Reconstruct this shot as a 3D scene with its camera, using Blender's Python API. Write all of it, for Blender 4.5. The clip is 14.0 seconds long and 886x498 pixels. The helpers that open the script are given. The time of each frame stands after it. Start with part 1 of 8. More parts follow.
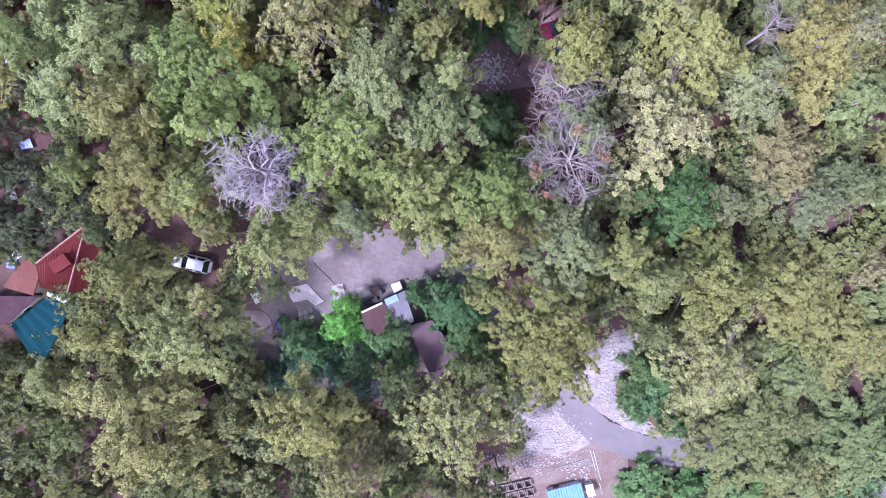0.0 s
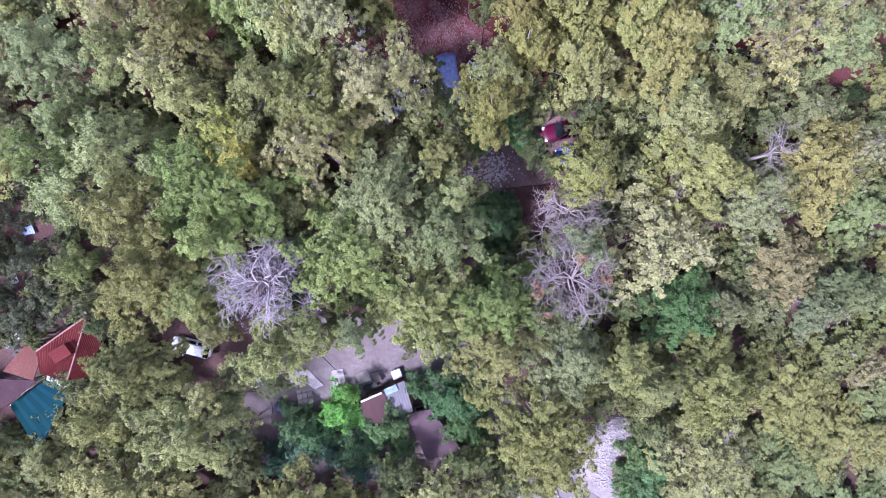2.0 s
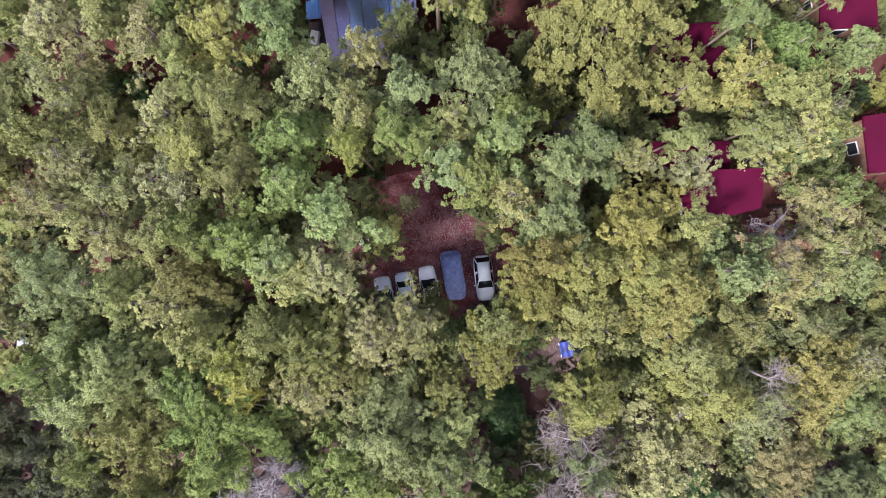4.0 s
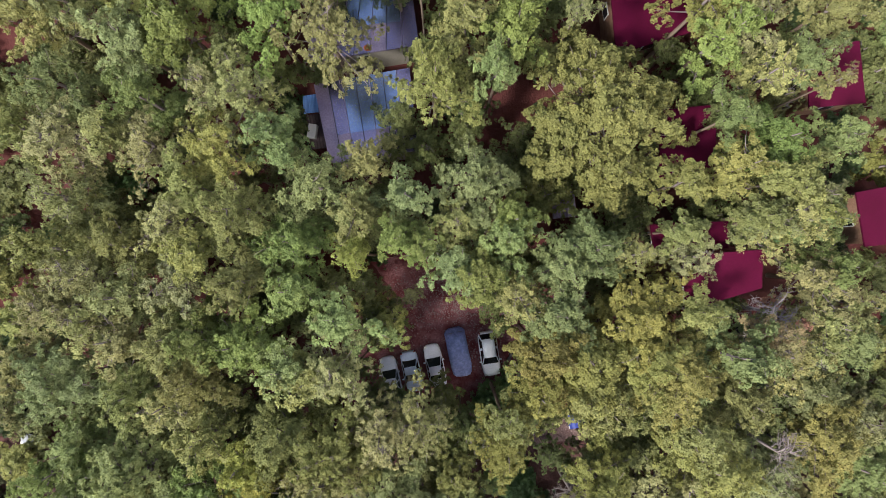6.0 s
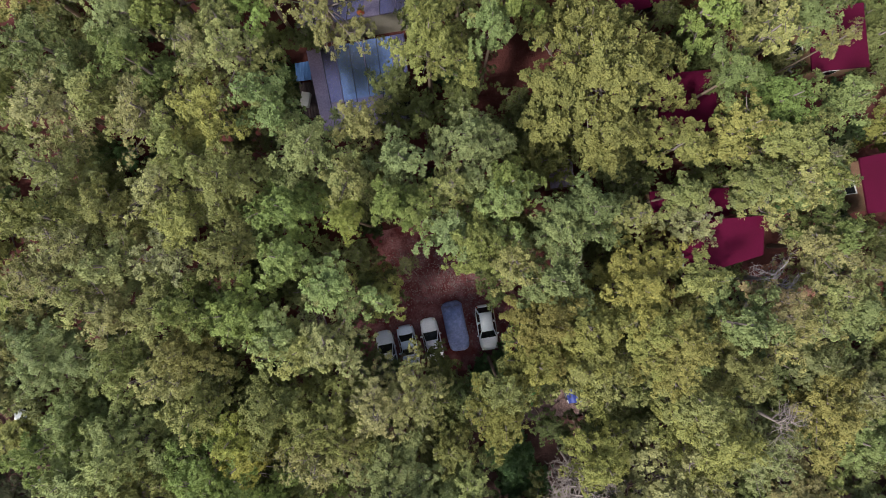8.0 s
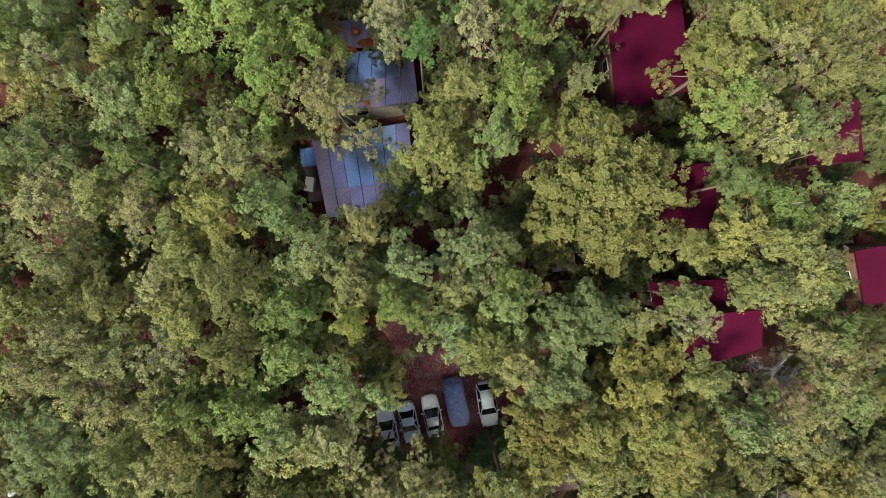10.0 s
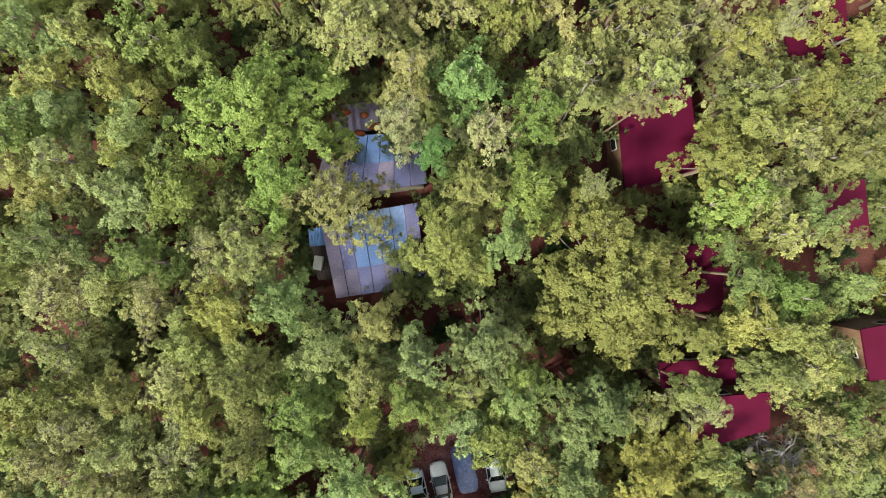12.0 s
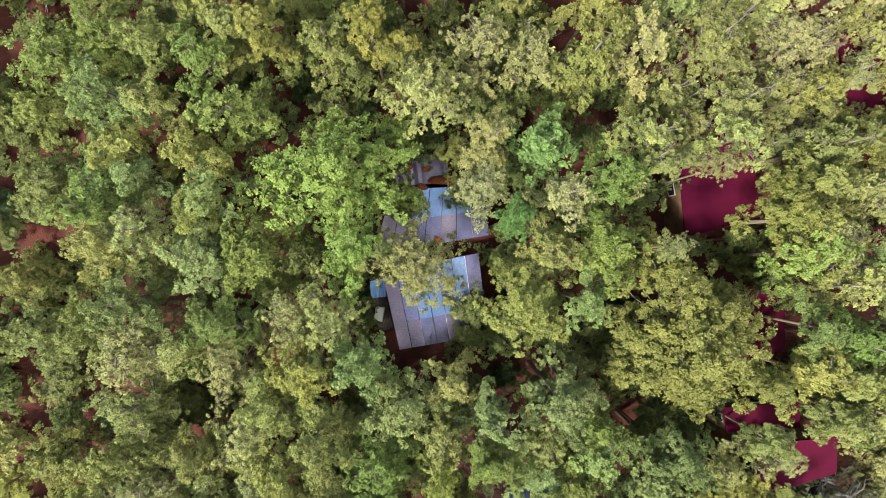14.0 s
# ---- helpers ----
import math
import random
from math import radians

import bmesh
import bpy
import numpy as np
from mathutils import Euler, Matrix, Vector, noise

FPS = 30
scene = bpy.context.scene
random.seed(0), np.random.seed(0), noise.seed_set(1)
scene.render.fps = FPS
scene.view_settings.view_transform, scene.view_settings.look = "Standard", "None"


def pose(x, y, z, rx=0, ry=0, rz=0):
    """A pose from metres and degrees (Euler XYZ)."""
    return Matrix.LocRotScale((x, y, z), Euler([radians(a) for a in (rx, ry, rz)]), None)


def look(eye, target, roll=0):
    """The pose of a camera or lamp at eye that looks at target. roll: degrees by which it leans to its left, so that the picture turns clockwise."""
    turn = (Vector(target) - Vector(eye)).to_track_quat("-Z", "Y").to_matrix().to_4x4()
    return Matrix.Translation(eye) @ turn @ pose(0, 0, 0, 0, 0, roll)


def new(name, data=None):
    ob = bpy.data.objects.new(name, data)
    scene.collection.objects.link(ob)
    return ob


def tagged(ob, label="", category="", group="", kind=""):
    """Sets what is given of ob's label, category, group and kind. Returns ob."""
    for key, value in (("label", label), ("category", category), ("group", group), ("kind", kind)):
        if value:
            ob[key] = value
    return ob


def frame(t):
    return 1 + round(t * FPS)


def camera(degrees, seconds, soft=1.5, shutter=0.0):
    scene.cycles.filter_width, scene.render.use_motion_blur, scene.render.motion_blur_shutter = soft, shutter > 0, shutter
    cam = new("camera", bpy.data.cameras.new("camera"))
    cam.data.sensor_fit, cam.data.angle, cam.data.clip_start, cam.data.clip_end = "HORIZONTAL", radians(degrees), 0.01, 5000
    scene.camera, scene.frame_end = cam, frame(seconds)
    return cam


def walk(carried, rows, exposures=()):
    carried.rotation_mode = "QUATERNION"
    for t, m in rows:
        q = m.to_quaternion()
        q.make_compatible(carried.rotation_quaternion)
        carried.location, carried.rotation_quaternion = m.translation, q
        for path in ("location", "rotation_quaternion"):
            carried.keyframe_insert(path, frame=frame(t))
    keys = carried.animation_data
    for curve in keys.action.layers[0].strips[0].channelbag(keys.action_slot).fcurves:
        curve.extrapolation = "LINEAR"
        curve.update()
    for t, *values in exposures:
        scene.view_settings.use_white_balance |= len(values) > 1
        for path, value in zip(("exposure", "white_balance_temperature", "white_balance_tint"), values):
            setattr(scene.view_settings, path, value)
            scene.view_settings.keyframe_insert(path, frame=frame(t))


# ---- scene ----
cam = camera(85.0, 14.0, soft=0.95)
PATH = [
    (0, 0, 0, 50.76, -0.31, 0.96, -0.02),
    (0.5, 0.06, 1.21, 50.76, -0.35, 0.97, 0.08),
    (1, -0.04, 3.45, 50.75, -0.51, 0.92, 0.76),
    (1.5, -0.22, 6.37, 50.77, -0.54, 0.85, 0.98),
    (2, -0.4, 10.05, 50.79, -0.71, 0.78, 1.13),
    (2.5, -0.62, 14.28, 50.8, -0.83, 0.68, 1.25),
    (3, -0.78, 18.79, 50.81, -0.64, 0.69, 1.31),
    (3.5, -1.17, 23.66, 50.92, -0.36, 0.52, 1.37),
    (4, -1.43, 28.91, 51.17, -0.49, 0.59, 1.47),
    (4.2, -1.5, 30.72, 51.32, -0.59, 0.67, 1.33),
    (4.7, -1.75, 34.27, 51.51, -0.42, 0.62, 1),
    (5.2, -2, 35.79, 51.54, 0.12, 0.38, 0.27),
    (5.7, -2.17, 35.89, 51.47, 0.62, 0.12, -0.51),
    (6.3, -2.13, 35.04, 51.28, 0.56, 0.03, -1.05),
    (6.5, -2.04, 34.72, 51.22, 0.38, 0.09, -1.16),
    (7, -1.87, 33.81, 51.02, -0.18, 0.18, -1.2),
    (7.2, -1.83, 33.54, 51.01, -0.21, 0.21, -1.22),
    (7.7, -1.76, 33.2, 50.83, -0.2, 0.21, -1.17),
    (8.2, -1.82, 33.75, 50.66, 0.36, 0.07, -1),
    (8.8, -2, 35.31, 50.56, 1.12, -0.17, -0.78),
    (9.3, -2.21, 37.18, 50.67, 1.29, -0.39, -0.67),
    (9.5, -2.32, 38.18, 50.82, 1.18, -0.47, -0.63),
    (10, -2.5, 40.05, 50.99, 1.01, -0.66, -0.62),
    (10.5, -2.76, 41.72, 50.98, 0.8, -0.84, -0.71),
    (11, -2.96, 43.88, 51.01, 0.65, -0.89, -0.72),
    (11.5, -3.14, 45.83, 51.12, 0.45, -0.94, -0.77),
    (12, -3.45, 47.3, 51.12, 0.31, -1.05, -0.97),
    (12.5, -4.32, 48.48, 51.08, 0.29, -1.15, -1.29),
    (13, -5.58, 49.53, 51.09, 0.31, -1.13, -1.66),
    (13.5, -7.2, 50.39, 51.16, 0.48, -1.07, -2.15),
    (14, -8.54, 51.59, 51.21, 0.45, -1.08, -2.2),
]
EXPOSURES = [(0.0, 1.18, 5150, 31), (1.8, 1.21, 5150, 32), (2.5, 0.98, 5350, 30), (3.2, 0.9, 5750, 20), (4.2, 1.08, 6000, 17), (6.3, 0.67, 6450, 8), (7.2, 0.52, 6500, 7), (9.5, 0.41, 6700, 1), (10.5, 0.82, 6950, -4), (14.0, 1.15, 7150, -8)]
walk(cam, [(t, pose(x, y, z, tip, lean, turn)) for t, x, y, z, tip, lean, turn in PATH], EXPOSURES)

# ---- light: bright overcast, a veiled sun high in the south-west ----
SUN_HEIGHT, SUN_SIDE = radians(44), radians(-124)
world = bpy.data.worlds.new("sky")
scene.world = world
world.use_nodes = True
sky = world.node_tree.nodes.new("ShaderNodeTexSky")
sky.sky_type, sky.sun_disc = "NISHITA", False
sky.sun_elevation, sky.sun_rotation = SUN_HEIGHT, -SUN_SIDE
sky.air_density, sky.dust_density = 1.6, 4.0
world.node_tree.nodes["Background"].inputs[1].default_value = 0.134
wn, wl = world.node_tree.nodes, world.node_tree.links
cloud, thick, veil = wn.new("ShaderNodeTexNoise"), wn.new("ShaderNodeMapRange"), wn.new("ShaderNodeMix")
cloud.inputs["Scale"].default_value, cloud.inputs["Detail"].default_value = 3.0, 5.0
thick.inputs[1].default_value, thick.inputs[2].default_value, thick.inputs[4].default_value = 0.42, 0.68, 0.75
veil.data_type = "RGBA"
veil.inputs[7].default_value = (5.2, 5.3, 5.6, 1)
wl.new(wn.new("ShaderNodeTexCoord").outputs["Generated"], cloud.inputs["Vector"])
wl.new(cloud.outputs["Fac"], thick.inputs[0])
wl.new(thick.outputs[0], veil.inputs[0])
wl.new(sky.outputs[0], veil.inputs[6])
wl.new(veil.outputs[2], wn["Background"].inputs[0])
sun = new("sun", bpy.data.lights.new("sun", "SUN"))
sun.data.energy, sun.data.angle, sun.data.color = 4.8, radians(9), (1.0, 0.95, 0.86)
sun.matrix_world = look((math.sin(SUN_SIDE) * 80, math.cos(SUN_SIDE) * 80, 80 * math.tan(SUN_HEIGHT)), (0, 0, 0))


# ---- materials ----
def material(name):
    m = bpy.data.materials.new(name)
    m.use_nodes = True
    return m, m.node_tree.nodes, m.node_tree.links, m.node_tree.nodes["Principled BSDF"]


def mix(nodes, links, a, b, factor):
    n = nodes.new("ShaderNodeMix")
    n.data_type = "RGBA"
    for socket, value in ((n.inputs[6], a), (n.inputs[7], b), (n.inputs[0], factor)):
        if isinstance(value, bpy.types.NodeSocket):
            links.new(value, socket)
        elif isinstance(value, (int, float)):
            socket.default_value = value
        else:
            socket.default_value = (*value, 1)
    return n.outputs[2]


def noise_node(nodes, links, scale, detail=4.0, where="Object", stretch=(1, 1, 1), low=0.35, high=0.65):
    co, mp = nodes.new("ShaderNodeTexCoord"), nodes.new("ShaderNodeMapping")
    mp.inputs["Scale"].default_value = stretch
    tex, ramp = nodes.new("ShaderNodeTexNoise"), nodes.new("ShaderNodeMapRange")
    tex.inputs["Scale"].default_value, tex.inputs["Detail"].default_value = scale, detail
    ramp.inputs[1].default_value, ramp.inputs[2].default_value = low, high
    links.new(co.outputs[where], mp.inputs[0])
    links.new(mp.outputs[0], tex.inputs["Vector"])
    links.new(tex.outputs["Fac"], ramp.inputs[0])
    return ramp.outputs[0]


def surface(name, base, second, scale=2.0, fine=25.0, third=None, rough=0.85, metal=0.0, bump=0.3, stretch=(1, 1, 1), vary=0.0, where="Object", upper=None):
    """Two colours in large patches, a third in fine grain, and fine relief."""
    m, nodes, links, shader = material(name)
    big = noise_node(nodes, links, scale, 5, where, stretch)
    small = noise_node(nodes, links, fine, 3, where, stretch)
    col = mix(nodes, links, base, second, big)
    part_mix = nodes.new("ShaderNodeMath")
    part_mix.operation = "MULTIPLY"
    part_mix.inputs[1].default_value = 0.5
    links.new(small, part_mix.inputs[0])
    col = mix(nodes, links, col, third or tuple(c * 0.6 for c in base), part_mix.outputs[0])
    if vary:
        info, hsv, mul = nodes.new("ShaderNodeObjectInfo"), nodes.new("ShaderNodeHueSaturation"), nodes.new("ShaderNodeMapRange")
        mul.inputs[3].default_value, mul.inputs[4].default_value = 1 - vary, 1 + vary
        links.new(info.outputs["Random"], mul.inputs[0])
        links.new(mul.outputs[0], hsv.inputs["Value"])
        links.new(col, hsv.inputs["Color"])
        col = hsv.outputs[0]
    if upper:
        split, slope = nodes.new("ShaderNodeSeparateXYZ"), nodes.new("ShaderNodeMapRange")
        slope.inputs[1].default_value, slope.inputs[2].default_value, slope.inputs[4].default_value = 8, 28, 0.7
        links.new(nodes.new("ShaderNodeTexCoord").outputs["Object"], split.inputs[0])
        links.new(split.outputs["Y"], slope.inputs[0])
        col = mix(nodes, links, col, upper, slope.outputs[0])
    links.new(col, shader.inputs["Base Color"])
    shader.inputs["Roughness"].default_value, shader.inputs["Metallic"].default_value = rough, metal
    if rough >= 0.85:
        shader.inputs["Specular IOR Level"].default_value = 0.12
    if bump:
        b = nodes.new("ShaderNodeBump")
        b.inputs["Strength"].default_value, b.inputs["Distance"].default_value = bump, 0.03
        links.new(small, b.inputs["Height"])
        links.new(b.outputs[0], shader.inputs["Normal"])
    return m


def foliage(name, gloss=0.6, through_light=0.25):
    """Leaves: the tree's own colour, varied clump by clump and over the crown."""
    m, nodes, links, shader = material(name)
    info, geo = nodes.new("ShaderNodeObjectInfo"), nodes.new("ShaderNodeNewGeometry")
    hsv, val, hue = nodes.new("ShaderNodeHueSaturation"), nodes.new("ShaderNodeMapRange"), nodes.new("ShaderNodeMapRange")
    patch = noise_node(nodes, links, 0.55, 3, "Object", (1, 1, 1), 0.4, 0.68)
    warm = mix(nodes, links, (0.9, 1.0, 1.0), (1.16, 1.05, 0.82), patch)
    clump = noise_node(nodes, links, 2.2, 2, "Object", (1, 1, 1), 0.35, 0.65)
    warm = mix(nodes, links, mix(nodes, links, (0.8, 0.83, 0.82), (1.2, 1.17, 1.12), clump), warm, 0.4)
    grain = noise_node(nodes, links, 10, 3, "Object", (1, 1, 0.6), 0.36, 0.64)
    warm = mix(nodes, links, mix(nodes, links, (0.68, 0.72, 0.7), (1.28, 1.25, 1.2), grain), warm, 0.45)
    rough = nodes.new("ShaderNodeBump")
    rough.inputs["Strength"].default_value, rough.inputs["Distance"].default_value = 1.0, 0.08
    links.new(grain, rough.inputs["Height"])
    links.new(rough.outputs[0], shader.inputs["Normal"])
    tint = nodes.new("ShaderNodeMix")
    tint.data_type, tint.blend_type = "RGBA", "MULTIPLY"
    tint.inputs[0].default_value = 1
    links.new(info.outputs["Color"], tint.inputs[6])
    links.new(warm, tint.inputs[7])
    val.inputs[3].default_value, val.inputs[4].default_value = 0.8, 1.2
    hue.inputs[3].default_value, hue.inputs[4].default_value = 0.485, 0.515
    links.new(geo.outputs["Random Per Island"], val.inputs[0])
    links.new(info.outputs["Random"], hue.inputs[0])
    links.new(val.outputs[0], hsv.inputs["Value"])
    links.new(hue.outputs[0], hsv.inputs["Hue"])
    links.new(tint.outputs[2], hsv.inputs["Color"])
    links.new(hsv.outputs[0], shader.inputs["Base Color"])
    shader.inputs["Roughness"].default_value = gloss
    shader.inputs["Specular IOR Level"].default_value = 0.3
    thin, blend = nodes.new("ShaderNodeBsdfTranslucent"), nodes.new("ShaderNodeMixShader")
    links.new(hsv.outputs[0], thin.inputs[0])
    blend.inputs[0].default_value = through_light
    links.new(shader.outputs[0], blend.inputs[1])
    links.new(thin.outputs[0], blend.inputs[2])
    links.new(blend.outputs[0], nodes["Material Output"].inputs[0])
    return m


NEEDLES = foliage("pine_needles", 0.6, 0.2)
LEAVES = foliage("broad_leaves", 0.45, 0.42)
BARK = surface("bark", (0.17, 0.12, 0.09), (0.25, 0.2, 0.17), 3, 18, (0.08, 0.055, 0.04), 0.95, bump=0.6, stretch=(1, 1, 0.25))
PALE_WOOD = surface("bleached_wood", (0.3, 0.265, 0.29), (0.37, 0.33, 0.36), 2, 20, (0.17, 0.145, 0.155), 0.9, bump=0.4)
GREY_TWIG = surface("grey_twig", (0.2, 0.165, 0.165), (0.26, 0.22, 0.225), 2, 20, (0.11, 0.09, 0.09), 0.9, bump=0.3)
LITTER = surface("needle_litter", (0.072, 0.042, 0.04), (0.11, 0.067, 0.065), 0.25, 6, (0.04, 0.022, 0.02), 0.95, bump=0.8, upper=(0.08, 0.018, 0.017))
CONCRETE = surface("worn_concrete", (0.118, 0.096, 0.1), (0.165, 0.14, 0.146), 0.35, 2.5, (0.092, 0.072, 0.074), 0.9)


# ---- lie of the land ----
LAND_Y = [-400, -60, -20, -2, 19, 29, 46, 60, 90, 150, 400]
LAND_Z = [-40, -15, -6.8, -2.2, 2.6, 3.2, 6.2, 9.4, 15, 24, 40]


def land(x, y):
    return sum(float(np.interp(y + d, LAND_Y, LAND_Z)) for d in (-4, -2, 0, 2, 4)) / 5 - 0.02 * max(-60, min(60, x)) + 3.0 * math.exp(-((x - 27) ** 2 + (y - 37) ** 2) / 150)


def bumps(x, y):
    return 0.16 * noise.noise((x * 0.3, y * 0.3, 0)) + 0.05 * noise.noise((x * 1.1, y * 1.1, 4))


def smooth(mesh):
    mesh.polygons.foreach_set("use_smooth", [True] * len(mesh.polygons))
    return mesh


def mesh_from(name, verts, faces, mat):
    me = bpy.data.meshes.new(name)
    me.from_pydata([tuple(v) for v in verts], [], [tuple(f) for f in faces])
    me.materials.append(mat)
    me.update()
    return me


def sheet(name, xs, ys, height, mat):
    verts = [(x, y, height(x, y)) for y in ys for x in xs]
    n = len(xs)
    faces = [(j * n + i, j * n + i + 1, (j + 1) * n + i + 1, (j + 1) * n + i) for j in range(len(ys) - 1) for i in range(n - 1)]
    return smooth(mesh_from(name, verts, faces, mat))


far = [70, 85, 110, 150, 220, 350, 700, 1500]
XS = [-v for v in reversed(far)] + [i * 0.8 for i in range(-80, 81)] + far
YS = [-v for v in reversed(far)] + [-60 + i * 0.8 for i in range(175)] + [85, 110, 150, 220, 350, 700, 1500]
ground = new("ground", sheet("ground", XS, YS, lambda x, y: land(x, y) + bumps(x, y), LITTER))
tagged(ground, "reddish brown hillside covered with dry pine needles", "ground", kind="structure")


def part(name, data, parent, label="", mat=None):
    """Links a mesh or a bmesh as one object under a thing or a part."""
    if isinstance(data, bmesh.types.BMesh):
        me = bpy.data.meshes.new(name)
        data.to_mesh(me)
        data.free()
        data = me
    if mat and not data.materials:
        data.materials.append(mat)
    ob = new(name, data)
    ob.parent = parent
    return tagged(ob, label)


def thing(name, m, label, category, group="", kind=""):
    ob = new(name)
    ob.empty_display_size = 0.3
    ob.matrix_basis = m
    return tagged(ob, label, category, group, kind)


# ---- trees ----
def tube(verts, faces, points, radii, sides=5):
    base = len(verts)
    for k, (p, r) in enumerate(zip(points, radii)):
        d = (points[min(k + 1, len(points) - 1)] - points[max(k - 1, 0)]).normalized()
        u = d.orthogonal().normalized()
        w = d.cross(u)
        for s in range(sides):
            a = math.tau * s / sides
            verts.append(p + r * (math.cos(a) * u + math.sin(a) * w))
    for k in range(len(points) - 1):
        for s in range(sides):
            t = (s + 1) % sides
            faces.append((base + k * sides + s, base + k * sides + t, base + (k + 1) * sides + t, base + (k + 1) * sides + s))
    faces.append(tuple(base + (len(points) - 1) * sides + s for s in range(sides)))


def tuft_mesh(name, seed, spots, tips, mat, width=0.36, soft=0.48):
    """One ragged brush of needles or leaves at each spot: centre, way it points, radius."""
    dice = np.random.default_rng(seed)
    centre = np.array([tuple(s[0]) for s in spots])
    out = np.array([tuple(s[1]) for s in spots])
    size = np.array([s[2] for s in spots])[:, None]
    out /= np.linalg.norm(out, axis=1)[:, None]
    n, ring = len(spots), 2 * tips
    helper = np.where(np.abs(out[:, 2:3]) < 0.9, np.array([[0.0, 0, 1]]), np.array([[1.0, 0, 0]]))
    u = np.cross(out, helper)
    u /= np.linalg.norm(u, axis=1)[:, None]
    w = np.cross(out, u)
    turn = dice.uniform(0, math.tau, (n, 1))
    points = [centre - out * size * 0.15]
    for k in range(ring):
        a = turn + math.tau * k / ring + dice.uniform(-0.3, 0.3, (n, 1))
        side = np.cos(a) * u + np.sin(a) * w
        across = np.cross(side, out) * size * width * dice.uniform(0.75, 1.25, (n, 1))
        steep = dice.uniform(0.1, 0.4, (n, 1)) if k % 2 == 0 else dice.uniform(0.5, 1.0, (n, 1))
        reach = (side * (1.15 - 0.6 * steep) + out * steep) * size * dice.uniform(0.8, 1.3, (n, 1))
        points += [centre + reach + across, centre + reach - across]
    co = np.stack(points, 1).reshape(-1, 3)
    k = np.arange(ring)
    one = np.stack([np.zeros(ring, int), 2 + 2 * k, 1 + 2 * k], 1)
    tri = (one[None] + (np.arange(n) * (2 * ring + 1))[:, None, None]).reshape(-1, 3)
    facing = np.repeat(out, ring, 0)
    own = np.cross(co[tri[:, 1]] - co[tri[:, 0]], co[tri[:, 2]] - co[tri[:, 0]])
    own /= np.linalg.norm(own, axis=1)[:, None]
    under = (own * facing).sum(1) < 0
    tri[under] = tri[under][:, [0, 2, 1]]
    own[under] *= -1
    me = bpy.data.meshes.new(name)
    me.from_pydata(co.tolist(), [], tri.tolist())
    me.materials.append(mat)
    me.update()
    smooth(me)
    bent = own * (1 - soft) + facing * soft
    bent /= np.linalg.norm(bent, axis=1)[:, None]
    me.normals_split_custom_set(np.repeat(bent, 3, 0).tolist())
    return me


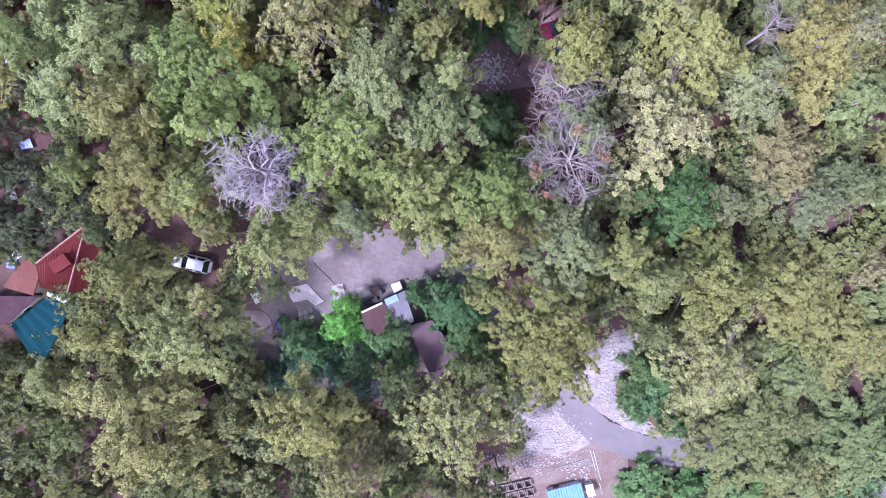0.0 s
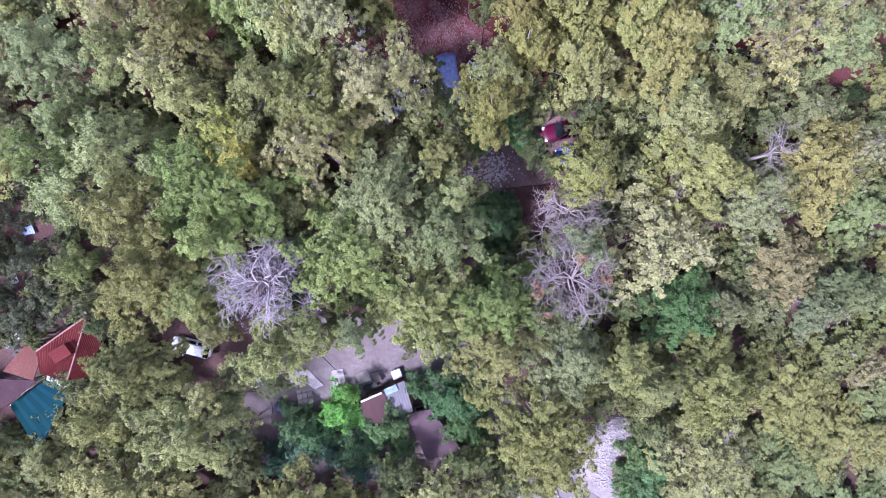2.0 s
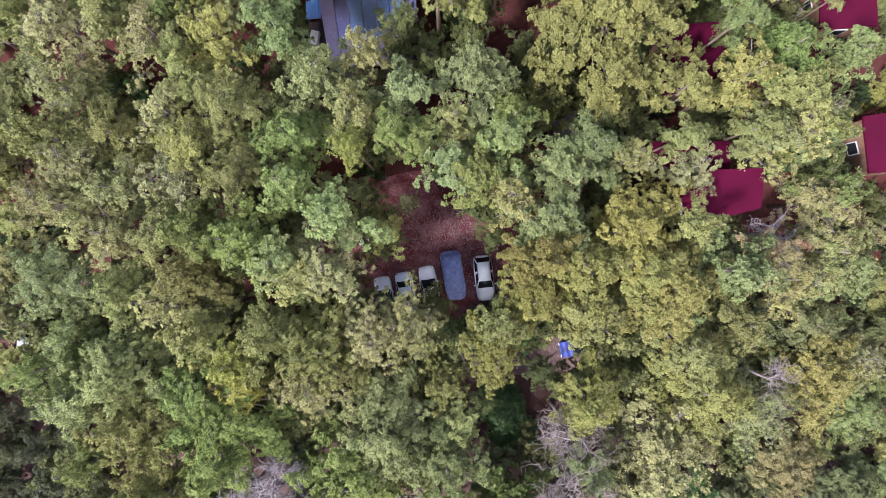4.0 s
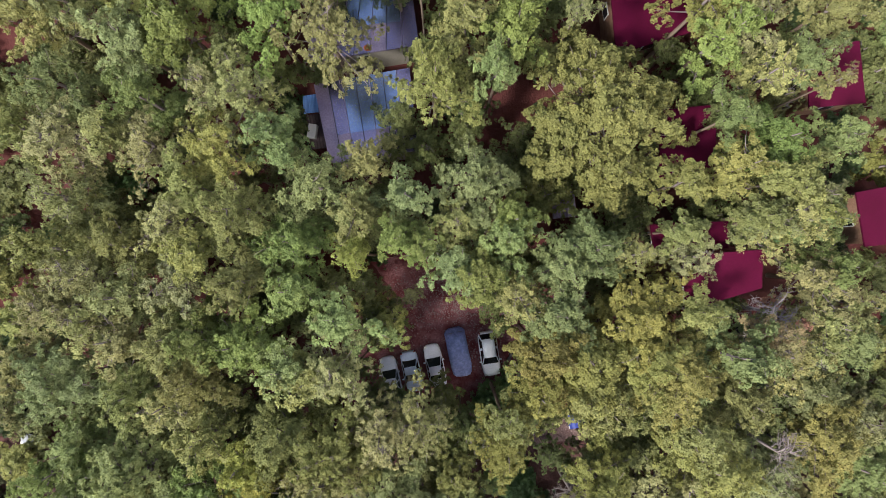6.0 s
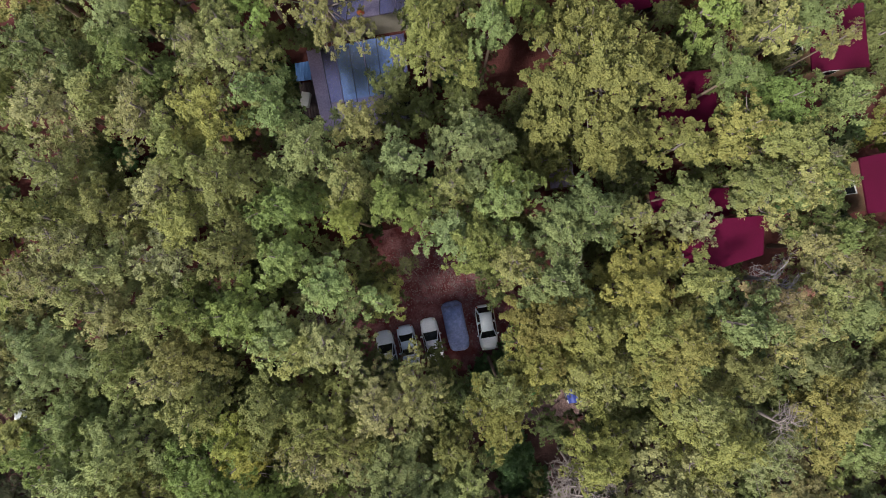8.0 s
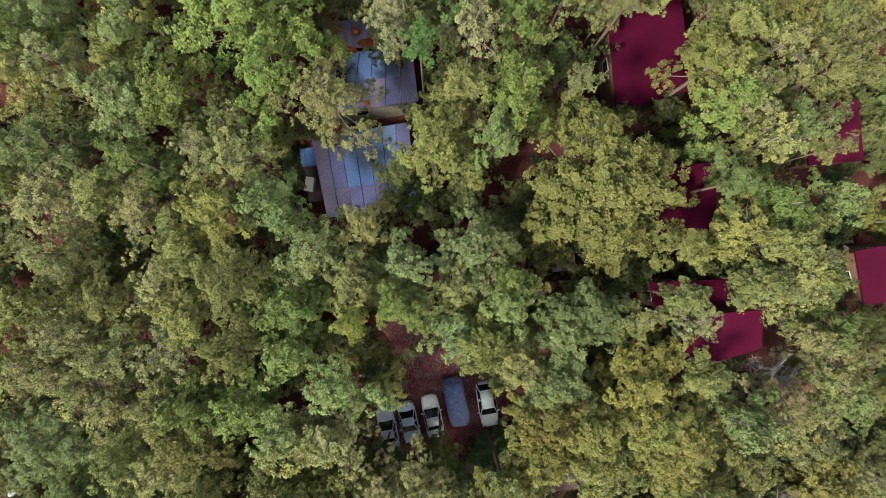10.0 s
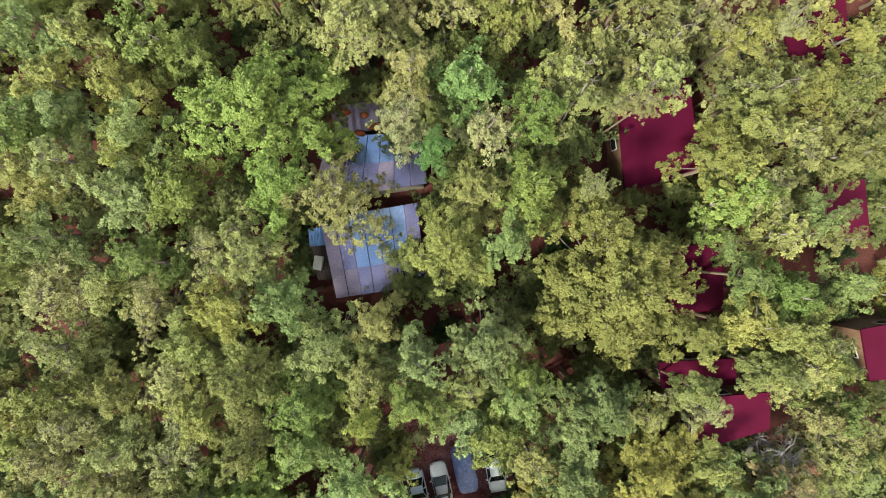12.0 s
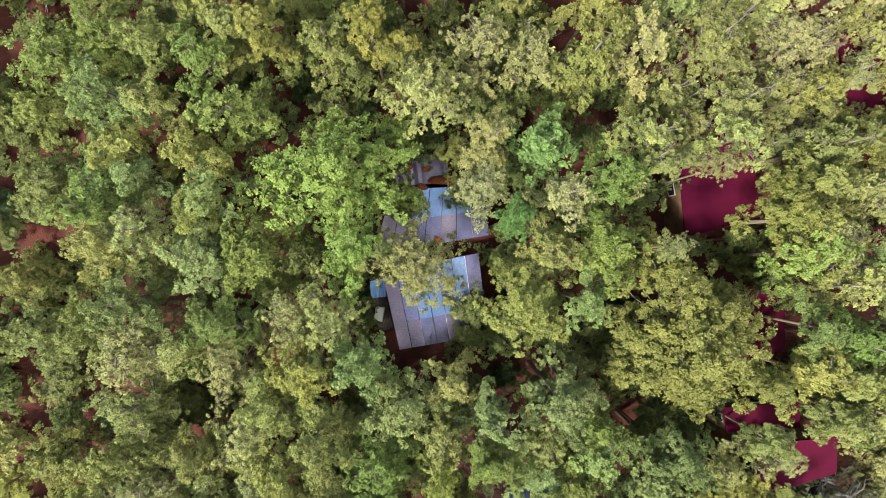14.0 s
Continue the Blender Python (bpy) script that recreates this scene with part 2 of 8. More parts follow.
def tree_parts(seed, mat, radius, depth, boughs, clouds, per_cloud, tuft, tips=5, spread=0.6, dome=0.62, twigs=0, thin=0.0, ragged=1.4):
    """Meshes of one tree: a trunk from z = 0 to 1, and, from the foot of the crown up, the limbs and the crown of clumps along them."""
    rng = random.Random(seed)
    wob = [rng.uniform(0, math.tau) for _ in range(3)]
    lean = Vector((rng.uniform(-0.12, 0.12), rng.uniform(-0.12, 0.12), 0)) * radius
    verts, faces = [], []
    tube(verts, faces, [Vector((0, 0, -0.03)), Vector((0.06, -0.04, 0.5)), Vector((0, 0, 1))], [0.05 * radius + 0.08, 0.04 * radius + 0.05, 0.03 * radius + 0.05], 8)
    trunk = smooth(mesh_from("trunk", verts, faces, BARK))
    verts, faces, spots = [], [], []
    axis = [Vector((0, 0, -0.1)), lean * 0.4 + Vector((0.1, 0, depth * 0.45)), lean + Vector((0, 0, depth * 0.86))]
    tube(verts, faces, axis, [0.03 * radius + 0.05, 0.025 * radius + 0.03, 0.02], 6)
    for i in range(boughs):
        a = i * 2.39996 + rng.uniform(-0.35, 0.35)
        q = math.sqrt((i + 0.5) / boughs)
        rim = radius * (0.93 + ragged * (0.1 * math.sin(2 * a + wob[0]) + 0.1 * math.sin(3 * a + wob[1]) + 0.09 * math.sin(7 * a + wob[2]))) * rng.uniform(0.84, 1.1)
        z = depth * (1 - dome * q * q) + depth * rng.uniform(-0.36, 0.06) - tuft
        if i % 3 == 2:
            z -= depth * rng.uniform(0.1, 0.3)
            q = min(1.0, q * 1.08)
        head = Vector((lean.x + math.cos(a) * rim * q, lean.y + math.sin(a) * rim * q, max(z, depth * 0.06)))
        share = max(0.02, min(0.97, (head.z - 0.3 * rim * q - 0.3) / (depth * 0.86)))
        start = axis[0].lerp(axis[1], share / 0.52) if share < 0.52 else axis[1].lerp(axis[2], (share - 0.52) / 0.48)
        way = head - start
        way = Vector((way.x, way.y, way.z * 0.5 + 0.05))
        way = way.normalized() if way.length > 0.05 else Vector((math.cos(a), math.sin(a), 0.4)).normalized()
        side = way.cross(Vector((0, 0, 1)))
        side = side.normalized() if side.length > 0.01 else Vector((1, 0, 0))
        mid = start.lerp(head, 0.55) + Vector((rng.uniform(-0.2, 0.2), rng.uniform(-0.2, 0.2), -0.1))
        tube(verts, faces, [start, mid, head - Vector((0, 0, tuft * 0.4))], [0.045 + 0.008 * radius, 0.04, 0.018], 4)
        for j in range(clouds):
            back, off = j * spread * rng.uniform(0.75, 1.15), (0 if j == 0 else (-1) ** j * spread * rng.uniform(0.35, 1.15))
            c = head - way * min(back, max(0.2, (head - start).length * 0.8)) + side * off + Vector((0, 0, rng.uniform(-0.18, 0.16) - 0.16 * abs(off)))
            if j:
                tube(verts, faces, [mid.lerp(head, 0.3), c - Vector((0, 0, 0.12))], [0.026, 0.012], 3)
            ax, by, cz = spread * rng.uniform(1.0, 1.7), spread * rng.uniform(0.42, 0.68), spread * rng.uniform(0.42, 0.65)
            fade = 1 - thin * rng.random()
            for _ in range(max(3, int(per_cloud * fade * (1.15 if j == 0 else 0.95)))):
                h = rng.uniform(-0.25, 1)
                b = rng.uniform(0, math.tau)
                e = math.sqrt(max(0.0, 1 - h * h)) * rng.uniform(0.8, 1.08)
                x, y = e * math.cos(b), e * math.sin(b)
                spot = c + way * ax * x + side * by * y + Vector((0, 0, cz * h))
                out = way * (x * 0.7 + 0.25) + side * y * 0.9 + Vector((0, 0, 0.75 * h + 0.45))
                spots.append((spot, out, tuft * rng.uniform(0.72, 1.28)))
            if thin and j < 2:
                for _ in range(2):
                    foot = mid.lerp(head, rng.uniform(0.3, 1))
                    tip = c + way * rng.uniform(-0.3, 0.5) + side * rng.uniform(-0.6, 0.6) + Vector((0, 0, cz * rng.uniform(0.6, 1.5)))
                    tube(verts, faces, [foot, foot.lerp(tip, 0.5) + Vector((rng.uniform(-0.1, 0.1), rng.uniform(-0.1, 0.1), 0.05)), tip], [0.028, 0.02, 0.009], 3)
        if i < twigs:
            bend = Vector((rng.uniform(-1, 1), rng.uniform(-1, 1), 0)) * 0.25
            foot = head - way * 0.6 + bend
            tip = foot + way * rng.uniform(0.6, 1.3) + Vector((0, 0, rng.uniform(0.25, 0.55)))
            tube(verts, faces, [foot, foot.lerp(tip, 0.5) + bend * 0.4, tip], [0.03, 0.02, 0.009], 3)
    limbs = smooth(mesh_from("branchwork", verts, faces, GREY_TWIG))
    crown = tuft_mesh("crown", seed, spots, tips, mat)
    return trunk, limbs, crown, radius, depth


PINES = ([tree_parts(17 + s, NEEDLES, 6.8, 7.6, 48, 3, 27, 0.22, 4, 0.84, 0.7, 26) for s in range(2)],
         [tree_parts(11 + s, NEEDLES, 5.0, 7.0, 28, 3, 25, 0.21, 4, 0.8, 0.72, 17) for s in range(5)],
         [tree_parts(21 + s, NEEDLES, 3.5, 6.0, 14, 3, 24, 0.2, 4, 0.74, 0.74, 10) for s in range(8)],
         [tree_parts(31 + s, NEEDLES, 2.4, 5.0, 8, 3, 19, 0.2, 4, 0.68, 0.76, 6) for s in range(8)])
THIN_PINES = ([tree_parts(41 + s, NEEDLES, 5.2, 7.0, 35, 3, 21, 0.2, 4, 0.82, 0.7, 14, 0.55, 1.3) for s in range(3)],
              [tree_parts(51 + s, NEEDLES, 3.5, 5.8, 17, 3, 19, 0.19, 4, 0.76, 0.72, 9, 0.55, 1.3) for s in range(6)],
              [tree_parts(61 + s, NEEDLES, 2.4, 5.0, 8, 3, 19, 0.19, 4, 0.68, 0.76, 5, 0.55, 1.3) for s in range(6)])
LOWER_PINES = ([tree_parts(91 + s, NEEDLES, 2.8, 4.6, 10, 3, 9, 0.28, 4, 0.75, 0.6, 4) for s in range(6)],)
FAR_PINES = ([tree_parts(101 + s, NEEDLES, 3.4, 5.0, 12, 2, 9, 0.42, 4, 0.9, 0.6) for s in range(4)],)
BROAD = ([tree_parts(121 + s, LEAVES, 3.8, 4.4, 28, 3, 17, 0.2, 4, 0.6, 0.55, 0, 0.0, 0.7) for s in range(3)],
         [tree_parts(71 + s, LEAVES, 2.4, 3.4, 13, 3, 15, 0.2, 4, 0.55, 0.55, 0, 0.0, 0.7) for s in range(4)],)
LOW = ([tree_parts(81 + s, LEAVES, 2.0, 1.9, 11, 3, 10, 0.22, 4, 0.52, 0.6, 0, 0.0, 0.8) for s in range(4)],)
# kind: meshes by size, colour, spread of colour, label, category
OLIVE = (PINES, (0.265, 0.274, 0.100), 0.2, "tall pine with a dense olive green crown", "olive pine")
GREEN = (PINES, (0.212, 0.258, 0.084), 0.2, "tall pine with a fresh mid-green crown", "green pine")
GREY = (PINES, (0.232, 0.276, 0.118), 0.2, "tall pine with a grey-green crown", "grey pine")
GOLD = (PINES, (0.276, 0.266, 0.084), 0.2, "tall pine with a yellowish olive crown", "golden pine")
# SHADE: the canopy's shadow is put into this darker needle colour
SHADE = (LOWER_PINES, (0.137, 0.160, 0.060), 0.12, "shorter pine under taller crowns, shade put into its dull green", "small pine")
SPARSE = (THIN_PINES, (0.3, 0.3, 0.13), 0.2, "thin-crowned pine with pale bare twigs showing", "thin pine")
STRAW = (THIN_PINES, (0.3, 0.29, 0.145), 0.1, "thin straw-coloured pine with a loose crown", "straw pine")
RUST = (THIN_PINES, (0.318, 0.27, 0.14), 0.1, "thin pine with browning needles", "brown pine")
FRESH = (PINES, (0.178, 0.287, 0.098), 0.08, "bright green broad-crowned pine", "bright pine")
LEMON = (PINES, (0.3, 0.306, 0.078), 0.05, "small pine with a lemon yellow crown", "yellow pine")
OAK = (BROAD, (0.237, 0.266, 0.137), 0.12, "broad-leaved oak with a dull green crown", "oak tree")
BROWN_OAK = (BROAD, (0.324, 0.276, 0.150), 0.08, "broad-leaved oak with brownish leaves", "oak tree")
WALNUT = (BROAD, (0.165, 0.255, 0.092), 0.05, "rounded broad-leaved tree, bluish green", "broadleaf tree")
BRIGHT = (BROAD, (0.2, 0.43, 0.09), 0.05, "small bright green garden tree by the yard", "broadleaf tree")
FIG = (BROAD, (0.165, 0.27, 0.118), 0.12, "dark green fruit tree beside the sheds", "broadleaf tree")
TEAL = (BROAD, (0.145, 0.25, 0.17), 0.1, "bluish green garden tree in the shade", "broadleaf tree")
SHRUB = (LOW, (0.165, 0.265, 0.11), 0.16, "low dark green leafy shrub on the ground", "shrub")
# LOWER: darker than the tall pines, with shade from above mixed into the colour
LOWER = (LOWER_PINES, (0.160, 0.176, 0.066), 0.16, "smaller pine between taller crowns, its colour darkened as if shaded", "young pine")
OUTER = (FAR_PINES, (0.250, 0.254, 0.092), 0.17, "tall pine at the edge of the wood", "edge pine")
# UNDER: SHRUB at under half strength, painted as lying in shadow
UNDER = (LOW, (0.075, 0.115, 0.05), 0.3, "bush under the pines, shade painted into its dark green", "bush")
# DIM: colour cut far down so these pines look shaded without shadow on them
DIM = (PINES, (0.085, 0.098, 0.05), 0.15, "low pine behind the tiled house, gloom painted into its colour", "dark pine")
planting = random.Random(7)


def plant_tree(style, x, y, height, radius):
    sizes, colour, spread, label, category = style
    kinds = min(sizes, key=lambda kind: abs(math.log(kind[0][3] / radius)))
    trunk, limbs, crown, wide, depth = planting.choice(kinds)
    spin, grow = planting.uniform(0, math.tau), radius / wide
    deep = min(depth * grow, height * 0.85)
    ob = thing(category.replace(" ", "_"), Matrix.LocRotScale((x, y, land(x, y)), Euler((0, 0, spin)), (1, 1, 1)), label, category, category + "s on the hillside")
    part("trunk", trunk, ob).matrix_local = Matrix.Diagonal((grow, grow, height - deep, 1))
    above_trunk = Matrix.LocRotScale((0, 0, height - deep), None, (grow, grow, deep / depth))
    part("branchwork", limbs, ob).matrix_local = above_trunk
    leaves = part("crown", crown, ob)
    leaves.matrix_local = above_trunk
    light = planting.uniform(1 - spread, 1 + spread)
    leaves.color = (colour[0] * light * planting.uniform(0.95, 1.05), colour[1] * light, colour[2] * light * planting.uniform(0.9, 1.1), 1)
    return ob


# ---- surfaces of the built things ----
GRAVEL_BED = surface("pale_gravel", (0.21, 0.182, 0.188), (0.3, 0.268, 0.276), 0.8, 5, (0.13, 0.095, 0.09), 0.95, bump=0.9)
EARTH = surface("pinkish_earth", (0.15, 0.105, 0.098), (0.2, 0.155, 0.148), 0.5, 6, (0.09, 0.058, 0.05), 0.95, bump=0.7)
DULL_EARTH = surface("trodden_earth", (0.12, 0.09, 0.088), (0.18, 0.14, 0.137), 0.6, 7, (0.07, 0.05, 0.047), 0.95, bump=0.7)
STONY_EARTH = surface("stony_earth", (0.14, 0.09, 0.088), (0.19, 0.13, 0.13), 0.7, 7, (0.085, 0.048, 0.045), 0.95, bump=0.8)
PEBBLE = surface("pale_pebble", (0.42, 0.39, 0.4), (0.5, 0.47, 0.48), 1.5, 8, (0.3, 0.26, 0.26), 0.9, vary=0.3)
DARK_BOARDS = surface("weathered_dark_boards", (0.05, 0.036, 0.04), (0.075, 0.055, 0.06), 1.5, 10, (0.03, 0.02, 0.022), 0.85, bump=0.3)
DRY_GRASS = surface("dry_grass", (0.11, 0.075, 0.05), (0.17, 0.12, 0.09), 1.2, 9, (0.06, 0.055, 0.03), 0.95, bump=0.9)
ASPHALT = surface("grey_road", (0.125, 0.11, 0.121), (0.148, 0.131, 0.142), 0.35, 12, (0.122, 0.106, 0.114), 0.85, bump=0.2)
RED_EARTH = surface("bare_red_earth", (0.14, 0.036, 0.04), (0.26, 0.125, 0.135), 0.9, 6, (0.08, 0.02, 0.024), 0.95, bump=0.8)
STONE = surface("pale_stone", (0.26, 0.235, 0.24), (0.36, 0.328, 0.336), 1.5, 8, (0.16, 0.135, 0.135), 0.9, vary=0.35)
SLAB = surface("paving_slab", (0.1674, 0.1519, 0.1457), (0.2108, 0.1922, 0.1860), 1.2, 10, (0.1116, 0.0992, 0.0930), 0.9, vary=0.12)
CRIMSON = surface("crimson_roof", (0.05, 0.0007, 0.0145), (0.064, 0.001, 0.02), 0.4, 12, (0.037, 0.0005, 0.0105), 0.9, bump=0.1)
MAROON = surface("maroon_roof", (0.042, 0.012, 0.014), (0.055, 0.018, 0.02), 0.5, 9, (0.028, 0.008, 0.009), 0.8, bump=0.15)
PLUM = surface("faded_plum_sheet", (0.05, 0.024, 0.034), (0.064, 0.033, 0.044), 0.4, 8, (0.042, 0.019, 0.025), 0.75, bump=0.1)
TILE_RED = surface("red_clay_tile", (0.1, 0.018, 0.019), (0.13, 0.03, 0.028), 0.9, 7, (0.06, 0.012, 0.013), 0.9, bump=0.3)
FADED_RED = surface("faded_red_felt", (0.11, 0.042, 0.034), (0.14, 0.06, 0.05), 0.5, 6, (0.075, 0.028, 0.024), 0.9, bump=0.3)
DARK_PLUM = surface("dark_plum_sheet", (0.045, 0.022, 0.028), (0.062, 0.034, 0.044), 0.5, 6, (0.03, 0.014, 0.018), 0.85, bump=0.2)
RIDGE = surface("pale_ridge_mortar", (0.24, 0.12, 0.11), (0.3, 0.19, 0.18), 1.5, 9, (0.16, 0.07, 0.06), 0.9, bump=0.3)
# Blue of the sky mirrored in the roof is put into this zinc's colour
ZINC = surface("sky_tinted_zinc", (0.26, 0.34, 0.56), (0.36, 0.45, 0.7), 0.35, 5, (0.2, 0.25, 0.42), 0.2, 0.9, bump=0.05)
BROWN_ZINC = surface("dull_zinc", (0.24, 0.19, 0.3), (0.32, 0.26, 0.37), 0.6, 8, (0.16, 0.12, 0.19), 0.35, 0.6, bump=0.08)
LEAF_LITTER = surface("dry_leaves", (0.24, 0.16, 0.16), (0.32, 0.23, 0.23), 2, 9, (0.16, 0.09, 0.09), 0.95)
PALE_ZINC = surface("lilac_zinc", (0.24, 0.21, 0.36), (0.31, 0.28, 0.45), 0.4, 6, (0.17, 0.14, 0.25), 0.25, 0.85, bump=0.04)
GREY_SHEET = surface("old_grey_sheet", (0.085, 0.078, 0.097), (0.115, 0.105, 0.128), 0.8, 9, (0.07, 0.064, 0.076), 0.6, 0.1, bump=0.1)
PLASTER = surface("cream_plaster", (0.2232, 0.2046, 0.1736), (0.2604, 0.2356, 0.2108), 0.8, 14, (0.1736, 0.1550, 0.1302), 0.9, bump=0.15)
BOARDS = surface("dark_boards", (0.15, 0.085, 0.06), (0.2, 0.12, 0.085), 1.5, 10, (0.09, 0.05, 0.035), 0.85, bump=0.3)
GREY_WOOD = surface("weathered_wood", (0.1240, 0.1116, 0.1116), (0.1612, 0.1457, 0.1457), 2, 14, (0.0806, 0.0682, 0.0651), 0.9, bump=0.3)
WHITE = surface("white_paint", (0.5, 0.5, 0.52), (0.57, 0.57, 0.58), 2, 20, (0.4, 0.4, 0.41), 0.5, bump=0.05)
TEAL_CLOTH = surface("teal_tarpaulin", (0.003, 0.03, 0.036), (0.004, 0.032, 0.05), 0.3, 9, (0.002, 0.022, 0.027), 0.95, bump=0.3)
BLUE_METAL = surface("blue_sheet", (0.08, 0.18, 0.46), (0.1, 0.22, 0.52), 0.9, 9, (0.06, 0.14, 0.36), 0.5, 0.1, bump=0.05)
BLUE_CLOTH = surface("blue_tarpaulin", (0.014, 0.03, 0.24), (0.02, 0.045, 0.3), 1.2, 9, (0.008, 0.018, 0.14), 0.55, bump=0.4)
COVER = surface("blue_grey_cover", (0.24, 0.29, 0.6), (0.32, 0.37, 0.68), 2.2, 4, (0.08, 0.11, 0.24), 0.75, bump=0.5)
RUST_CLOTH = surface("rusty_leaf_heap", (0.26, 0.07, 0.035), (0.34, 0.11, 0.05), 1.5, 8, (0.16, 0.04, 0.02), 0.9, bump=0.6)
NAVY = surface("navy_tarpaulin", (0.012, 0.022, 0.075), (0.02, 0.035, 0.11), 1.2, 9, (0.008, 0.014, 0.045), 0.6, bump=0.4)
BLACK = surface("black_rubber", (0.02, 0.02, 0.022), (0.03, 0.03, 0.032), 3, 20, (0.012, 0.012, 0.013), 0.7)
STEEL = surface("dull_steel", (0.42, 0.42, 0.44), (0.5, 0.5, 0.52), 3, 15, (0.3, 0.3, 0.31), 0.4, 0.8, bump=0.05)
DEAD_NEEDLE = (0.34, 0.19, 0.13)


def paint(name, colour, dirt=0.75):
    return surface(name, colour, tuple(c * 0.92 for c in colour), 1.2, 10, tuple(c * dirt for c in colour), 0.28, 0.0, bump=0.02)


def glass_material():
    m, nodes, links, shader = material("dark_car_glass")
    shader.inputs["Base Color"].default_value = (0.012, 0.014, 0.018, 1)
    shader.inputs["Roughness"].default_value = 0.06
    return m


GLASS = glass_material()


# ---- small builders ----
def box_mesh(name, sx, sy, sz, mat, bevel=0.02, lift=0.0):
    """A bevelled box that stands on z = lift."""
    bm = bmesh.new()
    bmesh.ops.create_cube(bm, size=1)
    bmesh.ops.transform(bm, verts=bm.verts, matrix=Matrix.Translation((0, 0, sz / 2 + lift)) @ Matrix.Diagonal((sx, sy, sz, 1)))
    if bevel:
        bmesh.ops.bevel(bm, geom=bm.edges, offset=bevel, segments=2, profile=0.7, affect="EDGES")
    me = bpy.data.meshes.new(name)
    bm.to_mesh(me)
    bm.free()
    me.materials.append(mat)
    return me


def beam(name, a, b, r, mat, sides=6, r2=None):
    verts, faces = [], []
    tube(verts, faces, [Vector(a), Vector(b)], [r, r if r2 is None else r2], sides)
    faces.append(tuple(reversed(range(sides))))
    return mesh_from(name, verts, faces, mat)


def solid_quad(name, corners, thick, mat, ribs=0, amp=0.02, along=True):
    """A sheet between four corners (round about), with ribs, closed below."""
    a, b, c, d = (Vector(v) for v in corners)
    nu, nv = (max(2, ribs * 4), 2) if along else (2, max(2, ribs * 4))
    verts = []
    for layer in (0, 1):
        for j in range(nv + 1):
            for i in range(nu + 1):
                u, v = i / nu, j / nv
                p = a.lerp(b, u).lerp(d.lerp(c, u), v)
                wave = amp * math.cos((i if along else j) / 4 * math.tau) if ribs else 0
                verts.append(p + Vector((0, 0, wave - layer * thick)))
    n, half = nu + 1, (nu + 1) * (nv + 1)
    faces = []
    for j in range(nv):
        for i in range(nu):
            q = (j * n + i, j * n + i + 1, (j + 1) * n + i + 1, (j + 1) * n + i)
            faces.append(q)
            faces.append(tuple(half + k for k in reversed(q)))
    ring = [i for i in range(n)] + [j * n + nu for j in range(1, nv + 1)] + [nv * n + i for i in range(nu - 1, -1, -1)] + [j * n for j in range(nv - 1, 0, -1)]
    for k, i in enumerate(ring):
        j = ring[(k + 1) % len(ring)]
        faces.append((j, i, half + i, half + j))
    me = mesh_from(name, verts, faces, mat)
    bm = bmesh.new()
    bm.from_mesh(me)
    bmesh.ops.recalc_face_normals(bm, faces=bm.faces)
    bm.to_mesh(me)
    bm.free()
    return me


def draped(name, outline, mat, lift, label, category="ground", step=0.8):
    """A piece of ground with its own outline, laid over the land; its edge turns down into it."""
    bm = bmesh.new()
    bm.faces.new([bm.verts.new((x, y, 0)) for x, y in outline])
    bmesh.ops.triangulate(bm, faces=bm.faces)
    xs, ys = [p[0] for p in outline], [p[1] for p in outline]
    for axis, low, high in ((Vector((1, 0, 0)), min(xs), max(xs)), (Vector((0, 1, 0)), min(ys), max(ys))):
        k = math.ceil(low / step)
        while k * step < high:
            bmesh.ops.bisect_plane(bm, geom=bm.verts[:] + bm.edges[:] + bm.faces[:], plane_co=axis * k * step, plane_no=axis)
            k += 1
    rim = [e for e in bm.edges if e.is_boundary]
    top = {v for v in bm.verts}
    for v in top:
        wob = 0.16 if v.is_boundary else 0
        v.co.x += wob * noise.noise((v.co.x * 1.3, v.co.y * 1.3, 2))
        v.co.y += wob * noise.noise((v.co.x * 1.3, v.co.y * 1.3, 9))
        v.co.z = land(v.co.x, v.co.y) + bumps(v.co.x, v.co.y) + lift + 0.05
    made = bmesh.ops.extrude_edge_only(bm, edges=rim)["geom"]
    for v in made:
        if isinstance(v, bmesh.types.BMVert):
            v.co.z -= 0.3
    bmesh.ops.recalc_face_normals(bm, faces=bm.faces)
    me = bpy.data.meshes.new(name)
    bm.to_mesh(me)
    bm.free()
    me.materials.append(mat)
    return tagged(new(name, me), label, category, kind="structure")


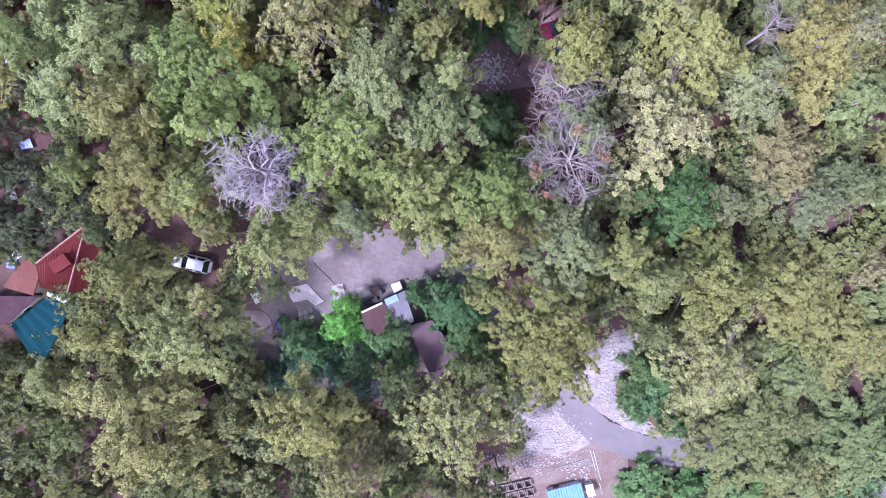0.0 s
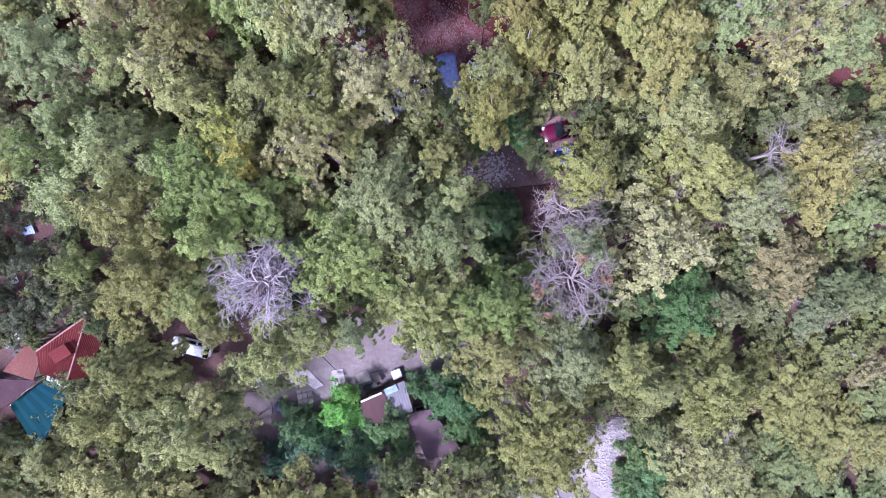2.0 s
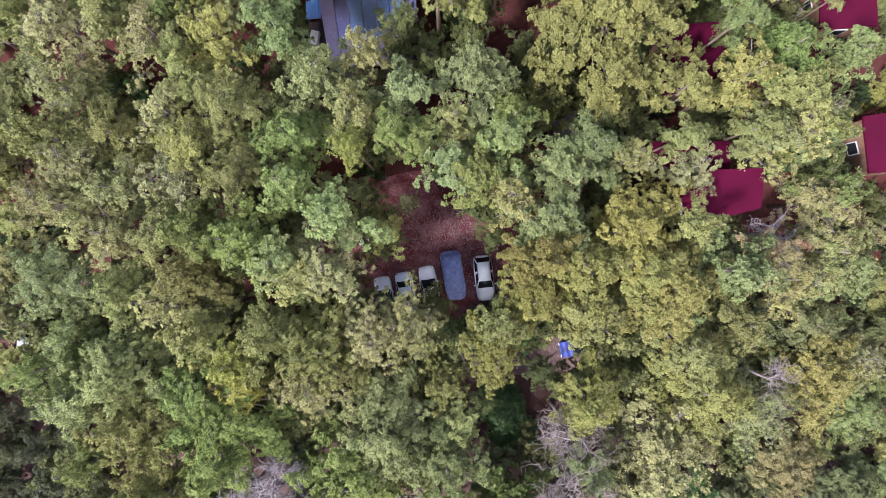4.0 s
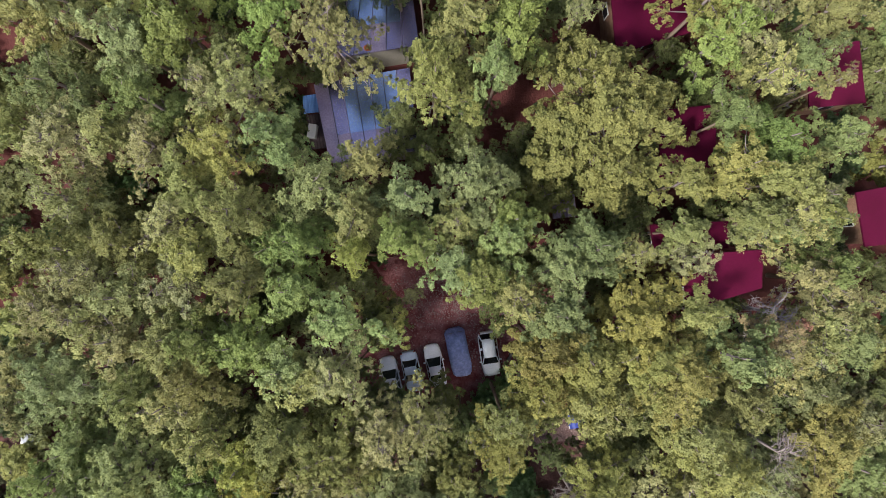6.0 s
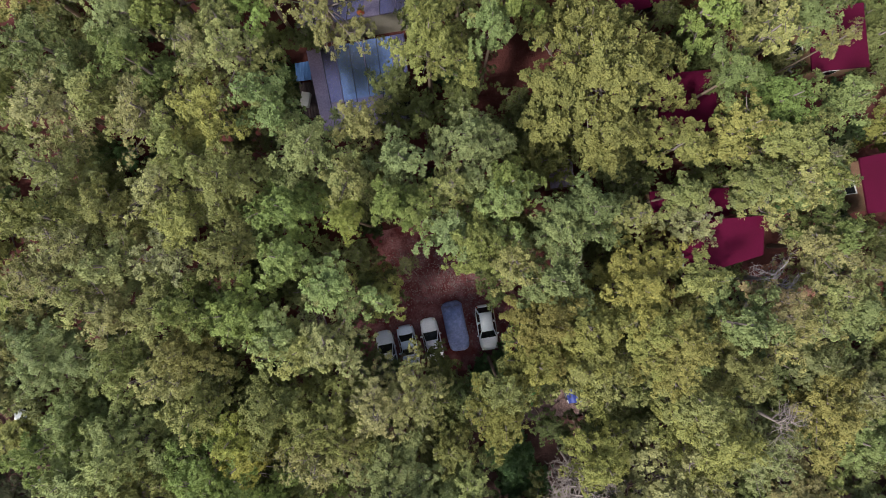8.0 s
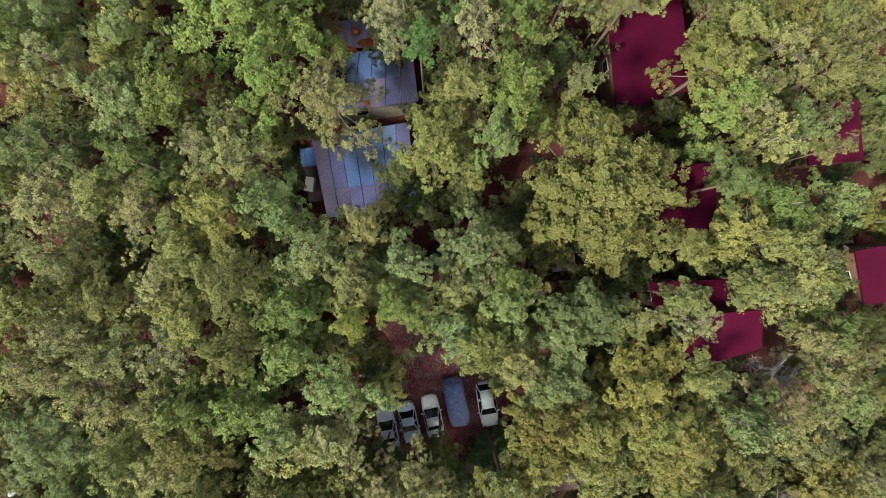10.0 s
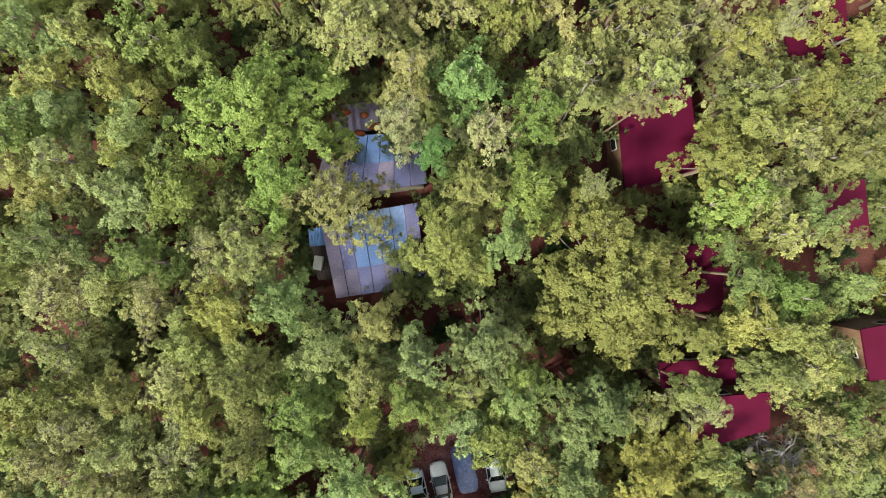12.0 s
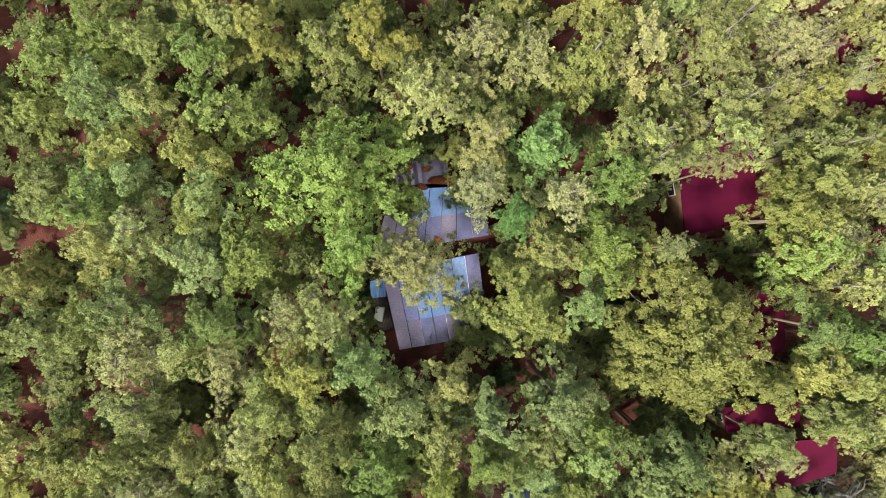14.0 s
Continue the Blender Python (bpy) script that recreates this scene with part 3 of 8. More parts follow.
def building(name, corners, top, label, category="house", roof_mat=CRIMSON, wall_mat=PLASTER, ribs=0, overhang=0.35, thick=0.12, tilt=(0, 0), group="", window=True, amp=0.02):
    """Four walls, a door, windows and a sheet roof over a four-cornered plan. corners: plan of the roof; top: its height; tilt: rise along x and y."""
    mid = Vector((sum(c[0] for c in corners) / 4, sum(c[1] for c in corners) / 4, 0))
    base = min(land(*c) for c in corners)
    ob = thing(name, Matrix.Translation((mid.x, mid.y, base)), label, category, group)
    roof = [Vector((c[0] - mid.x, c[1] - mid.y, top - base + tilt[0] * (c[0] - mid.x) + tilt[1] * (c[1] - mid.y))) for c in corners]
    part("roof", solid_quad("roof", roof, thick, roof_mat, ribs, amp), ob)
    inner = [Vector((r.x * (1 - overhang / max(1, r.xy.length)), r.y * (1 - overhang / max(1, r.xy.length)), r.z - thick - 0.03)) for r in roof]
    for k in range(4):
        a, b = inner[k], inner[(k + 1) % 4]
        run = (b - a)
        inside = Vector((-run.y, run.x, 0)).normalized()
        if inside.dot(-(a + b)) < 0:
            inside.negate()
        inside *= 0.18
        low_a, low_b = Vector((a.x, a.y, -0.6)), Vector((b.x, b.y, -0.6))
        verts = [low_a, low_b, b, a, low_a + inside, low_b + inside, b + inside, a + inside]
        wall = part("wall", mesh_from("wall", verts, [(0, 1, 2, 3), (7, 6, 5, 4), (0, 4, 5, 1), (1, 5, 6, 2), (2, 6, 7, 3), (3, 7, 4, 0)], wall_mat), ob)
        if window:
            centre = a.lerp(b, 0.5) - inside.normalized() * 0.02
            turn = math.atan2(run.y, run.x)
            m = Matrix.Translation((centre.x, centre.y, max(1.0, a.z - 1.7))) @ Matrix.Rotation(turn, 4, "Z")
            frame_part = part("window", box_mesh("window", 1.1, 0.08, 1.1, WHITE, 0.015), wall)
            frame_part.matrix_local = m
            pane = part("pane", box_mesh("pane", 0.95, 0.1, 0.95, GLASS, 0.0, 0.075), wall)
            pane.matrix_local = m
    return ob


# ---- paths, yards and bare ground ----
draped("parking_ground", [(-9.3, 35), (-3.4, 36.2), (-2.2, 33.4), (3.5, 30.4), (6.6, 28), (7.2, 22), (-12, 20.4), (-12.2, 27.3), (-6.6, 31.3)], RED_EARTH, 0.01, "bare reddish earth clearing strewn with dry leaves")
draped("garden_ground", [(-25.0, -3.3), (-17.4, -2.6), (-10, -4.6), (-2.4, -3.5), (4.4, -3.3), (5.6, -7.9), (8.6, -13.3), (6.8, -17.5), (-13.2, -18.5), (-23.8, -17.5), (-26, -10.5)], DULL_EARTH, 0.006, "trodden brownish earth of the garden round the sheds")
draped("grass_verge", [(22.2, -9.7), (21.0, -12.3), (19.6, -14.7), (19.3, -16.9), (20.4, -19.5), (23.8, -21.9), (26.7, -22.9), (30.5, -23.3), (29.5, -21.0), (24.5, -19.4), (22.6, -17.4), (22.4, -15.6), (23.6, -13.0), (24.6, -10.0)], DRY_GRASS, 0.022, "strip of dry brown grass beside the gravel")
draped("rubble_ground", [(-1.5, 19.5), (5, 21.2), (8, 23.8), (13.5, 23.6), (15.5, 19.5), (12, 16.6), (5.65, 15.8), (2.46, 14.6), (-2, 15.8)], STONY_EARTH, 0.03, "stony clearing with brown leaf litter")
draped("yard", [(-20.64, -1.07), (-17.08, 0.73), (-14.52, 1.8), (-9.67, 2.3), (-1.81, 1.04), (2.96, -1.49), (5.16, -4.26), (2.63, -5.32), (-2.38, -5.03), (-6.16, -5.52), (-12.49, -6.68), (-15.71, -8.99), (-18.75, -10.19), (-21.32, -7.72)], CONCRETE, 0.03, "worn pinkish grey concrete yard between the trees", "yard")
ROAD_MID = [(0.73, -2.54), (2.82, -4.51), (5.32, -7.46), (9.13, -11.78), (12.29, -16.09), (14.41, -19.22), (17.98, -22.4), (22.82, -24.43), (30.48, -25.67), (37.5, -27.03), (47.5, -29.36), (60.39, -32.16)]


def ribbon(points, width):
    left, right = [], []
    for k, p in enumerate(points):
        a, b = points[max(0, k - 1)], points[min(len(points) - 1, k + 1)]
        d = Vector((b[0] - a[0], b[1] - a[1])).normalized() * width / 2
        left.append((p[0] - d.y, p[1] + d.x))
        right.append((p[0] + d.y, p[1] - d.x))
    return left + right[::-1]


draped("gravel_west", [(7.66, -15.62), (10.28, -15.34), (12.9, -17.27), (14.1, -20.32), (17.07, -23.72), (13.86, -25.82), (8.29, -25.01), (6.69, -20.05)], GRAVEL_BED, 0.015, "white gravel verge beside the lane")
draped("gravel_east", [(13.49, -14.46), (16.28, -11.2), (18.88, -9.55), (23.89, -8.84), (21.9, -12.85), (20.4, -16.66), (21.49, -19.41), (25.83, -22.06), (30.74, -23.29), (30.7, -24.87), (21.27, -22), (15.31, -18.39)], GRAVEL_BED, 0.012, "white gravel bank along the curve of the lane")
draped("building_plot", [(-2.67, -29.2), (3.5, -26.4), (8, -24.4), (13.87, -24.4), (17.2, -23.4), (21.6, -25.2), (21.6, -29.57), (20.25, -39.57), (-3.46, -40.6)], EARTH, 0.01, "cleared pinkish earth building plot")
draped("road", ribbon(ROAD_MID, 3.5), ASPHALT, 0.05, "narrow pale grey lane curving downhill", "road")
draped("kerb", ribbon([(28.86, -27.51), (31.1, -27.83), (37.71, -28.99), (43.19, -30.18)], 0.3), MAROON, 0.12, "low red-brown kerb along the lane", "kerb", 2)


# ---- stones ----
def stone_scatter(name, seed, count, spots, size, mat, label):
    rng = random.Random(seed)
    verts, faces = [], []
    for _ in range(count):
        x, y, spread = rng.choice(spots)
        x, y = x + rng.gauss(0, spread), y + rng.gauss(0, spread)
        r, z = size * rng.uniform(0.5, 1.6), land(x, y) + bumps(x, y) + 0.07
        base, turn = len(verts), rng.uniform(0, 6)
        for k in range(5):
            a = turn + k * math.tau / 5
            q = r * rng.uniform(0.7, 1.2)
            verts.append((x + q * math.cos(a), y + q * math.sin(a), z - 0.06))
            verts.append((x + q * 0.7 * math.cos(a), y + q * 0.7 * math.sin(a), z + r * rng.uniform(0.4, 0.8)))
        for k in range(5):
            i, j = base + 2 * k, base + 2 * ((k + 1) % 5)
            faces.append((i, j, j + 1, i + 1))
        faces.append(tuple(base + 2 * k + 1 for k in range(5)))
    ob = new(name, mesh_from(name, verts, faces, mat))
    return tagged(ob, label, "stones", kind="stuff")


stone_scatter("gravel_stones", 3, 2300, [(19.9, -12.6, 0.8), (20.8, -10.9, 0.9), (18.4, -15.2, 0.8), (9.0, -19.5, 1.2), (10.5, -17.0, 0.9), (12.4, -21.0, 1.0), (13.6, -22.6, 0.9), (15.89, -13.3, 0.9), (17.39, -11.77, 0.9), (18.89, -10.94, 1.0), (21.39, -10.09, 0.8), (16.9, -15.76, 0.9), (18.9, -13.92, 0.9), (18.51, -17.71, 0.7), (20.49, -20.23, 0.6), (23.36, -21.54, 0.5), (9.89, -17.95, 1.1), (10.4, -20.94, 1.3), (11.9, -22.49, 1.1), (9.39, -23.47, 0.9), (14.38, -23.81, 0.9), (11.4, -19.41, 1.0)], 0.115, STONE, "loose pale stones on the gravel banks")
stone_scatter("rubble_stones", 4, 420, [(2.74, 17.5, 1.1), (4.08, 18.12, 0.9), (1.4, 16.87, 0.9), (4.51, 17.1, 0.7)], 0.11, PEBBLE, "small pale stones in the leaf litter")
stone_scatter("plot_stones", 5, 500, [(5.87, -27.3, 1.2), (11.87, -26.09, 1.2), (15.83, -27.15, 1.0), (2.84, -29.22, 1.2), (8.87, -26.59, 1)], 0.13, STONE, "broken stones along the edge of the plot")
stone_scatter("fallen_leaves", 6, 2200, [(-3.04, 30.37, 1.5), (0.1, 29.96, 1.3), (-5.14, 31.92, 1.3), (1.66, 26.27, 1.2), (-7.24, 28.3, 1.5), (-0.94, 31.41, 1.2), (9.97, 18.16, 1.0)], 0.07, LEAF_LITTER, "dry pale leaves lying on the red earth")


# ---- cars ----
def loft(name, stations, mat, sides=16, power=3.2):
    """Rounded body along x. stations: x, half width, low z, high z."""
    verts, faces = [], []
    for x, w, lo, hi in stations:
        for s in range(sides):
            a = math.tau * s / sides
            c, q = math.cos(a), math.sin(a)
            verts.append((x, math.copysign(abs(c) ** (2 / power), c) * w, (lo + hi) / 2 + math.copysign(abs(q) ** (2 / power), q) * (hi - lo) / 2))
    for k in range(len(stations) - 1):
        for s in range(sides):
            t = (s + 1) % sides
            faces.append((k * sides + s, k * sides + t, (k + 1) * sides + t, (k + 1) * sides + s))
    faces.append(tuple(reversed(range(sides))))
    faces.append(tuple((len(stations) - 1) * sides + s for s in range(sides)))
    return smooth(mesh_from(name, verts, faces, mat))


def wheel_meshes():
    made = []
    for name, r, w, mat in (("tyre", 0.32, 0.21, BLACK), ("rim", 0.2, 0.225, STEEL)):
        bm = bmesh.new()
        bmesh.ops.create_cone(bm, cap_ends=True, segments=18, radius1=r, radius2=r, depth=w, matrix=Matrix.Rotation(math.pi / 2, 4, "X"))
        bmesh.ops.bevel(bm, geom=[e for e in bm.edges if abs(abs(e.verts[0].co.y) - w / 2) < 0.01 and abs(abs(e.verts[1].co.y) - w / 2) < 0.01], offset=0.03, segments=2, affect="EDGES")
        me = bpy.data.meshes.new(name)
        bm.to_mesh(me)
        bm.free()
        me.materials.append(mat)
        made.append(me)
    return made


TYRE, RIM = wheel_meshes()
LAMP_GLASS = surface("lamp_glass", (0.7, 0.7, 0.72), (0.8, 0.8, 0.8), 3, 20, (0.5, 0.5, 0.5), 0.15)
RED_GLASS = surface("tail_lamp", (0.35, 0.02, 0.02), (0.4, 0.03, 0.03), 3, 20, (0.2, 0.01, 0.01), 0.2)


def car(x, y, front, colour, label, length=4.2, width=1.74, tall=1.46, estate=False, covered=None, group="cars parked under the pines", rack=False):
    """A car whose nose points along front (degrees from x)."""
    z = land(x, y) + bumps(x, y) + 0.05
    turn = Matrix.Rotation(radians(front), 4, "Z")
    ahead = Vector((math.cos(radians(front)), math.sin(radians(front)), 0))
    rise = math.atan2(land(x + ahead.x * 1.3, y + ahead.y * 1.3) - land(x - ahead.x * 1.3, y - ahead.y * 1.3), 2.6)
    ob = thing("car", Matrix.Translation((x, y, z)) @ turn @ Matrix.Rotation(-rise, 4, "Y"), label, "car", group)
    h, w = length / 2, width / 2
    skin = paint("car_paint", colour)
    back = -0.93 if estate else -0.62
    body = part("body", loft("body", [(-h, w * 0.5, 0.4, 0.7), (-h + 0.05, w * 0.72, 0.33, 0.82), (-h + 0.15, w * 0.86, 0.28, 0.9), (-h + 0.42, w * 0.95, 0.24, 0.95), (-h * 0.4, w, 0.22, 0.97), (h * 0.25, w, 0.22, 0.96), (h * 0.45, w * 0.985, 0.22, 0.92), (h - 0.5, w * 0.93, 0.25, 0.83), (h - 0.25, w * 0.84, 0.28, 0.75), (h - 0.08, w * 0.68, 0.32, 0.66), (h, w * 0.44, 0.4, 0.58)], skin), ob)
    rear, nose = h * back, h * 0.42
    roof_rear, roof_nose = (rear + 0.42 if estate else rear + 0.6), nose - 0.8
    gw, rw, gz0, gz1 = w * 0.9, w * 0.7, 0.88, tall - 0.06
    verts = [(rear, -gw, gz0), (nose, -gw, gz0), (nose, gw, gz0), (rear, gw, gz0), (roof_rear, -rw, gz1), (roof_nose, -rw, gz1), (roof_nose, rw, gz1), (roof_rear, rw, gz1)]
    bm = bmesh.new()
    vs = [bm.verts.new(v) for v in verts]
    for f in ((3, 2, 1, 0), (4, 5, 6, 7), (0, 1, 5, 4), (1, 2, 6, 5), (2, 3, 7, 6), (3, 0, 4, 7)):
        bm.faces.new([vs[i] for i in f])
    bmesh.ops.bevel(bm, geom=bm.edges, offset=0.1, segments=3, affect="EDGES")
    bmesh.ops.recalc_face_normals(bm, faces=bm.faces)
    me = bpy.data.meshes.new("cabin")
    bm.to_mesh(me)
    bm.free()
    me.materials.append(skin)
    cabin = part("cabin", smooth(me), ob)

    def pane(name, a, b, c, d, inset=0.1):
        q = [Vector(v) for v in (a, b, c, d)]
        mid = sum(q, Vector()) / 4
        out = (q[1] - q[0]).cross(q[3] - q[0]).normalized()
        if out.dot(mid - Vector((0, 0, 1))) < 0:
            out.negate()
        outer = [mid + (v - mid) * (1 - inset) + out * 0.012 for v in q]
        inner = [v - out * 0.03 for v in outer]
        part(name, mesh_from(name, outer + inner, [(0, 1, 2, 3), (7, 6, 5, 4), (0, 4, 5, 1), (1, 5, 6, 2), (2, 6, 7, 3), (3, 7, 4, 0)], GLASS), cabin)

    if not covered:
        pane("windscreen", verts[1], verts[2], verts[6], verts[5])
        pane("rear_window", verts[3], verts[0], verts[4], verts[7])
        for s in (0, 1):
            i = (0, 1, 5, 4) if s == 0 else (3, 2, 6, 7)
            a, b, c, d = (Vector(verts[k]) for k in i)
            pane("side_window", a.lerp(b, 0.04), a.lerp(b, 0.48), d.lerp(c, 0.48), d.lerp(c, 0.04), 0.12)
            pane("side_window", a.lerp(b, 0.52), a.lerp(b, 0.97), d.lerp(c, 0.97), d.lerp(c, 0.52), 0.12)
        for s in (-1, 1):
            mirror = part("mirror", box_mesh("mirror", 0.12, 0.2, 0.14, skin, 0.04), ob)
            mirror.matrix_local = Matrix.Translation((nose - 0.35, s * (w + 0.06), 0.92))
            lamp = part("headlight", box_mesh("headlight", 0.3, 0.3, 0.12, LAMP_GLASS, 0.04), body)
            lamp.matrix_local = Matrix.Translation((h - 0.24, s * w * 0.66, 0.6))
            tail = part("tail_light", box_mesh("tail_light", 0.1, 0.16, 0.3, RED_GLASS, 0.03), body)
            tail.matrix_local = Matrix.Translation((-h + 0.1, s * w * 0.74, 0.6))
            if rack:
                bar = part("roof_rail", beam("roof_rail", (roof_rear + 0.1, s * (rw - 0.03), tall - 0.02), (roof_nose - 0.1, s * (rw - 0.03), tall - 0.02), 0.025, BLACK), ob)
        for s, k in ((-1, 0), (1, 1)):
            part("wiper", beam("wiper", (nose - 0.04, s * 0.1, gz0 + 0.1), (nose - 0.3, s * 0.1 + 0.42, gz0 + 0.32), 0.012, BLACK, 4), ob)
        part("number_plate", box_mesh("number_plate", 0.02, 0.5, 0.11, WHITE, 0.005, 0.45), ob).matrix_local = Matrix.Translation((h - 0.01, 0, 0))
    for sx in (-0.6, 0.62):
        for sy in (-1, 1):
            tyre = part("wheel", TYRE, ob)
            tyre.matrix_local = Matrix.Translation((h * sx, sy * (w - 0.11), 0.3))
            rim = part("rim", RIM, tyre)
    if covered:
        cov = loft("cover", [(-h - 0.1, w * 0.5, 0.1, 0.62), (-h + 0.02, w * 0.8, 0.06, 0.85), (-h + 0.25, w * 1.0, 0.06, 1.0), (rear + 0.1, w * 1.04, 0.05, 1.2), (roof_rear, w * 1.0, 0.05, tall + 0.03), (roof_nose, w * 1.0, 0.05, tall + 0.03), (nose - 0.2, w * 1.03, 0.05, 1.15), (h * 0.55, w * 1.03, 0.05, 1.0), (h - 0.35, w * 0.94, 0.06, 0.9), (h - 0.05, w * 0.75, 0.08, 0.75), (h + 0.08, w * 0.45, 0.1, 0.55)], COVER, 28, 2.8)
        for v in cov.vertices:
            v.co += v.normal * 0.05 * noise.noise((v.co.x * 3 + x, v.co.y * 3, v.co.z * 4))
        part("cover", cov, ob, "wrinkled blue-grey cloth cover")
    return ob


car(-28.1, -1.75, 166, (0.78, 0.79, 0.84), "white estate car with dark windows on the litter", 4.3, 1.74, 1.5, True, group="cars on the hillside", rack=True)
car(-7.5, 23.56, 101, (0.68, 0.71, 0.88), "silver saloon car half under a pine", 4.3)
car(-5.45, 24.13, 281, (0.66, 0.74, 0.95), "white hatchback car with dark windows", 4.1)
car(-3.15, 24.71, 101, (0.84, 0.83, 0.93), "white saloon car dusted with needles", 4.3)
car(-0.82, 25.95, 281, (0.2, 0.22, 0.3), "long car under a blue-grey cloth cover", 4.75, 2.0, 1.65, True, covered=True)
car(2.2, 25.8, 278, (0.88, 0.9, 0.97), "clean white hatchback with dark glass and roof rails", 4.5, 1.86, 1.48, True, rack=True)
car(27.5, 27.2, -27, (0.012, 0.013, 0.018), "black saloon car in the shade below the bungalow", 4.3, group="cars on the hillside")
car(10.5, 21.3, 194, (0.085, 0.004, 0.026), "dark red saloon car under the trees", 4.1, group="cars on the hillside")
dark_car = car(12.0, 19.2, 194, (0.03, 0.03, 0.05), "black car with a blue tarpaulin over its bonnet", 4.3, group="cars on the hillside")
tarp = solid_quad("tarpaulin", [(0.35, -0.82, 1.02), (2.0, -0.75, 0.78), (2.0, 0.75, 0.78), (0.35, 0.82, 1.02)], 0.03, BLUE_CLOTH, 3, 0.02)
part("tarpaulin", tarp, dark_car, "bright blue tarpaulin")
car(-42.4, 19.6, 250, (0.36, 0.37, 0.42), "pale van with a dusty roof under the trees", 4.8, 1.9, 1.95, True, group="cars on the hillside")


def motorbike(x, y, turn):
    ob = thing("motorbike", Matrix.Translation((x, y, land(x, y) + 0.08)) @ Matrix.Rotation(radians(turn), 4, "Z"), "black motorbike with a pale seat beside the cars", "motorbike")
    for sx in (-0.65, 0.65):
        w = part("wheel", TYRE, ob)
        w.matrix_local = Matrix.Translation((sx, 0, 0.31)) @ Matrix.Diagonal((0.95, 0.5, 0.95, 1))
    part("engine", box_mesh("engine", 0.5, 0.26, 0.4, BLACK, 0.06, 0.3), ob)
    part("seat", box_mesh("seat", 0.7, 0.26, 0.14, GREY_WOOD, 0.05, 0.72), ob).matrix_local = Matrix.Translation((-0.25, 0, 0))
    part("tank", box_mesh("tank", 0.5, 0.3, 0.24, BLACK, 0.09, 0.74), ob).matrix_local = Matrix.Translation((0.3, 0, 0))
    part("fork", beam("fork", (0.65, 0, 0.31), (0.45, 0, 1.0), 0.04, STEEL), ob)
    part("handlebar", beam("handlebar", (0.45, -0.36, 1.02), (0.45, 0.36, 1.02), 0.025, BLACK), ob)
    return ob


motorbike(4.37, 25.66, 62)


# ---- sheds by the yard ----
def rest(x, y):
    return land(x, y) + bumps(x, y) + 0.07


building("maroon_shed", [(-9.6, -6.91), (-7.07, -5.94), (-5.64, -9.54), (-8.47, -10.63)], -0.3, "small shed with a maroon sheet roof", "shed", MAROON, BOARDS, 3, 0.2, 0.08, window=False, amp=0.008)
building("zinc_shed", [(-7.33, -5.85), (-4.95, -4.68), (-3.94, -7.89), (-6.21, -9.35)], -0.42, "lean-to with a grey ribbed metal roof", "shed", GREY_SHEET, BOARDS, 9, 0.2, 0.06, window=False, amp=0.006)
building("long_shed", [(-4.78, -8.58), (-2.08, -7.92), (2.06, -13.43), (-1.38, -16.11)], -1.6, "long low outbuilding with a faded maroon roof", "shed", PLUM, PLASTER, 0, 0.25, 0.1, (0.0, 0.12))
building("low_shed", [(-9.48, -15.2), (-6.18, -14.8), (-6.44, -17.13), (-9.86, -16.63)], -3.35, "low grey-roofed shed with a stained corner", "shed", GREY_SHEET, BOARDS, 10, 0.15, 0.06, window=False)
# Added sheet; it stands for a small reflection on the shed roof
glint_sheet = thing("roof_glint", Matrix.Translation((-6.31, -5.67, -0.3)) @ Matrix.Rotation(radians(24), 4, "Z"), "added metal sheet in place of a reflection on the shed roof", "metal sheet")
part("panel", solid_quad("panel", [(-0.7, -0.35, 0), (0.7, -0.35, 0), (0.7, 0.35, 0), (-0.7, 0.35, 0)], 0.02, ZINC, 9, 0.02), glint_sheet)
gutter = thing("gutter", Matrix.Translation((-8.38, -6.48, -0.24)) @ Matrix.Rotation(radians(25), 4, "Z"), "white plastic gutter along the shed roof", "gutter")
part("channel", box_mesh("channel", 2.4, 0.2, 0.1, WHITE, 0.03), gutter)
for bx, by, bw, bl, bh, mat, what in ((-5.93, -4.45, 1.0, 0.95, 0.75, WHITE, "white cube-shaped box at the edge of the yard"), (-8.22, -4.96, 1.0, 1.2, 0.5, GREY_WOOD, "open grey planting box beside the shed"), (-9.66, -4.99, 1.4, 1.2, 0.25, SLAB, "low beige stone slab base by the yard"), (-8.91, -6.09, 1.6, 0.5, 0.4, BLACK, "dark crate of odds and ends by the shed")):
    crate = thing("box", Matrix.Translation((bx, by, rest(bx, by) - 0.08)) @ Matrix.Rotation(radians(22), 4, "Z"), what, "box")
    if mat is GREY_WOOD:
        for sx, sy, lx, ly in ((0, -0.5, bw, 0.1), (0, 0.5, bw, 0.1), (-0.45, 0, 0.1, bl * 0.75), (0.45, 0, 0.1, bl * 0.75)):
            part("side", box_mesh("side", lx, ly, bh, mat, 0.02), crate).matrix_local = Matrix.Translation((sx, sy, 0))
        part("soil", box_mesh("soil", bw * 0.85, bl * 0.75, bh * 0.7, EARTH, 0.02), crate)
    else:
        part("body", box_mesh("body", bw, bl, bh, mat, 0.05), crate)
        part("lid", box_mesh("lid", bw * 1.04, bl * 1.04, 0.06, mat, 0.02, bh), crate)

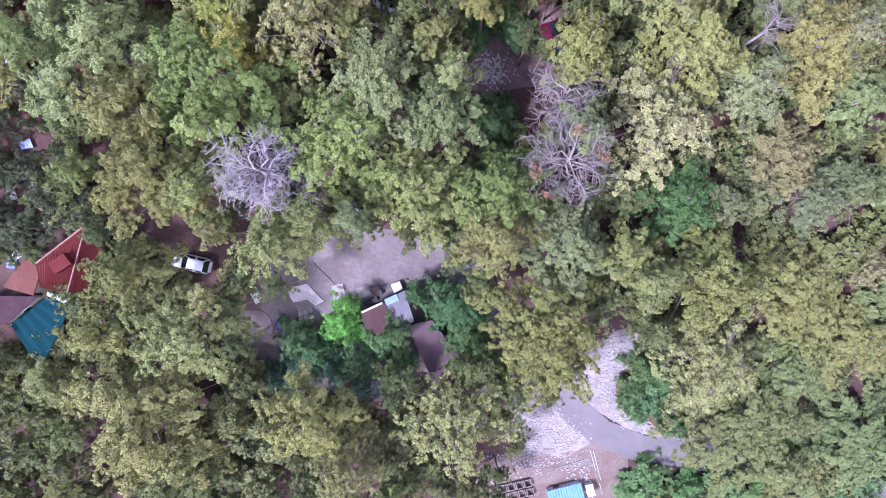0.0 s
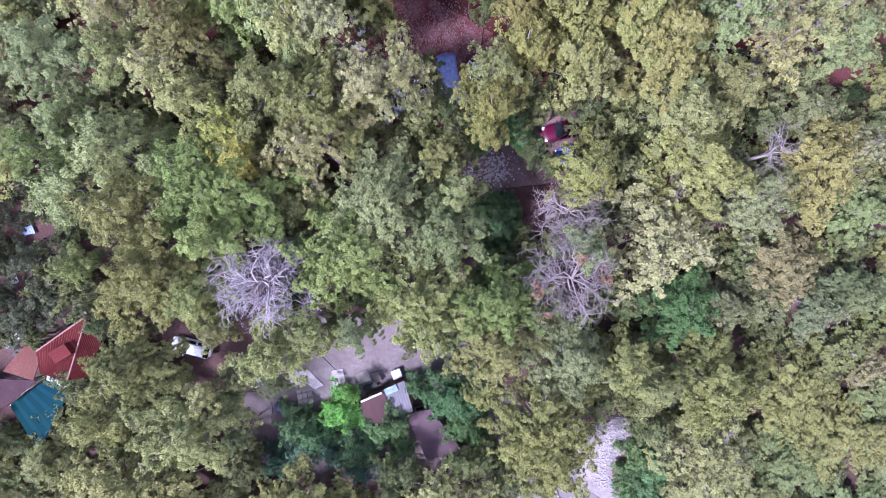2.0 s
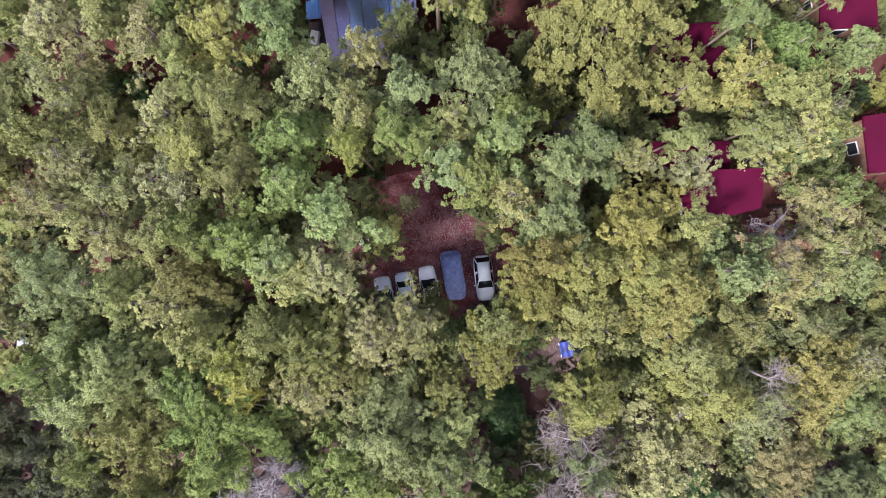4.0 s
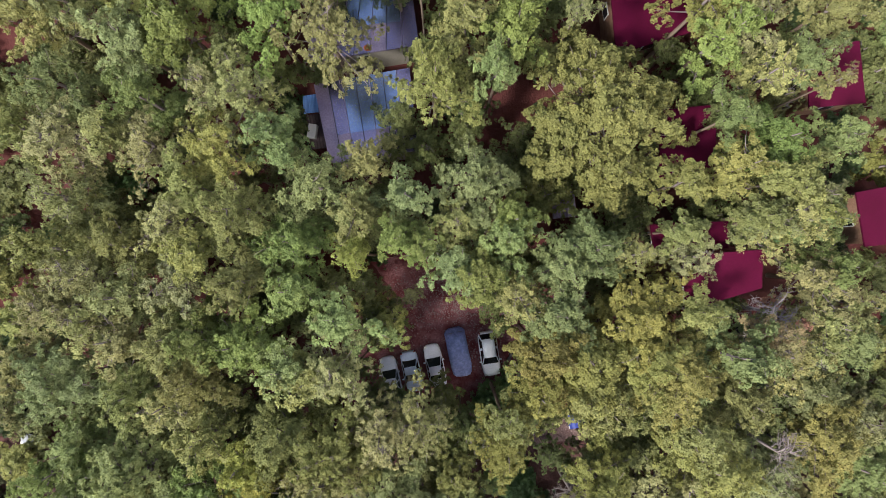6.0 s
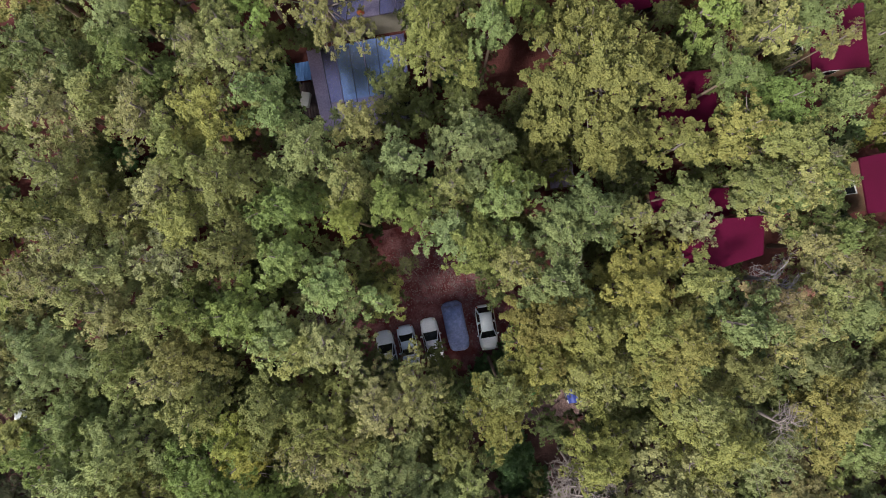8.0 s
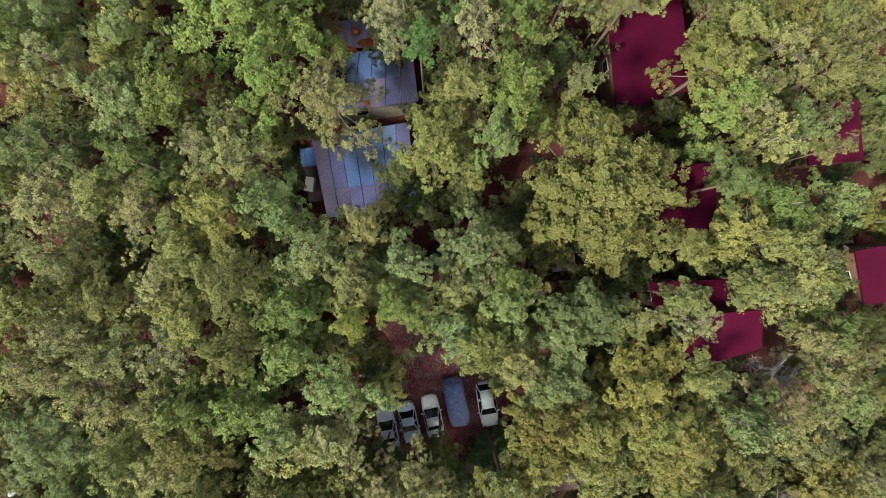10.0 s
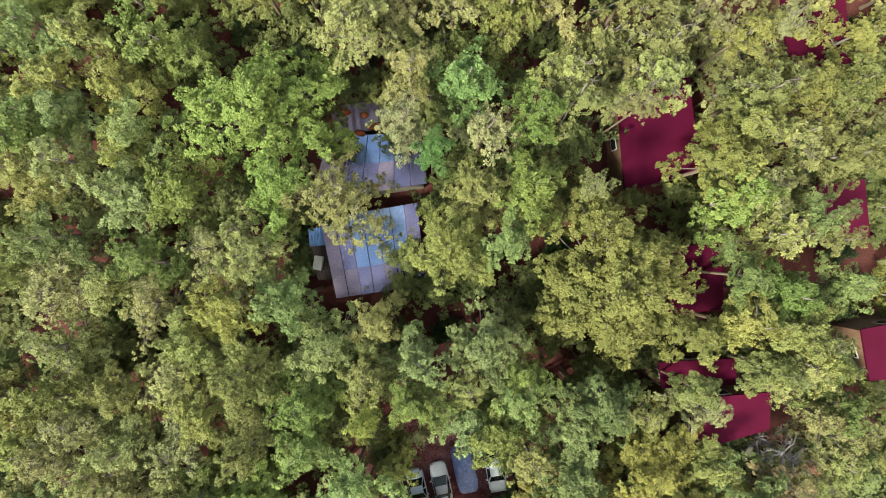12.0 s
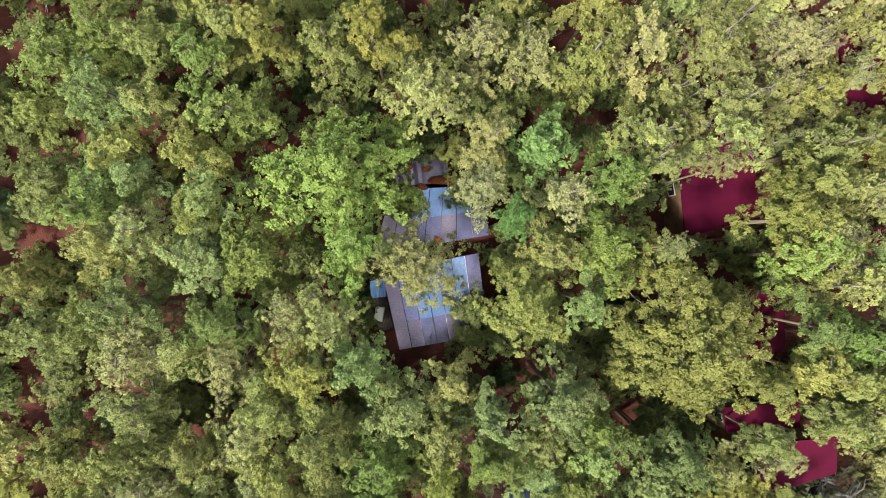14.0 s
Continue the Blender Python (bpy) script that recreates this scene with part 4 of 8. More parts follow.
# paving pieces of the garden
paving = thing("paving", Matrix.Translation((-16.28, -7.08, land(-16.28, -7.08) + 0.16)) @ Matrix.Rotation(radians(-75), 4, "Z") @ Matrix.Rotation(radians(-15), 4, "Y"), "patch of square paving slabs with dark joints", "paving", kind="structure")
TILE = box_mesh("tile", 0.56, 0.54, 0.1, SLAB, 0.015)
for i in range(4):
    for j in range(3):
        tile_piece = part("tile", TILE, paving)
        tile_piece.matrix_local = Matrix.Translation((-0.95 + i * 0.62, -0.62 + j * 0.6, 0.004 * ((i * 3 + j * 5) % 4)))
draped("stone_floor", [(-18.34, -4.49), (-15.87, -4.22), (-14.15, -6.11), (-15.06, -6.64), (-16.01, -5.95), (-17.55, -6.2)], STONE, 0.12, "irregular pale stone floor beside the yard", "paving", 0.5)
draped("stone_step", [(-13.18, -4.36), (-11.95, -4.03), (-11.7, -5.44), (-12.28, -6.67), (-13.12, -6.29)], STONE, 0.12, "pale stone slab leading to the shed", "paving", 0.5)
disc = [(-22 + 1.9 * math.cos(k / 20 * math.tau), -8.96 + 1.9 * math.sin(k / 20 * math.tau)) for k in range(20)]
draped("round_patio", disc, CONCRETE, 0.14, "round concrete patio in the garden", "patio", 0.6)


def pallet_stack(x, y, turn):
    ob = thing("pallet_stack", Matrix.Translation((x, y, rest(x, y) - 0.1)) @ Matrix.Rotation(radians(turn), 4, "Z"), "stack of weathered grey boards and pallets", "timber")
    rng = random.Random(2)
    for layer in range(4):
        for k in range(5):
            b = part("board", box_mesh("board", rng.uniform(1.7, 2.2), 0.17, 0.07, GREY_WOOD, 0.012), ob)
            b.matrix_local = Matrix.Translation((rng.uniform(-0.15, 0.15), -0.6 + 0.3 * k + rng.uniform(-0.05, 0.05), 0.12 + layer * 0.16)) @ Matrix.Rotation(rng.uniform(-0.1, 0.1), 4, "Z")
        for k in (-0.7, 0.7):
            part("bearer", box_mesh("bearer", 0.1, 1.5, 0.09, GREY_WOOD, 0.01), ob).matrix_local = Matrix.Translation((k, 0, 0.03 + layer * 0.16))


pallet_stack(-21.31, -13.73, -60)


def garden_table(x, y, turn):
    ob = thing("garden_table", Matrix.Translation((x, y, rest(x, y) - 0.06)) @ Matrix.Rotation(radians(turn), 4, "Z"), "pale slatted garden table by the patio", "table")
    for k in range(4):
        part("slat", box_mesh("slat", 1.7, 0.2, 0.04, WHITE, 0.01, 0.72), ob).matrix_local = Matrix.Translation((0, -0.36 + 0.24 * k, 0))
    for sx in (-0.7, 0.7):
        for sy in (-0.35, 0.35):
            part("leg", box_mesh("leg", 0.06, 0.06, 0.72, GREY_WOOD, 0.008), ob).matrix_local = Matrix.Translation((sx, sy, 0))


garden_table(-21.41, -5.38, -62)
barrow = thing("wheelbarrow", Matrix.Translation((-19.02, -8.62, rest(-19.02, -8.62) - 0.04)) @ Matrix.Rotation(radians(70), 4, "Z"), "dark blue covered barrow in the garden", "wheelbarrow")
part("tray", loft("tray", [(-0.8, 0.35, 0.3, 0.6), (-0.5, 0.5, 0.25, 0.75), (0.3, 0.52, 0.22, 0.8), (0.75, 0.36, 0.3, 0.7)], NAVY, 12), barrow)
part("wheel", TYRE, barrow).matrix_local = Matrix.Translation((0.85, 0, 0.28)) @ Matrix.Diagonal((0.8, 0.5, 0.8, 1))
for s in (-0.3, 0.3):
    part("handle", beam("handle", (-0.6, s, 0.45), (-1.35, s * 1.3, 0.6), 0.03, GREY_WOOD), barrow)
    part("leg", beam("leg", (-0.5, s, 0.35), (-0.55, s, 0.0), 0.025, STEEL), barrow)

# ---- red-roofed building and awning at the western edge ----
tile_house = building("tile_house", [(-41.9, -1.78), (-36.15, 2.08), (-39.2, -4.74), (-42.0, -4.2)], 2.5, "house with a red ribbed tile roof and a dormer", "house", TILE_RED, PLASTER, 17, 0.3, 0.14, (0, 0.22), "red-roofed houses", amp=0.055)
home = tile_house.matrix_basis.translation


def above(x, y, z):
    return Vector((x, y, z)) - home


peak, foot = above(-36.15, 2.08, 3.5), above(-39.2, -4.74, 2.02)
part("hip_slope", solid_quad("hip_slope", [peak, above(-34.9, 0.6, 2.6), above(-37.6, -4.6, 1.3), foot], 0.12, TILE_RED, 12, 0.05), tile_house, "darker hipped end of the tile roof")
part("ridge", beam("ridge", peak + Vector((0, 0, 0.03)), foot + Vector((0, 0, 0.03)), 0.08, RIDGE, 8), tile_house)
part("eave_board", beam("eave_board", above(-41.95, -1.7, 2.6), above(-36.2, 2.15, 3.45), 0.09, RIDGE, 6), tile_house)
dormer = part("dormer", box_mesh("dormer", 1.25, 1.9, 1.5, TILE_RED, 0.04), tile_house)
dormer.matrix_local = Matrix.Translation(above(-38.95, -1.55, 2.0)) @ Matrix.Rotation(radians(-58), 4, "Z") @ Matrix.Rotation(0.12, 4, "Y")
building("flat_annex", [(-46.6, -4.2), (-43.5, -0.85), (-42.1, -1.9), (-43.4, -5.1)], 1.5, "annex with a flat faded brown-red roof", "house", FADED_RED, PLASTER, 0, 0.25, 0.14, (0.03, 0.1), "red-roofed houses")
building("brown_annex", [(-53.4, -9.6), (-47.9, -5.2), (-43.4, -5.25), (-47.0, -8.2)], 0.6, "long annex with a dark plum roof", "house", DARK_PLUM, PLASTER, 0, 0.25, 0.12, (0.02, 0.05))
awning = thing("awning", Matrix.Translation((-44.29, -8.76, land(-44.29, -8.76))), "dark teal tarpaulin awning beside the annex", "awning")
part("cloth", solid_quad("cloth", [(-3.2, 0.4, 2.5), (0.9, 3.3, 2.8), (3.6, 2.4, 2.7), (-0.2, -4.6, 2.3)], 0.04, TEAL_CLOTH, 5, 0.05), awning)
for px, py in ((-3.1, 0.4), (0.9, 3.2), (3.4, 2.3), (-0.2, -4.4)):
    part("post", beam("post", (px, py, land(-44.29 + px, -8.76 + py) - land(-44.29, -8.76) - 0.3), (px, py, 2.55), 0.05, STEEL), awning)
edge = thing("white_sheet", Matrix.Translation((-41.44, -5.07, land(-41.44, -5.07))), "white plastic sheets along the awning edge", "sheet")
for k in range(3):
    part("panel", solid_quad("panel", [(-0.9 + 0.75 * k, 0.35 - 0.3 * k, 2.95), (-0.2 + 0.75 * k, 0.1 - 0.3 * k, 2.95), (-0.35 + 0.75 * k, -0.35 - 0.3 * k, 2.9), (-1.0 + 0.75 * k, -0.1 - 0.3 * k, 2.9)], 0.03, WHITE, 2, 0.02), edge)
part("post", beam("post", (-0.8, 0.2, -0.2), (-0.8, 0.2, 2.9), 0.04, STEEL), edge)
tank = thing("water_tank", Matrix.Translation((-37.95, 2.75, land(-37.95, 2.75))), "pale box with a black round lid behind the roof", "tank")
part("body", box_mesh("body", 1.6, 1.4, 2.4, PLASTER, 0.06), tank)
part("lid", beam("lid", (0.1, 0, 2.38), (0.1, 0, 2.5), 0.42, BLACK, 20), tank)
part("opening", beam("opening", (0.1, 0, 2.5), (0.1, 0, 2.53), 0.24, GREY_WOOD, 16), tank)
rng = random.Random(12)
for bx, by in ((-47.72, -1.82), (-46.93, -0.87), (-45.97, -1.16), (-47.13, -2.95), (-46.23, -0.13), (-44.05, 0.55), (-43.95, 6.77), (-42.95, 7.82), (-45.33, 8.82), (-43.61, 10.51), (-46.21, 5.37), (-10.54, 3.61), (-9.94, 4.43), (-17.36, 9.3), (22.75, 29.56), (23.56, 28.54), (7.54, 5.22), (-9.45, 28.91), (-9.35, 30.36), (31.77, 31.76), (-18.8, -23.32), (-42.68, 24.31)):
    heap = thing("scrap_panel", Matrix.Translation((bx, by, rest(bx, by) - 0.1)) @ Matrix.Rotation(rng.uniform(0, 3), 4, "Z"), "pale scrap panel lying on the ground", "scrap", "scrap on the hillside")
    part("panel", solid_quad("panel", [(-0.6, -0.4, 0.25), (0.6, -0.45, 0.2), (0.65, 0.4, 0.45), (-0.55, 0.35, 0.5)], 0.04, rng.choice((WHITE, GREY_WOOD, COVER, GREY_WOOD)), 4, 0.02), heap)
    part("batten", beam("batten", (-0.5, 0, 0.1), (0.5, 0.1, 0.32), 0.04, GREY_WOOD), heap)
    part("support", box_mesh("support", 0.5, 0.4, 0.3, BOARDS, 0.02), heap)

# ---- plot below the lane ----
cabin_box = thing("site_cabin", Matrix.Translation((13.9, -30.2, land(13.9, -30.2))) @ Matrix.Rotation(radians(15), 4, "Z"), "low site store with a ribbed blue roof", "store")
part("body", box_mesh("body", 4.1, 1.9, 0.95, WHITE, 0.04, 0.0), cabin_box)
part("roof", solid_quad("roof", [(-2.15, -0.95, 1.02), (2.15, -0.95, 1.02), (2.15, 0.95, 1.08), (-2.15, 0.95, 1.08)], 0.08, BLUE_METAL, 13, 0.025), cabin_box)
part("door", box_mesh("door", 0.8, 0.05, 0.8, BOARDS, 0.01), cabin_box).matrix_local = Matrix.Translation((-0.8, 0.97, 0.05))
lean_to = thing("white_lean_to", Matrix.Translation((14.3, -32.2, land(14.3, -32.2))) @ Matrix.Rotation(radians(15), 4, "Z"), "white flat roof adjoining the cabin", "shed")
part("roof", solid_quad("roof", [(-2, -0.9, 0.9), (2.2, -0.9, 0.9), (2.2, 0.8, 0.96), (-2, 0.8, 0.96)], 0.08, WHITE, 6, 0.02), lean_to)
part("body", box_mesh("body", 3.8, 1.5, 0.8, PLASTER, 0.03), lean_to)
unit = thing("water_heater", Matrix.Translation((16.96, -29.71, rest(16.96, -29.71) - 0.1)) @ Matrix.Rotation(radians(15), 4, "Z"), "white box with pipes beside the cabin", "heater")
part("body", box_mesh("body", 0.9, 1.5, 1.0, WHITE, 0.05), unit)
part("pipe", beam("pipe", (0, 0.7, 0.9), (0, -0.9, 1.15), 0.05, STEEL), unit)


def tray_row(x, y, turn, n):
    for k in range(n):
        ob = thing("concrete_frame", Matrix.Translation((x + k * 1.02 * math.cos(radians(turn)), y + k * 1.02 * math.sin(radians(turn)), rest(x, y) + k * 0.05)) @ Matrix.Rotation(radians(turn), 4, "Z"), "square concrete frame with rusty bars", "concrete frame", "concrete frames on the plot")
        for sx, sy, lx, ly in ((0, -0.42, 0.92, 0.12), (0, 0.42, 0.92, 0.12), (-0.4, 0, 0.12, 0.72), (0.4, 0, 0.12, 0.72)):
            part("side", box_mesh("side", lx, ly, 0.4, SLAB, 0.015), ob).matrix_local = Matrix.Translation((sx, sy, -0.1))
        part("bar", beam("bar", (-0.3, -0.5, 0.33), (-0.3, 0.5, 0.33), 0.03, TILE_RED), ob)
        part("bar", beam("bar", (0.25, -0.6, 0.33), (0.25, 0.5, 0.33), 0.03, TILE_RED), ob)


tray_row(3.42, -30.5, 14, 7)
tray_row(3.8, -31.7, 14, 7)
tray_row(4.07, -32.9, 14, 6)
for a, b in (((12.75, -27.16), (16.84, -25.82)), ((16.86, -24.72), (18.89, -31.13)), ((17.26, -24.81), (18.37, -28.66)), ((2.85, -28.61), (7.27, -27.25))):
    rail = thing("pipe", Matrix.Translation((*a, rest(*a))), "pale metal pipe lying at the edge of the plot", "pipe", "pipes on the plot")
    run = Vector((b[0] - a[0], b[1] - a[1], rest(*b) - rest(*a)))
    part("tube", beam("tube", (0, 0, 0.03), run + Vector((0, 0, 0.03)), 0.05, STEEL, 8), rail)


def globe_lamp(x, y, tall):
    ob = thing("garden_lamp", Matrix.Translation((x, y, land(x, y))), "garden lamp with a white globe on a pole", "lamp", "globe lamps")
    part("pole", beam("pole", (0, 0, -0.2), (0, 0, tall), 0.045, BLACK), ob)
    bm = bmesh.new()
    bmesh.ops.create_uvsphere(bm, u_segments=16, v_segments=10, radius=0.2, matrix=Matrix.Translation((0, 0, tall + 0.18)))
    me = bpy.data.meshes.new("globe")
    bm.to_mesh(me)
    bm.free()
    me.materials.append(WHITE)
    part("globe", smooth(me), ob)
    part("collar", beam("collar", (0, 0, tall - 0.04), (0, 0, tall + 0.03), 0.1, BLACK, 10), ob)


globe_lamp(7.45, -14.92, 2.4)
globe_lamp(5.59, 41.55, 2.0)
stair = thing("ladder", Matrix.Translation((5.45, -16.58, rest(5.45, -16.58))) @ Matrix.Rotation(radians(52), 4, "Z"), "pale wooden ladder lying by the lamp", "ladder")
for s in (-0.2, 0.2):
    part("rail", beam("rail", (-1.6, s, 0.1), (1.6, s, 0.35), 0.04, GREY_WOOD), stair)
for k in range(8):
    part("rung", beam("rung", (-1.4 + 0.4 * k, -0.2, 0.12 + 0.031 * k), (-1.4 + 0.4 * k, 0.2, 0.12 + 0.031 * k), 0.025, GREY_WOOD), stair)

# ---- crimson-roofed bungalows ----
building("bungalow", [(16.9, 35.2), (23.3, 35.6), (23.4, 32.5), (17, 30.6)], 12.6, "two-storey bungalow with a crimson roof", "house", CRIMSON, BOARDS, 0, 0.35, 0.16, (0.0, 0.13), "crimson-roofed bungalows")
building("bungalow", [(15, 37.8), (21.5, 38), (21.6, 35.75), (15.4, 35.6)], 11.2, "bungalow wing with a crimson roof", "house", CRIMSON, BOARDS, 0, 0.3, 0.14, (0, 0.1), "crimson-roofed bungalows")
building("bungalow", [(32, 40.2), (38.2, 41.3), (38.9, 36.3), (33.2, 35.7)], 11.2, "bungalow with a broad crimson roof", "house", CRIMSON, BOARDS, 0, 0.35, 0.16, (0, 0.14), "crimson-roofed bungalows")
building("bungalow", [(11.3, 60.4), (17.2, 60.9), (18.6, 53.6), (12.4, 52.0)], 12.2, "bungalow with a crimson roof between pines", "house", CRIMSON, BOARDS, 0, 0.35, 0.16, (0, 0.16), "crimson-roofed bungalows")
building("bungalow", [(15.95, 47.3), (20.58, 47.67), (20.95, 42.0), (16.2, 41.6)], 11, "small bungalow with a crimson roof", "house", CRIMSON, BOARDS, 0, 0.3, 0.14, (0, 0.14), "crimson-roofed bungalows")
building("bungalow", [(28.12, 52.26), (32.43, 52.72), (33.53, 47.82), (28.83, 47.47)], 11.2, "bungalow with a crimson roof under thin pines", "house", CRIMSON, BOARDS, 0, 0.3, 0.14, (0, 0.16), "crimson-roofed bungalows")
building("bungalow", [(24.07, 67.67), (29.18, 67.98), (30.52, 62), (25.43, 61.46)], 13.2, "bungalow with a crimson roof at the upper edge", "house", CRIMSON, BOARDS, 0, 0.3, 0.14, (0, 0.16), "crimson-roofed bungalows")
building("bungalow", [(15.84, 73), (20.78, 73.4), (20.83, 68.7), (16.03, 68.4)], 14.4, "bungalow with a crimson roof beyond the others", "house", CRIMSON, BOARDS, 0, 0.3, 0.14, (0, 0.16), "crimson-roofed bungalows")
building("small_hut", [(0.67, 43.25), (5.54, 43.84), (5.81, 41.65), (0.84, 41.05)], 8.1, "hut with a dull brown roof below the pines", "hut", MAROON, BOARDS, 8, 0.2, 0.1, window=False)
building("grey_hut", [(7.48, 41.12), (9.68, 41.21), (9.84, 38.83), (7.74, 38.63)], 7.9, "little hut with a grey sheet roof", "hut", BROWN_ZINC, BOARDS, 7, 0.15, 0.06, window=False)
pale_edge = thing("white_fascia", Matrix.Translation((17.05, 32.3, 12.0)), "white board along the bungalow eave", "board")
part("board", box_mesh("board", 0.14, 2.1, 0.5, WHITE, 0.02), pale_edge)
part("bracket", box_mesh("bracket", 0.3, 0.1, 0.1, WHITE, 0.01), pale_edge).matrix_local = Matrix.Translation((0.12, 0, 0.1))
terrace = thing("pergola", Matrix.Translation((26.63, 49.68, land(26.63, 49.68))) @ Matrix.Rotation(radians(-52), 4, "Z"), "pale wooden pergola beams between the bungalows", "pergola")
for s in (-0.5, 0.5):
    part("beam", beam("beam", (-2.2, s, 2.6), (2.2, s, 2.6), 0.09, GREY_WOOD), terrace)
    for e in (-2.0, 2.0):
        part("post", beam("post", (e, s, -0.8), (e, s, 2.6), 0.08, GREY_WOOD), terrace)
for k in range(7):
    part("slat", beam("slat", (-1.8 + 0.6 * k, -0.8, 2.68), (-1.8 + 0.6 * k, 0.8, 2.68), 0.045, GREY_WOOD), terrace)


# ---- long house with metal roofs ----
def metal_house(name, corners, top, label, columns, rows, seam_mat):
    mid = Vector((sum(c[0] for c in corners) / 4, sum(c[1] for c in corners) / 4, 0))
    ob = building(name, corners, top, label, "house", BROWN_ZINC, PLASTER, 0, 0.35, 0.1, (0, 0.06), "metal-roofed house")
    base = ob.matrix_basis.translation.z
    a, b, c, d = (Vector((p[0] - mid.x, p[1] - mid.y, top - base + 0.06 * (p[1] - mid.y) + 0.03)) for p in corners)
    rng = random.Random(len(name))
    for i in range(columns):
        for j in range(rows):
            u0, u1, v0, v1 = i / columns, (i + 1) / columns, j / rows, (j + 1) / rows

            def at(u, v):
                return a.lerp(b, u).lerp(d.lerp(c, u), v)
            q = [at(u0, v0), at(u1, v0), at(u1, v1), at(u0, v1)]
            for p in q:
                p.z += rng.uniform(0, 0.02)
            # Edge panels are duller metal; mid panels carry the sky's sheen in their blue
            part("roof_panel", solid_quad("roof_panel", q, 0.03, BROWN_ZINC if i == 0 or (j == rows - 1 and i % 3 == 1) else PALE_ZINC if i == 1 or j == rows - 1 or i == columns - 1 else seam_mat), ob)
        if i:
            part("seam", beam("seam", at(i / columns, 0.0) + Vector((0, 0, 0.03)), at(i / columns, 1.0) + Vector((0, 0, 0.03)), 0.03, BLACK if i % 2 else BROWN_ZINC, 5), ob)
    return ob


metal_house("metal_house", [(-12.95, 50.15), (-4.8, 51.42), (-4.25, 44.5), (-11.75, 43.5)], 10.35, "house with a shiny metal roof, sky's blue put into its panels", 7, 3, ZINC)
metal_house("upper_house", [(-11.81, 56.81), (-4.41, 56.93), (-3.93, 52.88), (-13.42, 51.59)], 11.75, "upper wing with a shiny metal roof", 7, 2, ZINC)
building("porch", [(-11.64, 59.17), (-7.22, 59.65), (-7.07, 57.29), (-11.37, 57.13)], 11.9, "porch with a dull metal roof under leaf litter", "porch", BROWN_ZINC, BOARDS, 7, 0.2, 0.08, (0, 0.1), window=False)
leaf_bank = thing("needle_mound", Matrix.Translation((-7.39, 57.45, 12.3)), "rusty heap of dry needles on the roof", "leaf litter")
part("mound", loft("mound", [(-1.4, 0.1, -0.25, -0.1), (-1.1, 0.3, -0.25, 0.05), (0.2, 0.42, -0.25, 0.16), (1.2, 0.36, -0.25, 0.1), (1.6, 0.1, -0.25, 0.0)], RUST_CLOTH, 10, 2), leaf_bank)
side_roof = thing("lean_to", Matrix.Translation((-13.39, 46.7, land(-13.39, 46.7))), "dark wooden lean-to against the house", "lean-to")
part("roof", solid_quad("roof", [(-0.75, 1.3, 2.15), (0.55, 1.45, 2.3), (1.05, -1.6, 2.3), (-0.25, -1.7, 2.15)], 0.1, DARK_BOARDS, 5, 0.02), side_roof)
for px, py in ((-0.65, 1.2), (-0.2, -1.5)):
    part("post", beam("post", (px, py, -0.6), (px, py, 2.15), 0.06, BOARDS), side_roof)
blue_panel = thing("blue_roof_sheet", Matrix.Translation((-13.42, 48.71, land(-13.42, 48.71))), "bright blue roof sheet beside the metal roof", "roof sheet")
part("panel", solid_quad("panel", [(-0.68, 0.68, 2.75), (0.6, 0.85, 2.8), (0.66, -0.7, 2.7), (-0.62, -0.8, 2.65)], 0.05, BLUE_METAL, 5, 0.02), blue_panel)
for px, py in ((-0.6, 0.6), (0.5, 0.7), (-0.5, -0.7), (0.55, -0.6)):
    part("post", beam("post", (px, py, -0.5), (px, py, 2.65), 0.05, GREY_WOOD), blue_panel)
cooler = thing("air_conditioner", Matrix.Translation((-13.45, 46.49, land(-13.45, 46.49) + 2.3)) @ Matrix.Rotation(radians(-10), 4, "Z"), "white cooling unit standing on the lean-to", "air conditioner")
part("case", box_mesh("case", 0.72, 1.2, 0.55, WHITE, 0.03), cooler)
part("grille", box_mesh("grille", 0.05, 1.0, 0.42, STEEL, 0.01, 0.06), cooler).matrix_local = Matrix.Translation((-0.36, 0, 0))
flue = thing("flue_pipe", Matrix.Translation((-9.17, 44.35, 9.0)), "thin metal flue through the roof edge", "flue")
part("pipe", beam("pipe", (0, 0, 0), (0, 0, 1.8), 0.09, STEEL, 10), flue)
part("cap", beam("cap", (0, 0, 1.8), (0, 0, 1.95), 0.16, STEEL, 10, 0.02), flue)
bench = thing("garden_bench", Matrix.Translation((4.1, 45.32, rest(4.1, 45.32) - 0.08)), "dark slatted bench by the hut", "bench")
for k in range(3):
    part("slat", box_mesh("slat", 1.6, 0.12, 0.04, BOARDS, 0.01, 0.42), bench).matrix_local = Matrix.Translation((0, -0.16 + 0.15 * k, 0))
part("backrest", box_mesh("backrest", 1.6, 0.05, 0.4, BOARDS, 0.015, 0.5), bench).matrix_local = Matrix.Translation((0, 0.24, 0))
for s in (-0.7, 0.7):
    part("leg", box_mesh("leg", 0.06, 0.4, 0.42, BLACK, 0.01), bench).matrix_local = Matrix.Translation((s, 0, 0))


